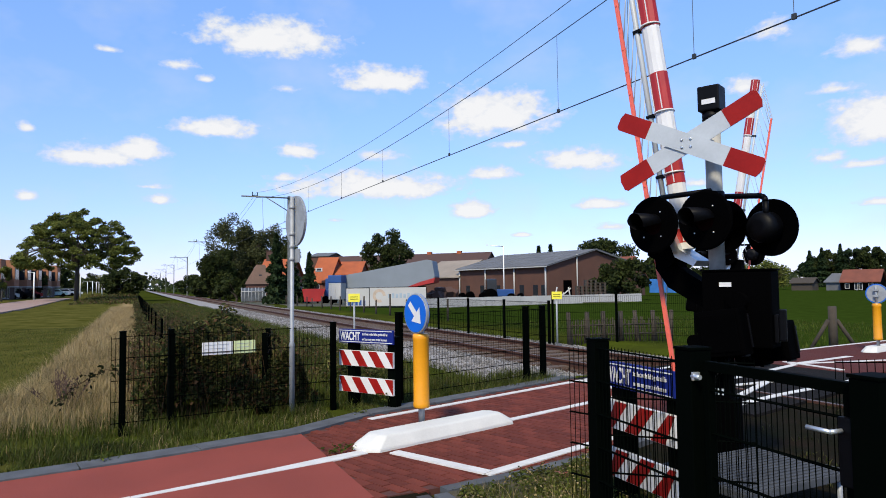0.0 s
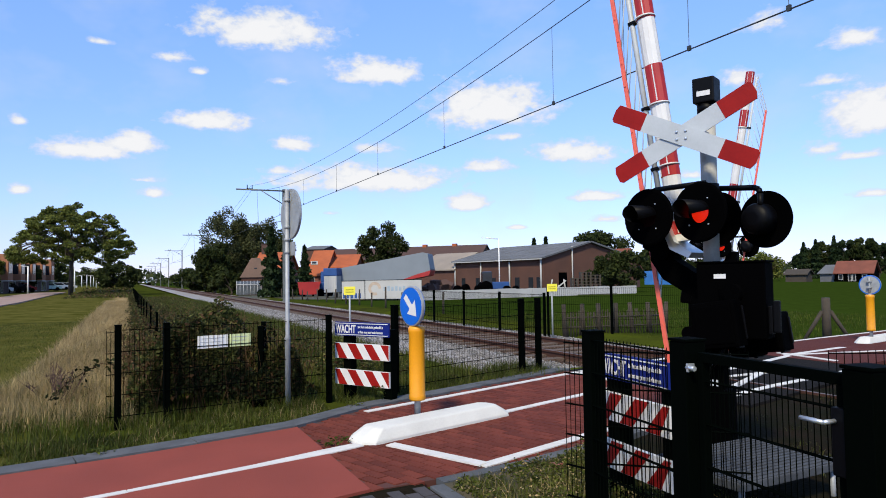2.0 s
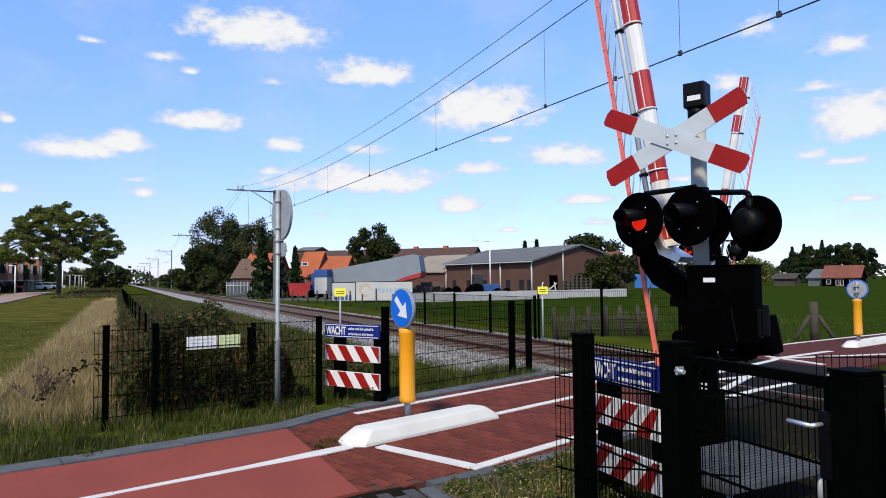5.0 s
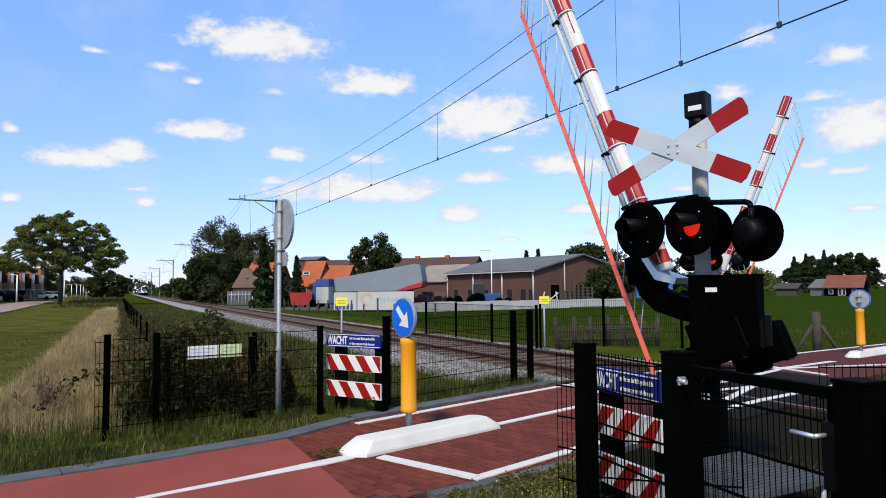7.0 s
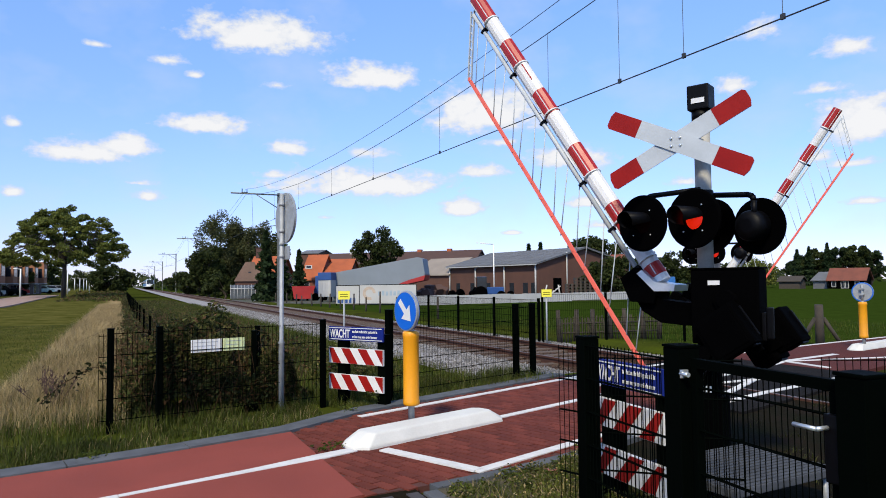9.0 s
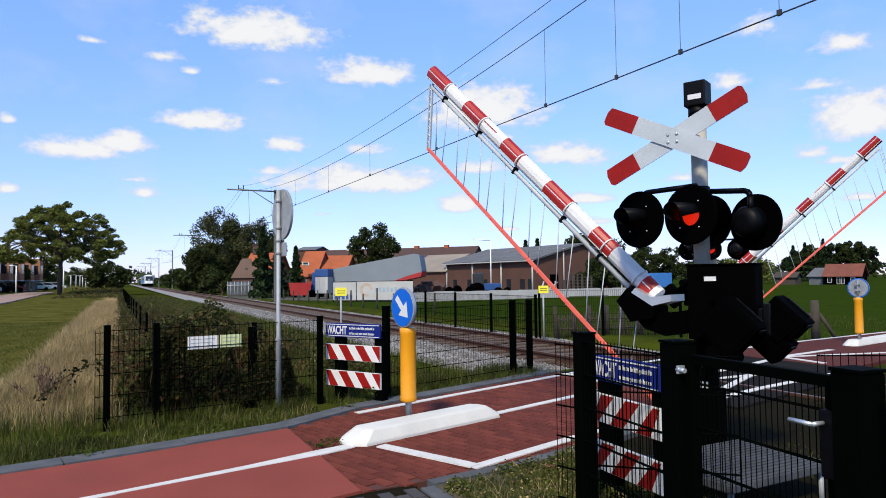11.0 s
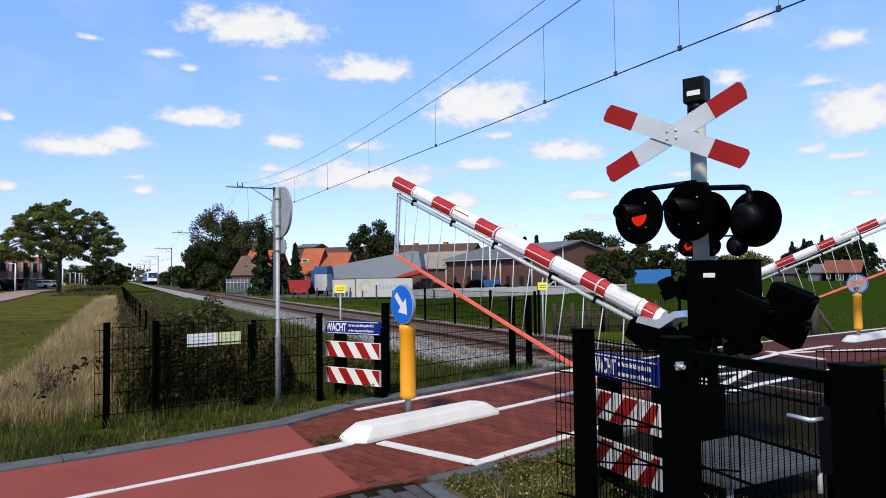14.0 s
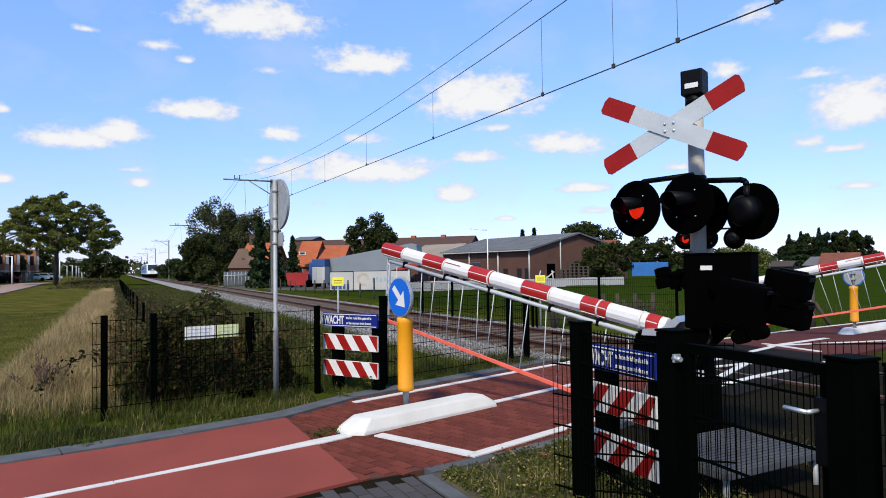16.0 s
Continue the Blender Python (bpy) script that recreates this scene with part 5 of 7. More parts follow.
def build_hedge():
    rng = np.random.default_rng(21)
    n = 150000
    y = 8.12 + 58 * rng.random(n) ** 2.7
    x = rng.uniform(-0.2, 2.3, n)
    lump = np.array([noise.noise(Vector((a * 1.5, b * 0.9, 2))) + 0.6 * noise.noise(Vector((a * 3.6, b * 2.6, 9))) for a, b in zip(x, y)])
    edge = np.clip(np.minimum((x - 0.02 + 0.3 * lump) / 0.45, (1.95 - 0.02 * (y - 8) + 0.6 * lump - x) / 0.8), 0, 1)
    crest = np.interp(y, [8, 9.5, 12, 16, 30, 66], [0.78, 0.84, 0.62, 0.46, 0.4, 0.5])
    top = (crest * (0.86 + 0.75 * lump)) * edge ** 0.6
    z = top * (1 - 0.8 * rng.random(n) ** 2.0) + rng.normal(0, 0.03, n)
    keep = (z > 0.0) & (top > 0.12) & (lump + rng.normal(0, 0.2, n) > -0.5)
    c = np.stack([x, y, z], 1)[keep]
    v, f = leaf_quads(c, 0.032, rng)
    # lighter olive leaves only near the crest, so the colour itself shades the inside
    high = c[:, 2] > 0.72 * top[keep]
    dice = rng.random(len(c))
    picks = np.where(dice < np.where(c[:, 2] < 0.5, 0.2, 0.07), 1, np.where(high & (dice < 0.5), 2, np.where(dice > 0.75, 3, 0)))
    root = holder("bramble_hedge", Matrix.Identity(4), "dense dark overgrown bramble hedge behind the mesh fence", "hedge")
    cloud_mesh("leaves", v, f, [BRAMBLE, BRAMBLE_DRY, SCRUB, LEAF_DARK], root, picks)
    bm = bmesh.new()
    r = random.Random(4)
    for i in range(420):
        a = Vector((r.uniform(-0.1, 2.0), 8.1 + 9 * r.random() ** 2, -0.05))
        b = a + Vector((r.uniform(-0.3, 0.3), r.uniform(-0.2, 0.3), r.uniform(0.4, 1.0)))
        add_rod(bm, a, b, 0.004, 0.002, seg=4, caps=False)
        c2 = b + Vector((r.uniform(-0.4, 0.4), r.uniform(-0.25, 0.3), r.uniform(-0.4, 0.2)))
        add_rod(bm, b, c2, 0.002, 0.001, seg=4, caps=False)
    part("stem_tangle", bm, BRAMBLE_DRY, root)
    # a spray that leans out over the verge
    bm = bmesh.new()
    pts = [Vector((0.0, 7.95, 0.55)), Vector((-0.25, 7.75, 0.62)), Vector((-0.5, 7.55, 0.5)), Vector((-0.68, 7.4, 0.34))]
    for a, b in zip(pts, pts[1:]):
        add_rod(bm, a, b, 0.004, seg=5)
    part("spray", bm, BRAMBLE_DRY, root)
    c = []
    for a, b in zip(pts, pts[1:]):
        for k in range(34):
            c.append(a.lerp(b, k / 34) + Vector((r.gauss(0, 0.035), r.gauss(0, 0.035), r.gauss(0, 0.035))))
    v, f = leaf_quads(np.array(c), 0.026, rng)
    cloud_mesh("spray_leaves", v, f, BRAMBLE, root)
    # low olive weeds on the bank towards the ballast
    m = 60000
    y = 8.9 + 60 * rng.random(m) ** 2
    x = 1.5 + 3.2 * rng.random(m) ** 1.3
    lump = np.array([noise.noise(Vector((a * 1.1, b * 0.7, 12))) + 0.6 * noise.noise(Vector((a * 3, b * 2.4, 19))) for a, b in zip(x, y)])
    top = np.clip(0.12 + 0.5 * lump, 0, 0.55) * np.clip((4.9 - x) / 1.4, 0.15, 1)
    c = np.stack([x, y, -0.1 + top * rng.random(m) ** 0.6], 1)[top > 0.05]
    v, f = leaf_quads(c, 0.034, rng)
    tagged(cloud_mesh("bank_weeds", v, f, [SCRUB, BRAMBLE_DRY, LEAF_DARK], None, rng.choice(3, len(c), p=[0.55, 0.15, 0.3])), "olive and brown weeds between hedge and ballast", "weeds", kind="stuff")
    # rough weeds where the lawn ends
    m = 9000
    y = rng.uniform(70, 125, m)
    x = rng.uniform(-5.5, 0.6, m)
    top = np.clip(0.45 + 0.6 * np.array([noise.noise(Vector((a * 0.6, b * 0.15, 31))) for a, b in zip(x, y)]), 0.05, 0.9) * np.clip((y - 66) / 30, 0, 1)
    v, f = leaf_quads(np.stack([x, y, 0.05 + top * rng.random(m)], 1), 0.11, rng)
    tagged(cloud_mesh("lawn_end_weeds", v, f, [SCRUB, GRASS, BRAMBLE_DRY], None, rng.choice(3, m, p=[0.5, 0.25, 0.25])), "rough brown and olive weeds at the lawn's far end", "weeds", kind="stuff")
    # dock stalks in the dry grass
    for x, y in ((-0.75, 9.2), (-0.7, 9.5), (-0.85, 9.7)):
        bm = bmesh.new()
        for k in range(9):
            b = Vector((r.gauss(0, 0.12), r.gauss(0, 0.12), r.uniform(0.3, 0.52)))
            add_rod(bm, (0, 0, 0), b, 0.003, 0.002, seg=5)
            for q in range(7):
                e = b * r.uniform(0.55, 1.0)
                add_rod(bm, e, e + Vector((r.gauss(0, 0.02), r.gauss(0, 0.02), r.uniform(0.01, 0.05))), 0.006, 0.002, seg=4)
        ob = mesh_object("dock_plant", bm, ROOF_DARK)
        ob.location = (x, y, -0.05)
        tagged(ob, "withered brown dock stalks in dry grass", "weed", "withered weeds")


build_hedge()


def bearing(az, d, z=0.0):
    """A place at a distance d and az degrees to the right of the rails' direction."""
    return Vector((d * math.sin(radians(az)), d * math.cos(radians(az)), z))


def tree(name, az, dist, top, bottom, radius, leaf, label, n=5000, trunk=0.25, size=0.3, seed=1, clumps=26, squash=0.8, lift=0.0, group="", spread=(0.2, 0.36), z0=-0.2, dome=False):
    """A tapered trunk, main limbs that fork to every clump, and a crown of many small leaves."""
    rng = np.random.default_rng(seed)
    root = holder(name, Matrix.Translation(bearing(az, dist, z0)), label, "tree", group)
    bm = bmesh.new()
    fork = bottom + 0.12 * (top - bottom)
    add_rod(bm, (0, 0, -0.1), (0.1, 0, fork), trunk, trunk * 0.8, seg=9)
    cz, rz = (top + bottom) / 2, (top - bottom) / 2
    cs = []
    for k in range(clumps):
        if dome:       # a broad dome with a ragged, nearly level underside
            a, q = rng.uniform(0, 2 * math.pi), rng.random() ** 0.6
            shell = math.sqrt(max(0.0, 1 - q * q))
            h = shell * rng.uniform(0.68, 1.0) if rng.random() < 0.7 else shell * rng.uniform(0.0, 0.6)
            wide = radius * (1 + 0.07 * math.sin(3 * a + 0.6) + 0.06 * math.sin(5 * a + seed))
            c = np.array([q * wide * math.cos(a), q * wide * math.sin(a), bottom + 0.08 * (top - bottom) * (1 - q) + h * (top - bottom) * 0.95])
        else:
            while True:
                p = rng.uniform(-1, 1, 3)
                if 0.3 < np.linalg.norm(p) < 1:
                    break
            c = np.array([p[0] * radius * 0.85, p[1] * radius * 0.85, cz + p[2] * rz * 0.85 + lift * (1 - p[0] ** 2 - p[1] ** 2)])
        cs.append((c, radius * rng.uniform(*spread)))
    limbs = []
    for k in range(8):
        a = 2 * math.pi * k / 8 + rng.uniform(-0.3, 0.3)
        up = fork + (top - fork) * rng.uniform(0.15, 0.6)
        elbow = Vector((0.16 * radius * math.cos(a), 0.16 * radius * math.sin(a), fork + (up - fork) * 0.45))
        tip = Vector((0.46 * radius * math.cos(a), 0.46 * radius * math.sin(a), up))
        add_rod(bm, (0.1, 0, fork - 0.15), elbow, trunk * 0.55, trunk * 0.4, seg=6, caps=False)
        add_rod(bm, elbow, tip, trunk * 0.4, trunk * 0.2, seg=6, caps=False)
        limbs += [elbow, tip]
    add_rod(bm, (0.1, 0, fork), (0.0, 0.1, fork + (top - fork) * 0.6), trunk * 0.75, trunk * 0.2, seg=7, caps=False)
    limbs.append(Vector((0, 0.1, fork + (top - fork) * 0.6)))
    for c, r in cs:
        c = Vector(c)
        a = min(limbs, key=lambda q: (q - c).length)
        mid = a.lerp(c, 0.55) + Vector((*rng.normal(0, 0.04 * radius, 2), 0.03 * radius))
        add_rod(bm, a, mid, trunk * 0.15, trunk * 0.09, seg=5, caps=False)
        add_rod(bm, mid, c, trunk * 0.09, 0.02, seg=4, caps=False)
    part("trunk", bm, BARK, root)
    w = np.array([r ** 2 for _, r in cs])
    pick = rng.choice(len(cs), n, p=w / w.sum())
    d = rng.normal(size=(n, 3))
    d /= np.linalg.norm(d, axis=1, keepdims=True)
    d *= rng.random((n, 1)) ** 0.45
    d[:, 2] *= squash
    c = np.array([cs[i][0] for i in pick]) + d * np.array([cs[i][1] for i in pick])[:, None]
    v, f = leaf_quads(c, size, rng)
    cloud_mesh("crown", v, f, leaf, root)
    return root


def conifer(az, dist, top, radius, seed, label="dark narrow conifer among garden trees", z0=-0.2, n=2600, leaf=None):
    rng = np.random.default_rng(seed)
    root = holder("conifer_tree", Matrix.Translation(bearing(az, dist, z0)), label, "tree", "conifers")
    bm = bmesh.new()
    add_rod(bm, (0, 0, -0.1), (0, 0, top * 0.96), radius * 0.09, 0.02, seg=7)
    part("trunk", bm, BARK, root)
    h = rng.random(n) ** 1.3
    tier = 0.75 + 0.25 * np.sin(h * 40 + rng.random(n))
    a = rng.uniform(0, 2 * math.pi, n)
    r = radius * (1 - h) ** 0.8 * tier * np.sqrt(rng.random(n)) * (1 + 0.2 * np.sin(a * 3 + seed))
    c = np.stack([r * np.cos(a), r * np.sin(a), 0.3 + h * (top - 0.3)], 1)
    v, f = leaf_quads(c, 0.12 + radius * 0.09, rng)
    cloud_mesh("crown", v, f, leaf or CONIFER, root)


def build_trees():
    tree("oak_tree", -3.9, 88, 10.8, 4.0, 6.2, LEAF, "broad spreading oak with an open crown on mown grass", 50000, 0.27, 0.125, 34, 300, 0.5, spread=(0.06, 0.13), dome=True)
    tree("round_shrub", -0.7, 120, 5.2, 0.3, 3.6, LEAF_DARK, "large dark rounded shrub", 5000, 0.2, 0.25, 32, 26)
    for k, (az, d, top, r, leaf, s) in enumerate(((7.3, 98, 12.4, 3.6, LEAF_GREY, 41), (9.8, 98, 11.6, 3.6, LEAF_GREY, 42), (11.4, 98, 9.5, 2.8, LEAF_DARK, 43), (6.4, 92, 7.4, 2.6, LEAF_DARK, 44), (8.4, 102, 10.8, 3.0, LEAF_GREY, 50))):
        tree("birch_tree", az, d, top, 1.2, r, leaf, "tall grey-green tree beside the track", 11000, 0.2, 0.16, s, 48, 1.2, group="trees by the houses", spread=(0.18, 0.34))
    for az, d, top, r, s in ((6.6, 118, 5.6, 3.0, 45), (7.4, 104, 5.2, 2.4, 46), (5.4, 165, 5.5, 3.5, 47), (4.3, 220, 6.0, 4, 48), (5.9, 135, 5.0, 2.4, 49), (5.1, 120, 4.2, 2.6, 151), (4.8, 150, 4.8, 3.0, 153), (6.9, 84, 3.4, 1.9, 155), (7.7, 80, 3.0, 1.7, 157), (4.0, 190, 5.0, 3.6, 159), (5.9, 100, 3.0, 2.0, 161)):
        tree("trackside_shrub", az, d, top, 0.2, r, LEAF_DARK if s % 2 else LEAF, "green shrub beside the track", 3000, 0.15, 0.24, s, 16, group="shrubs by the track")
    conifer(10.9, 62, 6.4, 1.3, 51)
    conifer(12.1, 64, 4.6, 1.5, 52)
    conifer(13.6, 68, 5.0, 1.0, 53)
    tree("round_tree", 20.1, 112, 11.2, 3.2, 4.2, LEAF_DARK, "dense round-crowned tree behind the houses", 8000, 0.3, 0.22, 61, 34)
    conifer(33.2, 95, 6.9, 1.6, 62)
    conifer(34.2, 100, 7.4, 1.7, 63)
    tree("broad_tree", 38.6, 100, 8.6, 2.0, 4.6, LEAF_DARK, "broad dark tree behind the warehouse", 7000, 0.3, 0.22, 64, 30)
    tree("broad_tree", 40.6, 64, 4.2, 0.1, 2.4, LEAF_DARK, "dark bush against the warehouse gable", 4500, 0.12, 0.15, 65, 22)
    tree("broad_tree", 38.7, 66, 3.6, 0.1, 1.9, LEAF_DARK, "dark bush against the warehouse gable", 3500, 0.12, 0.15, 66, 18)
    for k, (az, d, top, r) in enumerate(((42.6, 132, 8.0, 3.6), (44.9, 138, 7.6, 4.0), (47.6, 140, 6.0, 4.5), (49.6, 150, 5.6, 5.0), (51.4, 140, 5.6, 4.0))):
        tree("field_tree", az, d, top, 0.4, r, LEAF_DARK if k < 3 else LEAF, "green tree at the field's far edge", 5000, 0.2, 0.24, 70 + k, 36, group="trees at the field's edge")
    for k, (az, d, top, r) in enumerate(((54.0, 130, 7.6, 2.8), (55.1, 126, 9.0, 2.6), (56.5, 128, 9.4, 3.2), (57.7, 126, 9.7, 2.9), (58.6, 130, 9.2, 2.6))):
        tree("dark_tree", az, d * 1.5, top * 1.08, 0.4, r * 1.3, LEAF_DARK if k % 2 else CONIFER, "dark dense tree behind the small house", 9000, 0.3, 0.26, 80 + k, 60, 1.1, group="dark trees behind the small house", spread=(0.12, 0.26))
    for k in range(3):
        conifer((53.9, 54.7, 55.9)[k], 184, (8.8, 9.4, 10.2)[k], 2.2, 90 + k)
    tree("street_tree", -10.6, 80, 7.0, 1.4, 2.0, LEAF_DARK, "slim tree beside the street", 2600, 0.15, 0.2, 95, 16)
    tree("street_tree", -8.6, 92, 4.9, 1.6, 1.2, LEAF, "young tree beside the street", 1600, 0.1, 0.16, 96, 12)
    for k, (az, d, top, r) in enumerate(((-5.2, 150, 7.0, 3.0), (-4.4, 160, 6.0, 3.0), (-3.2, 250, 8.0, 4.4), (-2.2, 250, 7.0, 4.2), (-6.3, 122, 4.6, 1.6), (-0.4, 260, 9.0, 4.6))):
        tree("street_shrub", az, d, top, 0.5, r, LEAF if k % 2 else LEAF_DARK, "leafy green shrub behind the parked cars", 2600, 0.15, 0.26, 120 + k, 18, group="shrubs behind the cars")
    # woods along the horizon
    rng = np.random.default_rng(99)
    n = 14000
    az = np.radians(rng.uniform(-60, 100, n))
    d = rng.uniform(260, 420, n)
    top = 5.0 + 4.5 * np.array([noise.noise(Vector((a * 26, 0, 0))) for a in az]) + 1.5 * np.array([noise.noise(Vector((a * 110, 5, 0))) for a in az])
    z = np.maximum(0, top) * rng.random(n) ** 0.6
    v, f = leaf_quads(np.stack([d * np.sin(az), d * np.cos(az), z], 1), 1.1, rng)
    tagged(cloud_mesh("far_woods", v, f, LEAF_DARK), "low dark woods along the horizon", "woods", kind="stuff")


build_trees()


# ---- buildings ----
def gable_house(name, p, q, deep, eave, ridge, wall, roof, label, z0=-0.3, windows=(), over=0.3, chimney=None, group=""):
    """A house whose long front runs from p to q, with depth away from the camera and its ridge along the front."""
    p, q = p.copy(), q.copy()
    length = (q - p).length
    rz = math.degrees(math.atan2(q.y - p.y, q.x - p.x))
    root = holder(name, Matrix.Translation((p.x, p.y, 0)) @ pose(0, 0, 0, 0, 0, rz), label, "house", group)
    t = 0.25
    bm = bmesh.new()
    up = Matrix(((0, 0, 1, 0), (1, 0, 0, 0), (0, 1, 0, 0), (0, 0, 0, 1)))
    add_prism(bm, [(0, z0), (deep, z0), (deep, eave), (deep / 2, ridge), (0, eave)], 0, length, up)
    part("wall", bm, wall, root)
    for s, nm in ((0, "roof_front"), (1, "roof_back")):
        bm = bmesh.new()
        a = (-over, eave - over * (ridge - eave) / (deep / 2)) if s == 0 else (deep + over, eave - over * (ridge - eave) / (deep / 2))
        b = (deep / 2, ridge + 0.03)
        th = 0.16
        add_prism(bm, [(a[0], a[1] + 0.03), (b[0], b[1]), (b[0], b[1] + th), (a[0], a[1] + th)], -over, length + over, up)
        part(nm, bm, roof, root)
    for (x, z, w, h, mat) in windows:
        bm = bmesh.new()
        add_box(bm, (x, -0.03, z), (x + w, 0.02, z + h))
        win = part("window", bm, mat, root)
        bm = bmesh.new()
        for lo, hi in (((x - 0.07, z - 0.07), (x + w + 0.07, z)), ((x - 0.07, z + h), (x + w + 0.07, z + h + 0.07)), ((x - 0.07, z), (x, z + h)), ((x + w, z), (x + w + 0.07, z + h))):
            add_box(bm, (lo[0], -0.06, lo[1]), (hi[0], 0.02, hi[1]))
        part("window_frame", bm, WALL_PALE, win, "pale window frame")
    if chimney:
        bm = bmesh.new()
        add_box(bm, (chimney, deep / 2 - 0.35, ridge - 0.6), (chimney + 0.8, deep / 2 + 0.35, ridge + 1.1))
        add_box(bm, (chimney - 0.06, deep / 2 - 0.41, ridge + 1.101), (chimney + 0.86, deep / 2 + 0.41, ridge + 1.2))
        part("chimney", bm, ROOF_DARK, root, "dark brick chimney")
    return root


def warehouse():
    left, corner, right = Vector((35.6, 71.7, 0)), Vector((37.9, 56.4, 0)), Vector((50.7, 57.7, 0))
    root = holder("warehouse", Matrix.Identity(4), "long brown brick warehouse with a grey corrugated roof", "warehouse")
    back = right + left - corner
    e, r, z0 = 3.3, 4.9, -0.35
    apex, apex2 = (corner + right) / 2, (left + back) / 2
    bm = bmesh.new()
    lo = [bm.verts.new((v.x, v.y, z0)) for v in (left, corner, right, back)]
    hi = [bm.verts.new((v.x, v.y, e)) for v in (left, corner, right, back)]
    a, b = bm.verts.new((apex.x, apex.y, r)), bm.verts.new((apex2.x, apex2.y, r))
    for f in ((lo[0], lo[1], hi[1], hi[0]), (lo[1], lo[2], hi[2], a, hi[1]), (lo[2], lo[3], hi[3], hi[2]), (lo[3], lo[0], hi[0], b, hi[3]), (hi[0], hi[1], a, b), (hi[2], hi[3], b, a), lo):
        bm.faces.new(f)
    part("wall", bm, WALL_BROWN, root, "brown brick wall")
    run = (left - corner).normalized()
    for s, edge in ((1, corner), (-1, right)):
        bm = bmesh.new()
        other = edge + left - corner
        out = (edge - apex).normalized()
        pts = []
        for base, ap, end in ((edge, apex, -1), (other, apex2, 1)):
            ep = base + out * 0.35 + run * 0.35 * end
            tp = ap + run * 0.35 * end
            pts.append((Vector((ep.x, ep.y, e - 0.1)), Vector((tp.x, tp.y, r + 0.06))))
        up = Vector((0, 0, 0.14))
        vs = [bm.verts.new(v) for v in (pts[0][0], pts[0][1], pts[1][1], pts[1][0], pts[0][0] + up, pts[0][1] + up, pts[1][1] + up, pts[1][0] + up)]
        for f in ((0, 1, 2, 3), (4, 5, 6, 7), (0, 1, 5, 4), (1, 2, 6, 5), (2, 3, 7, 6), (3, 0, 4, 7)):
            bm.faces.new([vs[i] for i in f])
        part("roof", bm, ROOF_GREY, root, "grey corrugated roof slope")
        # corrugations and joints of the sheets
        for k in range(13):
            f = k / 12
            p, q = pts[0][0].lerp(pts[1][0], f) + up, pts[0][1].lerp(pts[1][1], f) + up
            bm = bmesh.new()
            add_rod(bm, p, q, 0.025, seg=5)
            part("roof_seam", bm, ROOF_GREY, root)
        for k in range(1, 5):
            f = k / 5
            p, q = pts[0][0].lerp(pts[0][1], f) + up, pts[1][0].lerp(pts[1][1], f) + up
            bm = bmesh.new()
            add_rod(bm, p, q, 0.02, seg=5)
            part("roof_seam", bm, ROOF_GREY, root)
    face = Vector((run.y, -run.x, 0))
    if face.dot(corner) > 0:
        face = -face
    length = (left - corner).length
    rz = math.degrees(math.atan2(-run.y, -run.x))
    m = Matrix.Translation(left) @ pose(0, 0, 0, 0, 0, rz)
    for f in (0.01, 0.34, 0.67, 0.99):
        bm = bmesh.new()
        add_rod(bm, (f * length, -0.12, z0), (f * length, -0.12, e - 0.05), 0.09, seg=8)
        bmesh.ops.transform(bm, matrix=m, verts=bm.verts)
        part("downpipe", bm, WALL_PALE, root, "white downpipe")
    for f in (0.09, 0.27, 0.46, 0.72, 0.86, 0.94):
        bm = bmesh.new()
        add_box(bm, (f * length, -0.05, 0.25), (f * length + 0.7, 0.02, 1.35), 0, m)
        win = part("window", bm, GLASS_DARK, root, "dark narrow window")
        bm = bmesh.new()
        add_box(bm, (f * length - 0.05, -0.12, 0.17), (f * length + 0.75, 0.02, 0.24), 0, m)
        part("sill", bm, WALL_PALE, win)
    bm = bmesh.new()
    gut = Matrix.Translation(left) @ pose(0, 0, 0, 0, 0, rz)
    add_box(bm, (-0.3, -0.5, e - 0.16), (length + 0.3, -0.36, e - 0.06), 0.02, gut)
    part("gutter", bm, WALL_PALE, root, "pale gutter")
    bm = bmesh.new()
    g = corner.lerp(right, 0.3)
    add_rod(bm, (g.x, g.y - 0.15, z0), (g.x, g.y - 0.15, 4.5), 0.07, seg=8)
    part("downpipe", bm, WALL_PALE, root, "white downpipe")
    bm = bmesh.new()
    g = corner.lerp(right, 0.2)
    add_box(bm, (g.x - 0.5, g.y - 0.1, z0), (g.x + 0.5, g.y + 0.05, 1.8))
    part("door", bm, MATT_BLACK, root, "dark door")


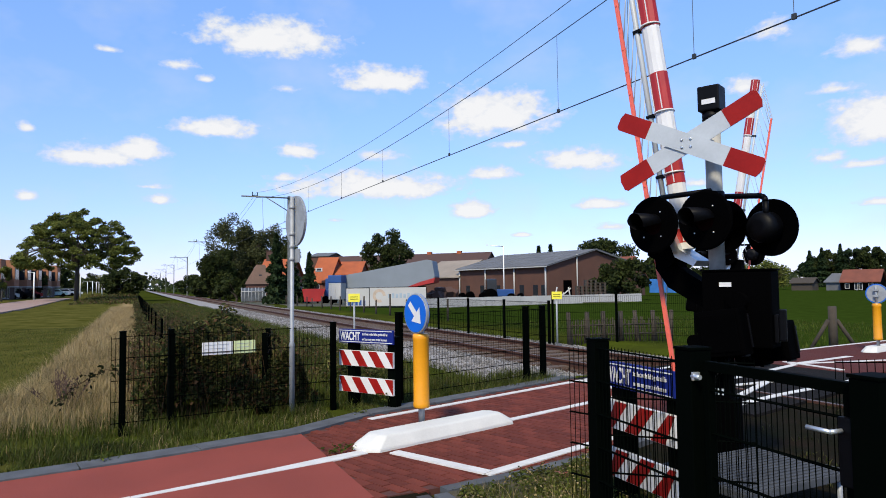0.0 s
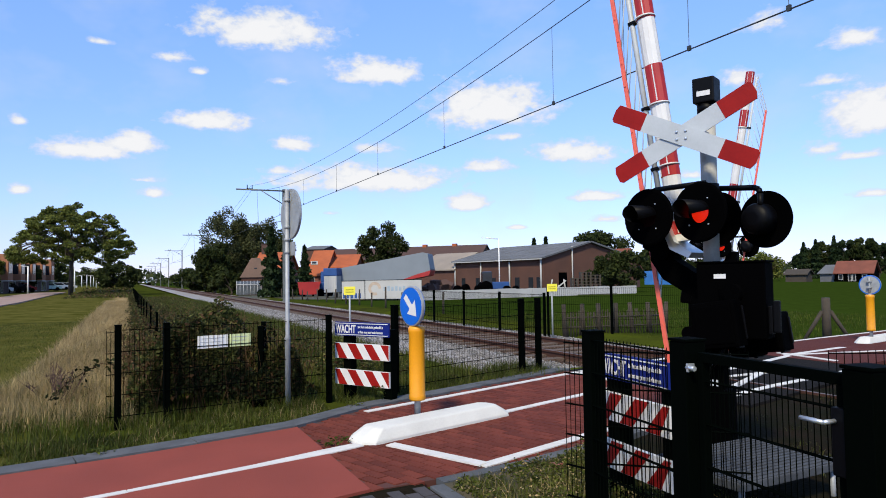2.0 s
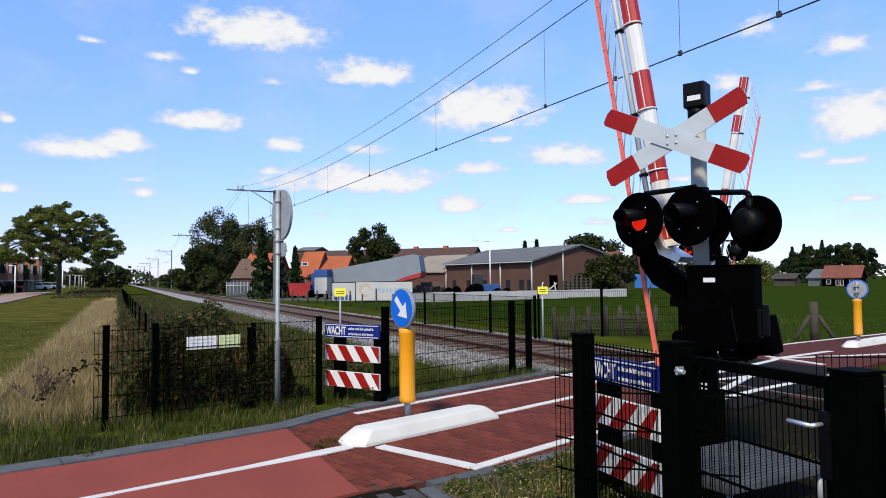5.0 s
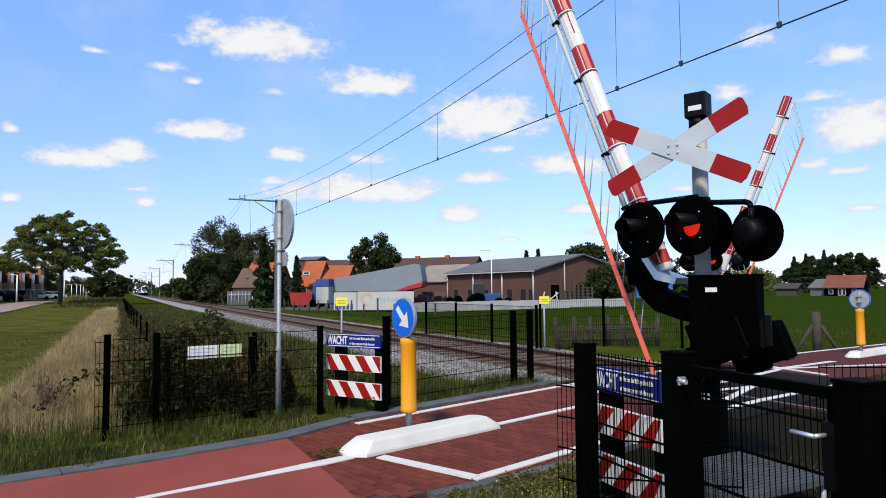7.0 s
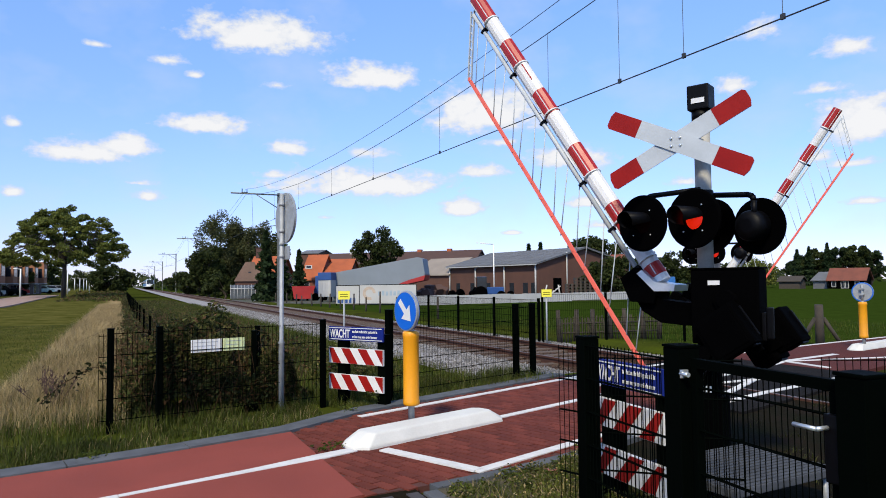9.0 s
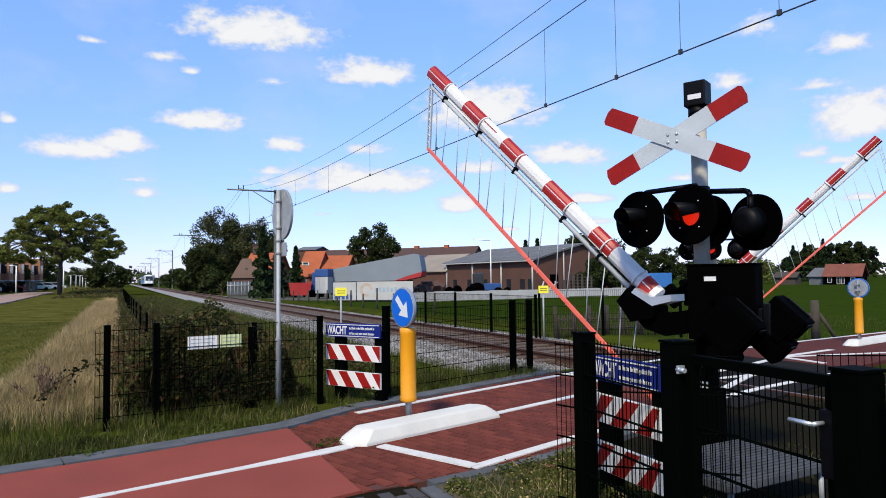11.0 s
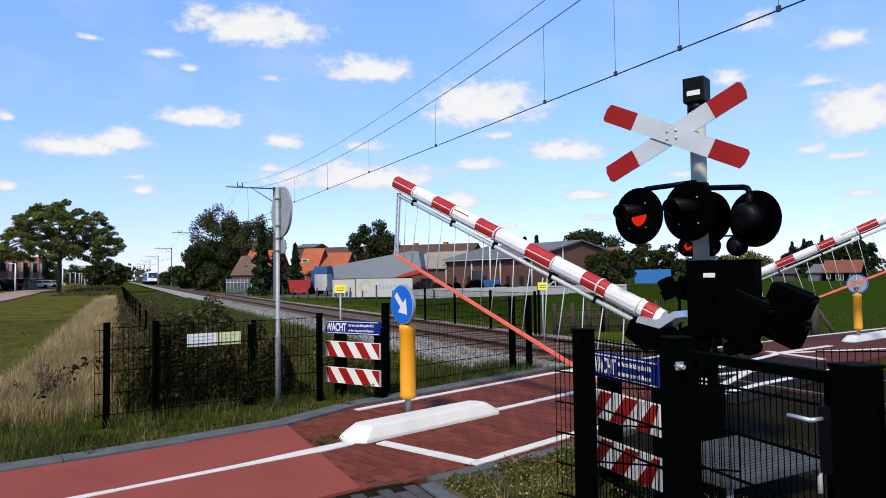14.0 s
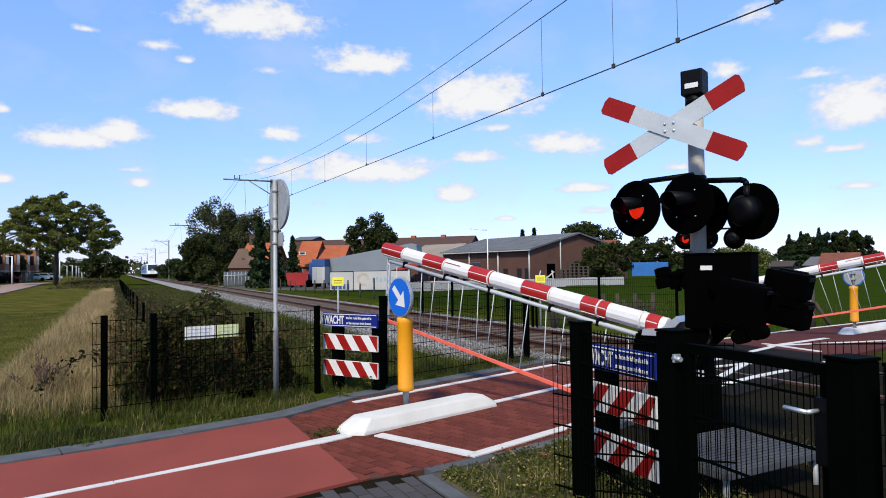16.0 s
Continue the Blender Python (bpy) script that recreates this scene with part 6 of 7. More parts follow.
def street_terrace(p, q, n):
    """A row of brick houses along the street, each with a projecting bay, windows and a door."""
    u = (q - p).normalized()
    rz = math.degrees(math.atan2(u.y, u.x))
    w = (q - p).length / n
    for k in range(n):
        root = holder("terrace_house", Matrix.Translation(p + u * w * k) @ pose(0, 0, 0.4, 0, 0, rz), "flat-roofed terraced house with a projecting orange brick bay", "house", "terraced houses by the street")
        h = 4.7 + 0.12 * (k % 2)
        bm = bmesh.new()
        add_box(bm, (0, 0, -0.6), (w - 0.03, 8, h))
        part("wall", bm, ROOF_DARK, root, "dark brick wall")
        bm = bmesh.new()
        add_box(bm, (-0.05, -0.2, h), (w - 0.02, 8, h + 0.16), 0.02)
        part("roof", bm, ROOF_GREY, root)
        bm = bmesh.new()
        add_box(bm, (0.5, -1.5, 1.6), (2.6, 0.02, h + 0.3))
        bay = part("bay", bm, TILE_BRICK, root, "orange brick bay")
        for lo, hi in (((0.8, -1.53, 2.5), (2.3, -1.49, 4.0)), ((0.47, -1.2, 2.5), (0.51, -0.5, 4.0))):
            bm = bmesh.new()
            add_box(bm, lo, hi)
            part("window", bm, GLASS_DARK, bay)
        bm = bmesh.new()
        add_box(bm, (0.48, -1.54, 1.45), (2.62, 0.02, 1.6))
        part("canopy", bm, WALL_PALE, bay, "white edge board")
        for x, z, a, b in ((0.6, 0.0, 1.6, 1.3), (3.2, 2.4, 1.3, 1.4), (3.0, 0.0, 0.7, 1.35)):
            bm = bmesh.new()
            add_box(bm, (x, -0.03, z), (x + a, 0.01, z + b))
            win = part("window", bm, GLASS_DARK, root)
            bm = bmesh.new()
            for lo, hi in (((x - 0.08, z - 0.08), (x + a + 0.08, z)), ((x - 0.08, z + b), (x + a + 0.08, z + b + 0.08)), ((x - 0.08, z), (x, z + b)), ((x + a, z), (x + a + 0.08, z + b))):
                add_box(bm, (lo[0], -0.06, lo[1]), (hi[0], 0.005, hi[1]))
            part("window_frame", bm, WALL_PALE, win, "white window frame")


def build_buildings():
    warehouse()
    B = bearing
    gable_house("low_barn", B(23.0, 84), B(26.3, 80), 9, 2.4, 4.4, WALL_BROWN, PALE_ROOF, "low brick barn with a pale sheet roof", -0.3)
    gable_house("brick_house", B(9.5, 79), B(11.9, 78), 6, 2.5, 4.6, BRICK_RED, ROOF_RED, "small brick house with an orange tiled roof", -0.2, chimney=0.02)
    # its low front wing under a hipped roof of brown tiles
    wing = holder("house_wing", Matrix.Translation(B(8.35, 75)) @ pose(0, 0, 0, 0, 0, -9.7), "low brick wing with a brown hipped roof", "house")
    bm = bmesh.new()
    add_box(bm, (0.15, 0.15, -0.3), (3.35, 3.2, 1.85))
    part("wall", bm, WALL_BROWN, wing)
    bm = bmesh.new()
    low = [bm.verts.new(v) for v in ((0, 0, 1.8), (3.5, 0, 1.8), (3.5, 3.35, 1.8), (0, 3.35, 1.8))]
    high = [bm.verts.new(v) for v in ((1.2, 1.3, 3.95), (2.1, 1.3, 3.95), (2.1, 3.3, 3.95), (1.2, 3.3, 3.95))]
    for k in range(4):
        bm.faces.new((low[k], low[(k + 1) % 4], high[(k + 1) % 4], high[k]))
    bm.faces.new(high)
    bm.faces.new(low[::-1])
    part("roof", bm, ROOF_BROWN, wing, "brown tiled hipped roof")
    for x in (0.6, 2.3):
        bm = bmesh.new()
        add_box(bm, (x, 0.1, 0.5), (x + 0.6, 0.16, 1.4))
        win = part("window", bm, GLASS_DARK, wing)
        bm = bmesh.new()
        add_box(bm, (x - 0.06, 0.07, 0.42), (x + 0.66, 0.14, 0.5))
        part("sill", bm, WALL_PALE, win)
    bm = bmesh.new()
    add_box(bm, (1.5, 0.55, 2.55), (1.8, 0.75, 2.85), 0.02)
    part("dormer", bm, GLASS_DARK, wing, "small dark dormer window")
    gable_house("tiled_house", B(13.75, 104), B(15.2, 103), 8, 2.2, 5.9, BRICK_RED, ROOF_RED, "house with a bright orange tiled roof and skylight", -0.2, ((0.6, 0.8, 0.7, 0.9, GLASS_DARK),), group="houses with orange roofs")
    sky_root = holder("roof_skylight", Matrix.Translation(B(14.4, 101.6, 3.9)) @ pose(0, 0, 0, 40, 0, -14.4), "small white framed skylight in the tiled roof", "skylight")
    bm = bmesh.new()
    add_box(bm, (-0.5, -0.4, 0), (0.5, 0.4, 0.12), 0.02)
    part("frame", bm, WALL_PALE, sky_root)
    bm = bmesh.new()
    add_box(bm, (-0.34, -0.25, 0.121), (0.34, 0.25, 0.135))
    part("pane", bm, GLASS_DARK, sky_root)
    gable_house("tiled_house", B(15.3, 105), B(17.8, 104), 8, 3.3, 5.25, BRICK_RED, ROOF_RED, "house with a bright orange tiled roof", -0.2, ((1.0, 0.8, 1.1, 1.0, GLASS_DARK), (2.8, 0.8, 0.9, 1.0, GLASS_DARK)), group="houses with orange roofs")
    row = gable_house("terrace_row", B(15.3, 142), B(28.5, 128), 9, 5.4, 7.75, WALL_BROWN, ROOF_DARK, "long row of houses with dark brown roofs", -0.2)
    bm = bmesh.new()
    add_box(bm, (5.0, 4.0, 7.5), (7.6, 5.5, 8.45), 0.03)
    part("roof_box", bm, WALL_PALE, row, "white plant box on the roof")
    for x in (12.5, 20.5, 27.0):
        bm = bmesh.new()
        add_box(bm, (x, 4.1, 7.3), (x + 0.9, 4.9, 8.3), 0.02)
        part("chimney", bm, ROOF_RED, row, "orange brick chimney")
    gable_house("slate_house", B(13.7, 170), B(15.2, 168), 9, 9.0, 9.9, WALL_BROWN, ROOF_GREY, "house with a dark slate roof", -0.2, group="slate roofed houses")
    gable_house("slate_house", B(25.0, 150), B(28.0, 148), 9, 6.6, 8.6, WALL_BROWN, ROOF_GREY, "house with a dark slate roof", -0.2, group="slate roofed houses")
    gable_house("green_shed", B(10.3, 74), B(12.5, 73.5), 2.2, 1.1, 1.4, SHED_GREEN, ROOF_GREY, "low green boarded garden shed", -0.3)
    gable_house("red_barn", B(37.6, 86), B(40.1, 84), 6, 2.2, 4.6, WALL_BROWN, ROOF_WORN, "barn with a weathered red tiled roof", -0.2)
    gable_house("small_house", B(55.9, 122), B(58.2, 121), 5, 1.25, 2.95, MATT_BLACK, ROOF_WORN, "small black boarded house with a red roof", -0.4, ((0.5, 0.2, 0.5, 0.7, GLASS_DARK), (1.8, 0.0, 0.35, 1.0, GLASS_DARK), (2.4, 0.0, 0.35, 1.0, GLASS_DARK), (3.7, 0.2, 0.5, 0.7, GLASS_DARK)))
    gable_house("grey_shed", B(54.9, 124), B(55.8, 123), 5, 1.2, 2.4, ROOF_GREY, ROOF_GREY, "grey boarded shed beside the small house", -0.4)
    gable_house("garden_shed", B(52.6, 126), B(54.0, 125), 3, 1.1, 1.8, WOOD, WOOD, "low wooden garden shed", -0.4)
    # street side
    street_terrace(B(-9.6, 100), B(-5.3, 134), 6)
    # low wall before the warehouse
    p, q = B(22.0, 47), B(41.5, 60)
    bm = bmesh.new()
    n = 14
    for k in range(n):
        a, b = p.lerp(q, k / n), p.lerp(q, (k + 0.985) / n)
        d = (b - a).normalized()
        w = Vector((-d.y, d.x, 0)) * 0.1
        add_prism(bm, [(v.x, v.y) for v in (a - w, b - w, b + w, a + w)], -0.4, 0.5 + 0.02 * (k % 3))
    tagged(mesh_object("boundary_wall", bm, WALL_PALE), "low pale concrete panel wall at the field's edge", "wall", kind="structure")
    # street path by the lawn
    bm = bmesh.new()
    rows = []
    for k in range(43):
        y = 20 + 2 * k
        a, b = np.interp(y, [20, 60, 104], [-12.5, -12, -11]), np.interp(y, [20, 26, 60, 104], [-12, -8.6, -7.4, -7.6])
        rows.append([bm.verts.new((x, y, z + rise(x, y))) for x, z in ((a, -0.1), (a, 0.03), (b, 0.03), (b, -0.1))])
    for e, f in zip(rows, rows[1:]):
        for i in range(3):
            bm.faces.new((e[i], e[i + 1], f[i + 1], f[i]))
    tagged(mesh_object("road_street", bm, KERB_PATH), "brown paved street beside the lawn", "street", kind="structure")


KERB_PATH = material("brown_paving", (0.3, 0.2, 0.16), 0.9, vary=0.2, scale=0.8, fine=20, bump=0.2)
build_buildings()


def build_yard():
    B = bearing
    bm = bmesh.new()
    add_prism(bm, [(v.x, v.y) for v in (B(7.6, 64), B(13, 55), B(22, 49), B(33, 54), B(40, 57), B(40, 70), B(24, 86), B(9, 88))], -0.4, -0.09)
    tagged(mesh_object("ground_yard", bm, YARD), "weedy dark gravel and earth of the farm yard", "yard", kind="structure")
    # tipped trailer
    p, q = B(16.3, 58, 0), B(24.2, 56, 0)
    rz = math.degrees(math.atan2(q.y - p.y, q.x - p.x))
    L = (q - p).length
    root = holder("tipping_trailer", Matrix.Translation(p) @ pose(0, 0, 0, 0, 0, rz), "tipping trailer with a raised grey covered body", "trailer")
    bm = bmesh.new()
    body = [(0.2, 0.15), (L - 0.1, 1.75), (L + 0.05, 2.2), (L - 0.15, 3.5), (L - 0.6, 3.62), (0.0, 2.35)]
    add_prism(bm, body, -2.4, 0, pose(0, 0, 0, 90, 0, 0))
    part("body", bm, TARP, root, "grey ribbed covered body")
    bm = bmesh.new()
    add_prism(bm, [(L * 0.62, 1.12), (L - 0.05, 1.72), (L + 0.1, 2.15), (L - 1.2, 1.8)], -2.42, 0.02, pose(0, 0, -0.06, 90, 0, 0))
    part("chassis", bm, RED_STEEL, root, "red chassis beam")
    for k in range(2):
        bm = bmesh.new()
        add_lathe(bm, [(0.3, -0.15), (0.48, -0.13), (0.48, 0.13), (0.3, 0.15)], 18, pose(L * 0.86 - k * 1.2, 0.1, 0.3, 90, 0, 0))
        part("wheel", bm, MATT_BLACK, root)
    box = holder("tarped_container", Matrix.Translation(B(15.2, 57, 0)) @ pose(0, 0, 0, 0, 0, rz), "white container with a blue tarpaulin top", "container")
    bm = bmesh.new()
    add_box(bm, (0, 0, 0.35), (1.1, 2.4, 1.75), 0.03)
    for k in range(5):
        add_box(bm, (0.08 + 0.22 * k, -0.03, 0.4), (0.16 + 0.22 * k, 0.0, 1.7))
    part("body", bm, WALL_PALE, box)
    bm = bmesh.new()
    add_box(bm, (-0.04, -0.05, 1.755), (1.14, 2.45, 2.4), 0.06)
    part("tarpaulin", bm, BLUE_STEEL, box, "blue tarpaulin cover")
    bm = bmesh.new()
    for x in (0.15, 0.95):
        add_box(bm, (x - 0.08, 0.2, -0.25), (x + 0.08, 0.5, 0.35))
    part("foot", bm, MATT_BLACK, box)
    skip = holder("red_skip", Matrix.Translation(B(13.0, 62, 0)) @ pose(0, 0, 0, 0, 0, -14), "red steel skip in the yard", "skip")
    bm = bmesh.new()
    add_prism(bm, [(0.2, 0.1), (1.7, 0.1), (2.1, 1.25), (0, 1.25)], -1.6, 0, pose(0, 0, 0, 90, 0, 0))
    part("body", bm, RED_STEEL, skip)
    bm = bmesh.new()
    for x in (0.5, 1.3):
        add_box(bm, (x, 0.3, -0.25), (x + 0.2, 1.3, 0.1))
    part("foot", bm, MATT_BLACK, skip)
    # tractor-like loader behind
    ld = holder("blue_loader", Matrix.Translation(B(14.85, 63, 0)) @ pose(0, 0, 0, 0, 0, -14), "dark blue loader parked in the yard", "loader")
    bm = bmesh.new()
    add_box(bm, (0, 0, 0.4), (0.9, 1.4, 1.2), 0.08)
    add_box(bm, (0.1, 0.1, 1.2), (0.6, 1.2, 2.2), 0.1)
    add_rod(bm, (0.7, 0.3, 1.1), (0.7, 0.3, 2.1), 0.05)
    part("body", bm, BLUE_STEEL, ld)
    for x in (0.1, 0.85):
        bm = bmesh.new()
        add_lathe(bm, [(0.2, -0.15), (0.38, -0.13), (0.38, 0.13), (0.2, 0.15)], 18, pose(x, -0.1, 0.2, 90, 0, 0))
        part("wheel", bm, MATT_BLACK, ld)
    # banner
    p, q = B(16.7, 50, 0), B(23.5, 48, 0)
    rz = math.degrees(math.atan2(q.y - p.y, q.x - p.x))
    L = (q - p).length
    sign = holder("banner_fence", Matrix.Translation(p) @ pose(0, 0, 0, 0, 0, rz), "white banner with a brown ring on a frame", "banner")
    bm = bmesh.new()
    add_box(bm, (0, -0.02, -0.02), (L * 0.29, 0.02, 1.28))
    add_box(bm, (L * 0.3, -0.02, -0.02), (L, 0.02, 1.32))
    part("sheet", bm, WALL_PALE, sign)
    bm = bmesh.new()
    add_rod(bm, (0, 0.03, 1.3), (L, 0.03, 1.36), 0.03)
    for x in (0, L * 0.295, L * 0.7, L):
        add_rod(bm, (x, 0.03, -0.3), (x, 0.03, 1.33), 0.03)
    part("frame", bm, MATT_BLACK, sign)
    bm = bmesh.new()
    rings = [[bm.verts.new((L * 0.42 + r * math.cos(2 * math.pi * i / 28), -0.024, 0.72 + r * math.sin(2 * math.pi * i / 28))) for i in range(28)] for r in (0.28, 0.5)]
    for i in range(23):
        bm.faces.new((rings[0][i], rings[0][i + 1], rings[1][i + 1], rings[1][i]))
    part("printed_ring", bm, material("faded_brown_print", (0.45, 0.36, 0.28), 0.7, vary=0.2), sign)
    bm = bmesh.new()
    for k in range(9):
        add_box(bm, (L * 0.53 + k * L * 0.048, -0.0245, 0.55), (L * 0.53 + k * L * 0.048 + L * 0.032, -0.0225, 0.85 + 0.06 * (k % 2)))
    part("print_bar", bm, material("faded_blue_print", (0.3, 0.38, 0.45), 0.7, vary=0.2), sign)
    bm = bmesh.new()
    for k in range(5):
        add_box(bm, (0.1 + 0.3 * k, -0.0245, 0.02), (0.3 + 0.3 * k, -0.0225, 0.4))
    part("print_block", bm, BLUE_STEEL, sign)
    # blue container in the distance
    c = holder("blue_container", Matrix.Translation(B(42.2, 110, 0)) @ pose(0, 0, 0, 0, 0, -43.5), "blue steel container beside the warehouse", "container")
    bm = bmesh.new()
    add_box(bm, (0, 0, -0.3), (5.5, 2.4, 2.0), 0.03)
    part("body", bm, CONTAINER_BLUE, c)
    for k in range(12):
        bm = bmesh.new()
        add_box(bm, (0.2 + 0.45 * k, -0.05, -0.15), (0.4 + 0.45 * k, 0.03, 1.95))
        part("rib", bm, CONTAINER_BLUE, c)
    # glazed lean-to by the brick house
    gl = holder("glass_house", Matrix.Translation(B(8.1, 72, 0.0)) @ pose(0, 0, 0, 0, 0, -9) @ Matrix.Diagonal((0.72, 0.72, 0.8, 1)), "small white framed glass house", "greenhouse")
    bm = bmesh.new()
    add_prism(bm, [(0, 0), (1.9, 0), (1.9, 1.3), (0.95, 1.75), (0, 1.3)], 0, 3.4, Matrix(((0, 0, 1, 0), (1, 0, 0, 0), (0, 1, 0, 0), (0, 0, 0, 1))))
    part("pane", bm, material("pale_pane_glass", (0.09, 0.1, 0.105), 0.25, vary=0.3, scale=1.5, bump=0), gl)
    for k in range(8):
        bm = bmesh.new()
        x = 3.4 * k / 7
        add_rod(bm, (x, -0.02, 0), (x, -0.02, 1.3), 0.035, seg=6)
        add_rod(bm, (x, -0.02, 1.3), (x, 0.95, 1.78), 0.035, seg=6)
        part("bar", bm, WALL_PALE, gl)
    bm = bmesh.new()
    add_rod(bm, (0, -0.03, 1.3), (3.4, -0.03, 1.3), 0.05, seg=6)
    part("gutter", bm, WALL_PALE, gl)
    # farm clutter before the warehouse
    r2 = random.Random(12)
    pile = holder("scrap_pile", Matrix.Translation(B(24.6, 60, -0.2)), "brown pile of scrap and earth in the yard", "scrap pile")
    for k in range(26):
        bm = bmesh.new()
        s = r2.uniform(0.25, 0.6)
        add_box(bm, (-s, -s * 0.7, -s * 0.6), (s, s * 0.7, s * 0.6), 0.06, pose(r2.gauss(0, 0.55), r2.gauss(0, 0.4), r2.uniform(0.1, 1.0), r2.uniform(0, 90), r2.uniform(0, 90), r2.uniform(0, 90)))
        part("lump", bm, ROOF_DARK, pile)
    for az, d, rad in ((26.6, 60, 0.45), (27.3, 61, 0.5), (28.4, 60, 0.45), (31.6, 60, 0.4)):
        bm = bmesh.new()
        add_lathe(bm, [(rad * 0.5, -0.15), (rad * 0.95, -0.16), (rad, -0.1), (rad, 0.1), (rad * 0.95, 0.16), (rad * 0.5, 0.15)], 20, pose(0, 0, rad, 80, 0, 20))
        ob = mesh_object("loose_tyre", bm, MATT_BLACK)
        ob.matrix_basis = Matrix.Translation(B(az, d, -0.15))
        tagged(ob, "large black tyre leaning in the yard", "tyre", "loose tyres in the yard")
    tr = holder("farm_tractor", Matrix.Translation(B(29.6, 61, -0.15)) @ pose(0, 0, 0, 0, 0, -20), "dark blue farm tractor parked before the warehouse", "tractor")
    bm = bmesh.new()
    add_box(bm, (-0.4, -0.4, 0.5), (1.5, 0.4, 1.15), 0.08)
    part("bonnet", bm, BLUE_STEEL, tr)
    bm = bmesh.new()
    add_box(bm, (-1.0, -0.55, 0.7), (-0.1, 0.55, 2.1), 0.1)
    part("cab", bm, GLASS_DARK, tr, "dark glazed cab")
    for x, rad in ((-0.7, 0.62), (1.2, 0.4)):
        for y in (-0.65, 0.65):
            bm = bmesh.new()
            add_lathe(bm, [(rad * 0.4, -0.16), (rad, -0.14), (rad, 0.14), (rad * 0.4, 0.16)], 20, pose(x, y, rad, 90, 0, 0))
            part("wheel", bm, MATT_BLACK, tr)
    im = holder("steel_frame", Matrix.Translation(B(34.4, 59, -0.15)) @ pose(0, 0, 0, 0, 0, -25), "pale steel implement frame in the yard", "implement")
    bm = bmesh.new()
    for a, b in (((0, 0, 0), (0.3, 0, 1.3)), ((0.3, 0, 0.2), (1.5, 0, 1.2)), ((1.5, 0, 0), (1.3, 0, 1.3)), ((0, 0, 0.1), (1.5, 0, 0.1)), ((0.5, 0, 0.1), (0.9, 0, 0.8))):
        add_rod(bm, a, b, 0.06, seg=7)
    part("frame", bm, WALL_PALE, im)
    # pallets
    for k in range(3):
        st = holder("pallet_stack", Matrix.Translation(B(36.3 + 0.75 * k, 58, 0)) @ pose(0, 0, 0, 0, 0, -30), "stack of weathered wooden pallets", "pallets", "pallet stacks")
        for i in range((6, 8, 7)[k]):
            bm = bmesh.new()
            z = -0.3 + 0.26 * i
            add_box(bm, (0, 0, z + 0.17), (0.95, 1.2, z + 0.24))
            for x in (0, 0.4, 0.8):
                add_box(bm, (x, 0, z), (x + 0.14, 1.2, z + 0.17))
            part("pallet", bm, WOOD, st)
    # street lamps
    def lamp(az, d, h, arm, z0=-0.2, thick=0.1):
        root = holder("street_lamp", Matrix.Translation(B(az, d, z0)), "slim white street lamp with a short arm", "street lamp", "street lamps")
        bm = bmesh.new()
        add_rod(bm, (0, 0, 0), (0, 0, h), thick, thick * 0.8, seg=8)
        part("pole", bm, PLATE_WHITE, root)
        bm = bmesh.new()
        add_rod(bm, (0, 0, h - 0.03), (arm, 0, h + 0.05), 0.04, seg=6)
        add_box(bm, (arm - 0.35, -0.1, h + 0.02), (arm + 0.3 * (1 if arm > 0 else -1), 0.1, h + 0.14), 0.02)
        part("lamp_head", bm, PLATE_WHITE, root)
    for az, d, h, z0 in ((-6.62, 101, 3.6, 0.15), (-3.64, 119, 3.6, 0.2), (-2.18, 134, 3.6, 0.2), (-1.88, 166, 3.6, 0.2), (-2.82, 219, 3.6, 0.2), (-3.16, 232, 3.6, 0.2), (-2.56, 243, 3.6, 0.2), (-2.38, 243, 3.6, 0.2), (-1.35, 252, 3.6, 0.2), (-5.9, 161, 3.6, 0.2)):
        lamp(az, d, h, -0.8, z0)
    lamp(30.2, 62, 5.2, -1.4, -0.2, 0.06)
    # parked cars
    def car(az, d, colour, rz):
        root = holder("parked_car", Matrix.Translation(B(az, d, 0.2)) @ pose(0, 0, 0, 0, 0, rz), "parked %s hatchback car beside the street" % colour[0], "car", "parked cars")
        bm = bmesh.new()
        add_prism(bm, [(-2.0, 0.3), (2.0, 0.3), (2.05, 0.75), (1.2, 0.9), (0.6, 1.4), (-1.2, 1.45), (-1.9, 0.95), (-2.05, 0.6)], -0.8, 0.8, pose(0, 0, 0, 90, 0, 0))
        part("body", bm, colour[1], root)
        bm = bmesh.new()
        add_prism(bm, [(1.0, 0.93), (0.52, 1.33), (-1.1, 1.37), (-1.55, 0.97)], -0.81, 0.81, pose(0, 0, 0, 90, 0, 0))
        part("window", bm, GLASS_DARK, root)
        for x in (-1.25, 1.3):
            for y in (-0.72, 0.72):
                bm = bmesh.new()
                add_lathe(bm, [(0.18, -0.1), (0.32, -0.1), (0.32, 0.1), (0.18, 0.1)], 16, pose(x, y, 0.32, 90, 0, 0))
                part("wheel", bm, MATT_BLACK, root)
    pal = (("light blue", material("light_blue_car", (0.25, 0.42, 0.5), 0.3, 0.3, bump=0)), ("silver", ALU), ("dark", BLACK), ("red", RED_STEEL), ("white", WHITE))
    for az, d, k, rz in ((-5.35, 138, 0, 20), (-4.75, 150, 1, 25), (-4.25, 156, 4, 25), (-8.6, 112, 4, 30), (-7.9, 114, 2, 25), (-7.05, 120, 3, 40), (-7.45, 117, 2, 40)):
        car(az, d, pal[k], rz)
    # old wooden fence across the field's corner
    fence = holder("wooden_fence", Matrix.Identity(4), "weathered wooden post and picket fence in the field", "fence")
    a, b = Vector((10.4, 14.5, -0.16)), Vector((13.3, 13.9, -0.16))
    r = random.Random(9)
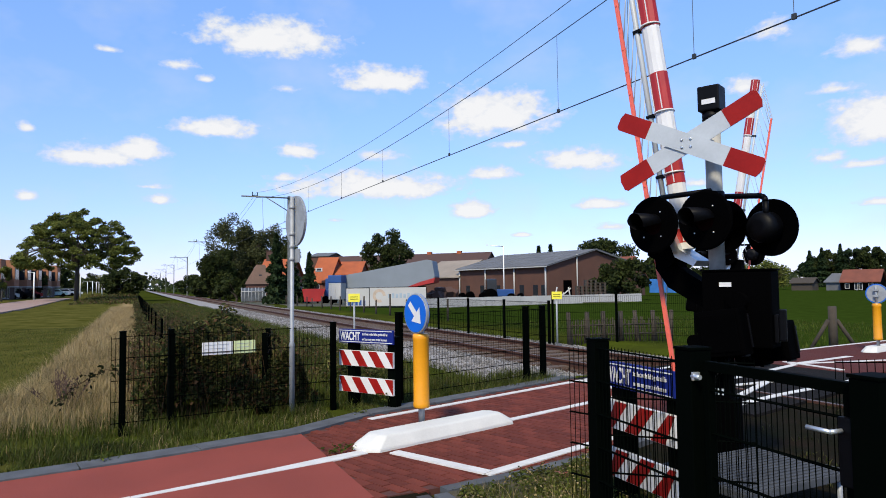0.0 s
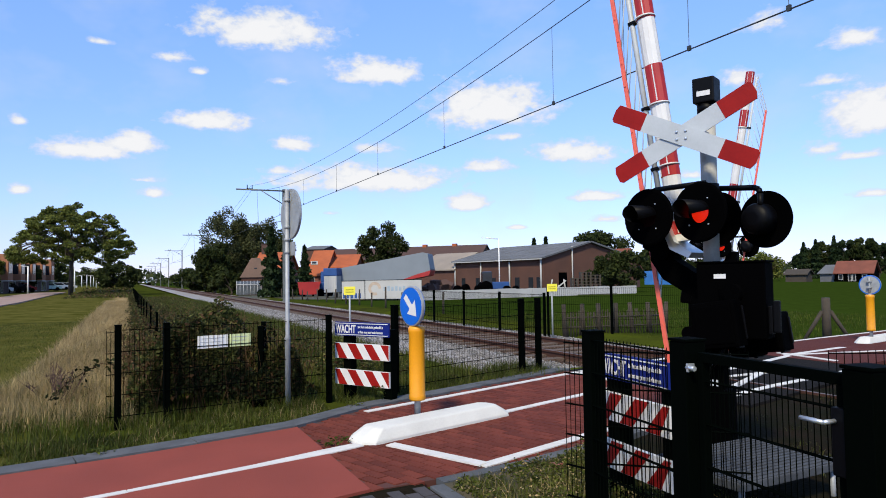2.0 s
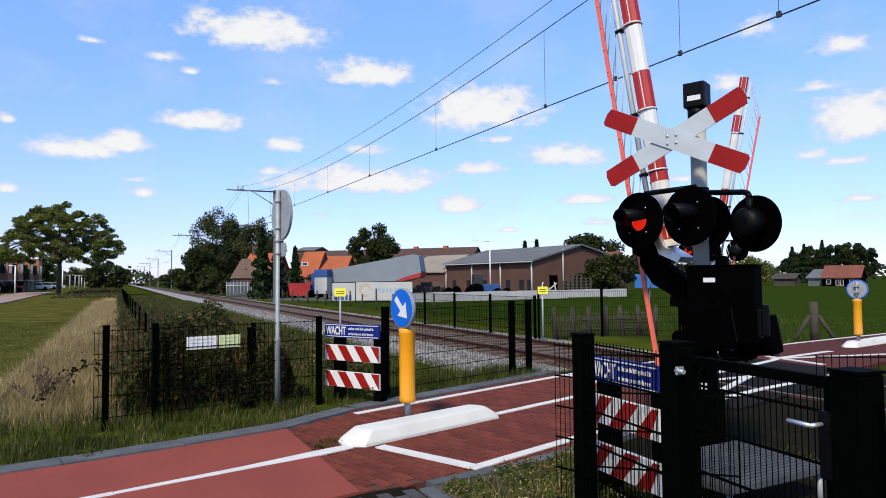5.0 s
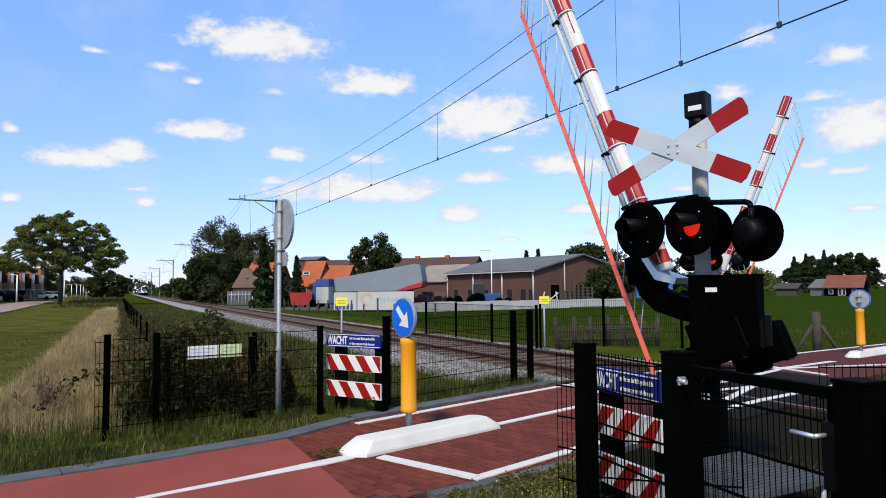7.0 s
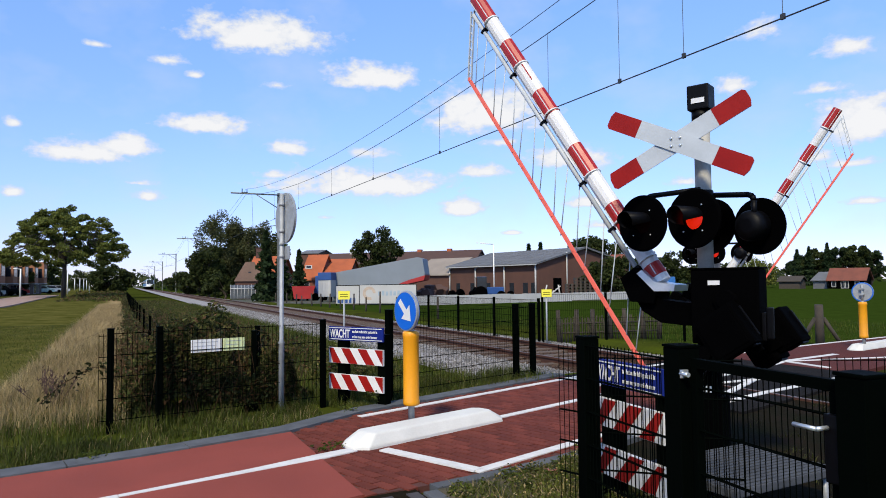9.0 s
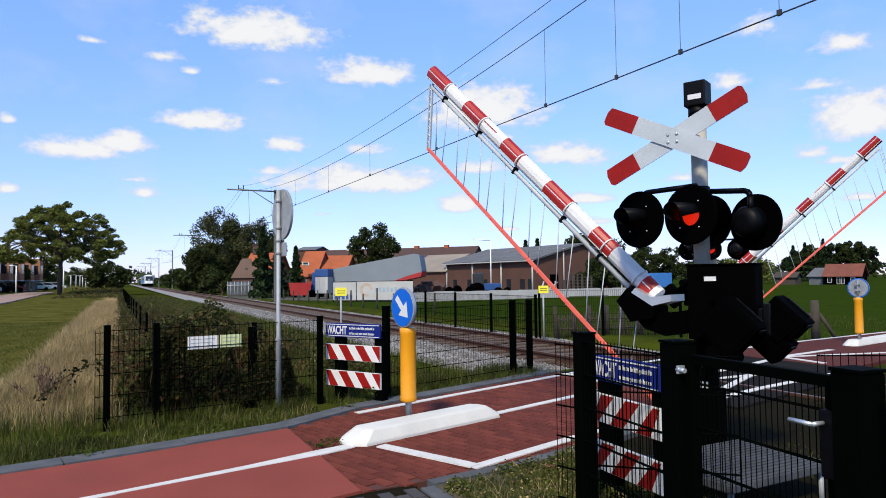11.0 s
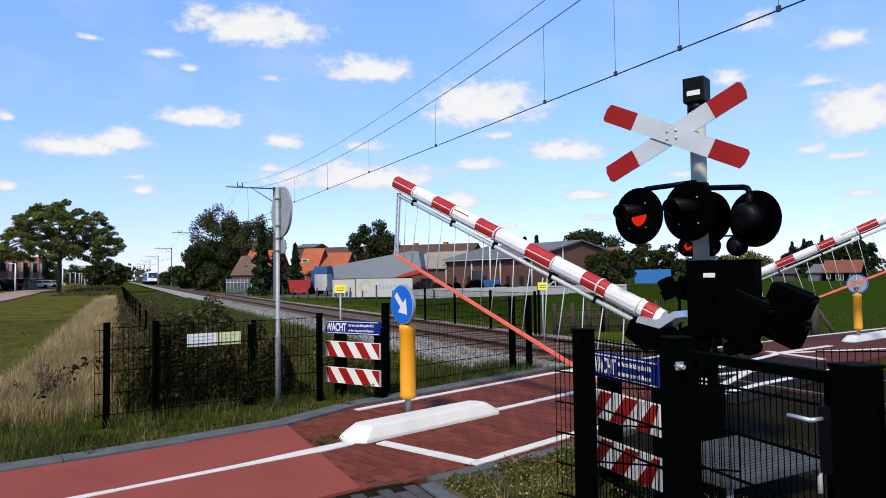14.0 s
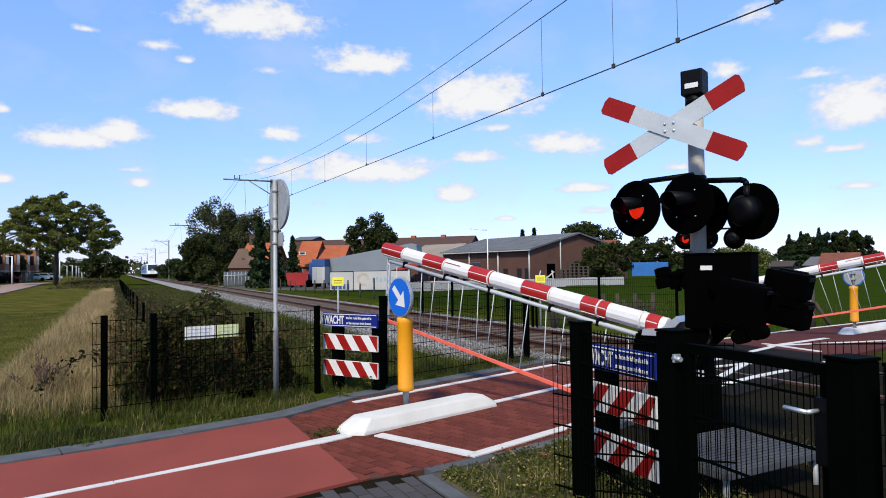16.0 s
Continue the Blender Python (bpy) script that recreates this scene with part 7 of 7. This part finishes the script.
    for k in range(37):
        p = a.lerp(b, k / 36)
        bm = bmesh.new()
        h = 0.6 + 0.1 * r.random() if k % 6 else 0.86
        w = 0.018 if k % 6 else 0.07
        add_rod(bm, p, p + Vector((r.gauss(0, 0.03), r.gauss(0, 0.03), h)), w, w * 0.85, seg=6)
        part("post" if k % 6 == 0 else "picket", bm, WOOD, fence)
    for z in (0.25, 0.5):
        bm = bmesh.new()
        add_rod(bm, a + Vector((0, 0, z)), b + Vector((0, 0, z)), 0.02, seg=6)
        part("rail", bm, WOOD, fence)
    # stout corner post with braces
    root = holder("braced_post", pose(14.9, 10.35, -0.16), "stout weathered wooden post with two braces", "fence post")
    bm = bmesh.new()
    add_rod(bm, (0, 0, -0.1), (0, 0, 1.0), 0.1, 0.09, seg=12)
    part("post", bm, BARK, root)
    for s in (-1, 1):
        bm = bmesh.new()
        add_rod(bm, (s * 0.08, -s * 0.05, 0.68), (s * 0.42, -s * 0.28, 0.0), 0.048, 0.045, seg=8)
        part("brace", bm, BARK, root)
    # low posts along the far side of the track
    rr = random.Random(3)
    for k in range(26):
        y = 26 + 2.4 * k
        bm = bmesh.new()
        add_rod(bm, (0, 0, -0.1), (rr.gauss(0, 0.03), 0, 0.95 + rr.gauss(0, 0.08)), 0.05, 0.045, seg=7)
        ob = mesh_object("field_post", bm, BARK)
        ob.location = (12.2 + 0.3 * rr.random(), y, -0.2)
        tagged(ob, "weathered grey wooden field post", "fence post", "field posts along the track")


build_yard()


def build_train():
    root = holder("train", pose(TRACK, 425, 0), "white and blue electric passenger train", "train")
    bm = bmesh.new()
    shell = [(-1.42, 1.0), (-1.42, 3.1), (-1.3, 3.6), (-0.9, 3.95), (0, 4.1), (0.9, 3.95), (1.3, 3.6), (1.42, 3.1), (1.42, 1.0)]
    rings = []
    for y, sx, sz in ((0.0, 0.7, 0.28), (0.1, 0.8, 0.42), (0.6, 0.9, 0.66), (1.3, 0.96, 0.86), (2.2, 1.0, 0.97), (3.4, 1.0, 1.0), (52, 1.0, 1.0)):
        rings.append([bm.verts.new((x * sx, y, 1.0 + (z - 1.0) * sz)) for x, z in shell])
    for e, f in zip(rings, rings[1:]):
        for i in range(8):
            bm.faces.new((e[i], e[i + 1], f[i + 1], f[i]))
    bm.faces.new(rings[0])
    bm.faces.new(rings[-1][::-1])
    part("body", bm, TRAIN_WHITE, root)
    bm = bmesh.new()
    add_prism(bm, [(0.03, 2.0), (0.48, 2.9), (1.1, 3.5), (1.05, 3.52), (0.42, 2.92), (-0.03, 2.0)], -1.15, 1.15, Matrix(((0, 0, 1, 0), (1, 0, 0, 0), (0, 1, 0, 0), (0, 0, 0, 1))))
    part("windscreen", bm, GLASS_DARK, root, "dark windscreen")
    for s in (-1, 1):
        bm = bmesh.new()
        add_box(bm, (s * 1.425 - 0.01, 2.2, 1.2), (s * 1.425 + 0.01, 51, 3.6))
        side = part("side_stripe", bm, TRAIN_BLUE, root, "blue side panel")
        for k in range(14):
            bm = bmesh.new()
            add_box(bm, (s * 1.44 - 0.012, 3.2 + 3.4 * k, 2.2), (s * 1.44 + 0.012, 5.6 + 3.4 * k, 3.1))
            part("window", bm, GLASS_DARK, side)
    bm = bmesh.new()
    add_box(bm, (-1.2, -0.15, 0.45), (1.2, 0.6, 1.05), 0.08)
    part("skirt", bm, MATT_BLACK, root, "dark front skirt")
    for x in (-0.85, 0.85):
        bm = bmesh.new()
        add_lathe(bm, [(0.13, 0), (0.13, 0.05), (0.08, 0.06)], 14, pose(x, -0.03, 1.55, 90, 0, 0))
        part("headlight", bm, material("headlight_glass", (1.0, 0.95, 0.85), 0.3, vary=0.05, bump=0, glow=2.0), root, "lit headlight")
    for y in (3, 16, 20, 33, 37, 49):
        bm = bmesh.new()
        add_box(bm, (-1.2, y - 1.2, 0.06), (1.2, y + 1.2, 1.0), 0.05)
        part("bogie", bm, MATT_BLACK, root)
    return root


TRAIN = build_train()


# ---- paving bricks and small things ----
def build_bricks():
    """Bricks in running bond between the kerbs; the nearest are pieces of their own."""
    meshes = []
    r = random.Random(8)
    for k in range(5):
        bm = bmesh.new()
        fs = add_box(bm, (-0.0965, -0.0455, -0.05), (0.0965, 0.0455, 0.0))
        tops = [v for v in bm.verts if v.co.z > -0.01]
        for v in tops:
            v.co.z += r.uniform(-0.0012, 0.0012)
        me = bpy.data.meshes.new("brick")
        bm.to_mesh(me)
        bm.free()
        me.materials.append(BRICK)
        meshes.append(me)
    a = radians(17.5)
    ca, sa = math.cos(a), math.sin(a)
    rest_v, rest_f = [], []
    count = 0
    spots = []
    for i in range(-3, 24):
        for j in range(-4, 62):
            u, w = 0.098 * j, 0.2 * i + (0.1 if j % 2 else 0)
            x, y = 1.6 + u * ca - w * sa, 4.0 + u * sa + w * ca
            if not 1.5 < x < 6.05:
                continue
            n, c, f = profile_road(x)
            if n + 0.03 < y < f - 0.03:
                spots.append((x, y))
    spots.sort(key=lambda s: s[0] ** 2 + s[1] ** 2)
    for x, y in spots:
        m = pose(x, y, -0.004 + r.uniform(-0.001, 0.001), 0, 0, 107.5 + r.gauss(0, 0.4))
        if count < 300:
            ob = new("brick", meshes[count % 5])
            ob.parent, ob.matrix_basis = ROAD, m
            count += 1
        else:
            k = len(rest_v)
            me = meshes[len(rest_f) % 5]
            rest_v += [m @ v.co for v in me.vertices]
            rest_f += [tuple(k + i for i in p.vertices) for p in me.polygons]
    rest = cloud_mesh("paving_bricks", rest_v, rest_f, BRICK, ROAD)
    rest["kind"] = "stuff"


build_bricks()


def build_weeds():
    """Small leafy weeds in the joints and along the kerbs."""
    r = random.Random(77)
    rng = np.random.default_rng(77)
    spots = [(1.62, 5.72), (1.75, 5.86), (2.3, 7.32), (2.7, 7.5), (3.3, 4.6), (3.5, 4.66), (3.75, 4.74), (2.75, 4.4), (3.1, 4.35), (2.4, 4.2), (3.9, 4.8), (2.1, 4.15), (2.6, 4.0), (3.3, 4.25), (0.9, 6.75), (-0.2, 6.4)]
    for x, y in spots:
        n = r.randint(24, 60)
        h = r.uniform(0.04, 0.17) if x > 2.2 else r.uniform(0.02, 0.05)
        c = np.stack([rng.normal(0, 0.05, n), rng.normal(0, 0.05, n), 0.01 + h * rng.random(n) ** 0.8], 1)
        v, f = leaf_quads(c, 0.018, rng, 0.5)
        ob = cloud_mesh("weed", v, f, [GRASS])
        ob.location = (x, y, 0.0 if y > 4.9 else -0.05)
        tagged(ob, "small green weeds growing beside the kerb", "weed", "small weeds", "stuff")


build_weeds()


def build_verge_weeds():
    """A low tangle of leafy weeds between the kerb and the walkway."""
    rng = np.random.default_rng(78)
    n = 12000
    x = rng.uniform(2.06, 3.5, n)
    y = np.array([profile_road(a)[0] - 0.14 for a in x]) - 2.0 * rng.random(n) ** 1.3
    lump = np.array([noise.noise(Vector((a * 3.2, b * 3.2, 41))) for a, b in zip(x, y)])
    keep = lump + rng.normal(0, 0.12, n) > -0.12
    z = 0.09 * rng.random(n) ** 1.4 * np.clip(0.7 + 1.4 * lump, 0.2, 1.6)
    c = np.stack([x, y, z], 1)[keep]
    v, f = leaf_quads(c, 0.013, rng, 0.4)
    tagged(cloud_mesh("verge_weeds", v, f, [GRASS, SCRUB, GRASS_DRY], None, rng.choice(3, len(c), p=[0.45, 0.43, 0.12])), "low tangle of green and yellowish weeds by the kerb", "weeds", kind="stuff")


build_verge_weeds()


def build_litter():
    bm = bmesh.new()
    add_lathe(bm, [(0.02, 0), (0.033, 0.004), (0.033, 0.1), (0.028, 0.115)], 14, pose(0, 0, 0.03, 80, 0, 20))
    ob = mesh_object("crushed_can", bm, material("pink_can", (0.6, 0.2, 0.2), 0.35, 0.4, vary=0.4, scale=20))
    ob.location = (2.95, 4.35, -0.05)
    tagged(ob, "crushed pink drink can in the grass", "can")


build_litter()



# ---- what moves ----
def arm_angle(t):
    """The barriers' angle above level: upright until about 5 s, then sinking steadily."""
    table = ((0, 82.2), (4.7, 82.2), (5.2, 80.4), (7, 69.2), (9, 56.0), (12.5, 33.2), (16, 11.8), (17, 5.7))
    for (a, b), (c, d) in zip(table, table[1:]):
        if t <= c:
            return b + (d - b) * (t - a) / (c - a)
    return table[-1][1]


def motions():
    times = [0.0, 2.0, 4.0] + [4.5 + 0.5 * i for i in range(24)]
    for (root, skirt, hangers), place, rz, lean, short in BARRIERS:
        angles = [(t, arm_angle(t) - short * min(1, max(0, (arm_angle(t) - 58) / 24))) for t in times]
        walk(root, [(t, pose(*place, 0, 0, rz) @ pose(0, 0, 0, 0, -up, 0)) for t, up in angles])
        z = TUBE_W - 0.135
        rows = []
        for t, up in angles:
            a = radians(up - lean)
            rows.append((t, pose(-0.72 * math.sin(a), 0, z - 0.72 * math.cos(a), 0, 0.5 * math.cos(a), 0)))
        walk(skirt, rows)
        for ob, x, ahead in hangers:       # every other hanger meets the rail a little nearer the tip
            rows = []
            for t, up in angles:
                a = radians(up - lean)
                rows.append((t, pose(x, 0, z, 0, math.degrees(math.atan2(0.73 * math.sin(a) - ahead, 0.73 * math.cos(a))), 0)))
            walk(ob, rows)
    # flashing lamps: the added plates slide aside in turn, in place of switched light
    second = [(0.85, 0.97), (1.17, 1.46), (1.86, 2.14), (2.53, 2.76), (3.2, 3.48), (3.87, 4.14), (4.5, 4.76), (5.11, 5.38), (5.73, 6.0), (6.35, 6.57), (6.97, 7.26), (7.65, 7.93), (8.35, 8.62), (8.97, 9.27), (9.64, 9.92),
              (10.3, 10.58), (10.96, 11.23), (11.62, 11.88), (12.35, 12.56), (12.97, 13.26), (13.64, 13.92), (14.3, 14.56), (14.96, 15.24), (15.62, 15.9)]
    for key, first in (("lamp_a", True), ("lamp_b", False), ("lamp_c", True), ("lamp_d", False)):
        rows = [(0.0, pose(0, 0, 0))]
        lit = False
        for on, off in second:
            for t, show in ((on, not first), (off, first)):
                if show != lit:
                    rows += [(t - 0.03, pose(0, 0, 0.148 if lit else 0)), (t + 0.03, pose(0, 0, 0.148 if show else 0))]
                    lit = show
        rows.append((16.0, pose(0, 0, 0.148 if lit else 0)))
        walk(MOVERS[key], rows)
    walk(TRAIN, [(t, pose(TRACK + bend(y), y, 0, 0, 0, -0.35)) for t, y in ((0, 425), (2, 387), (4, 352), (6, 319), (8, 288), (10, 259), (12, 234), (14, 212), (16, 195))])


motions()
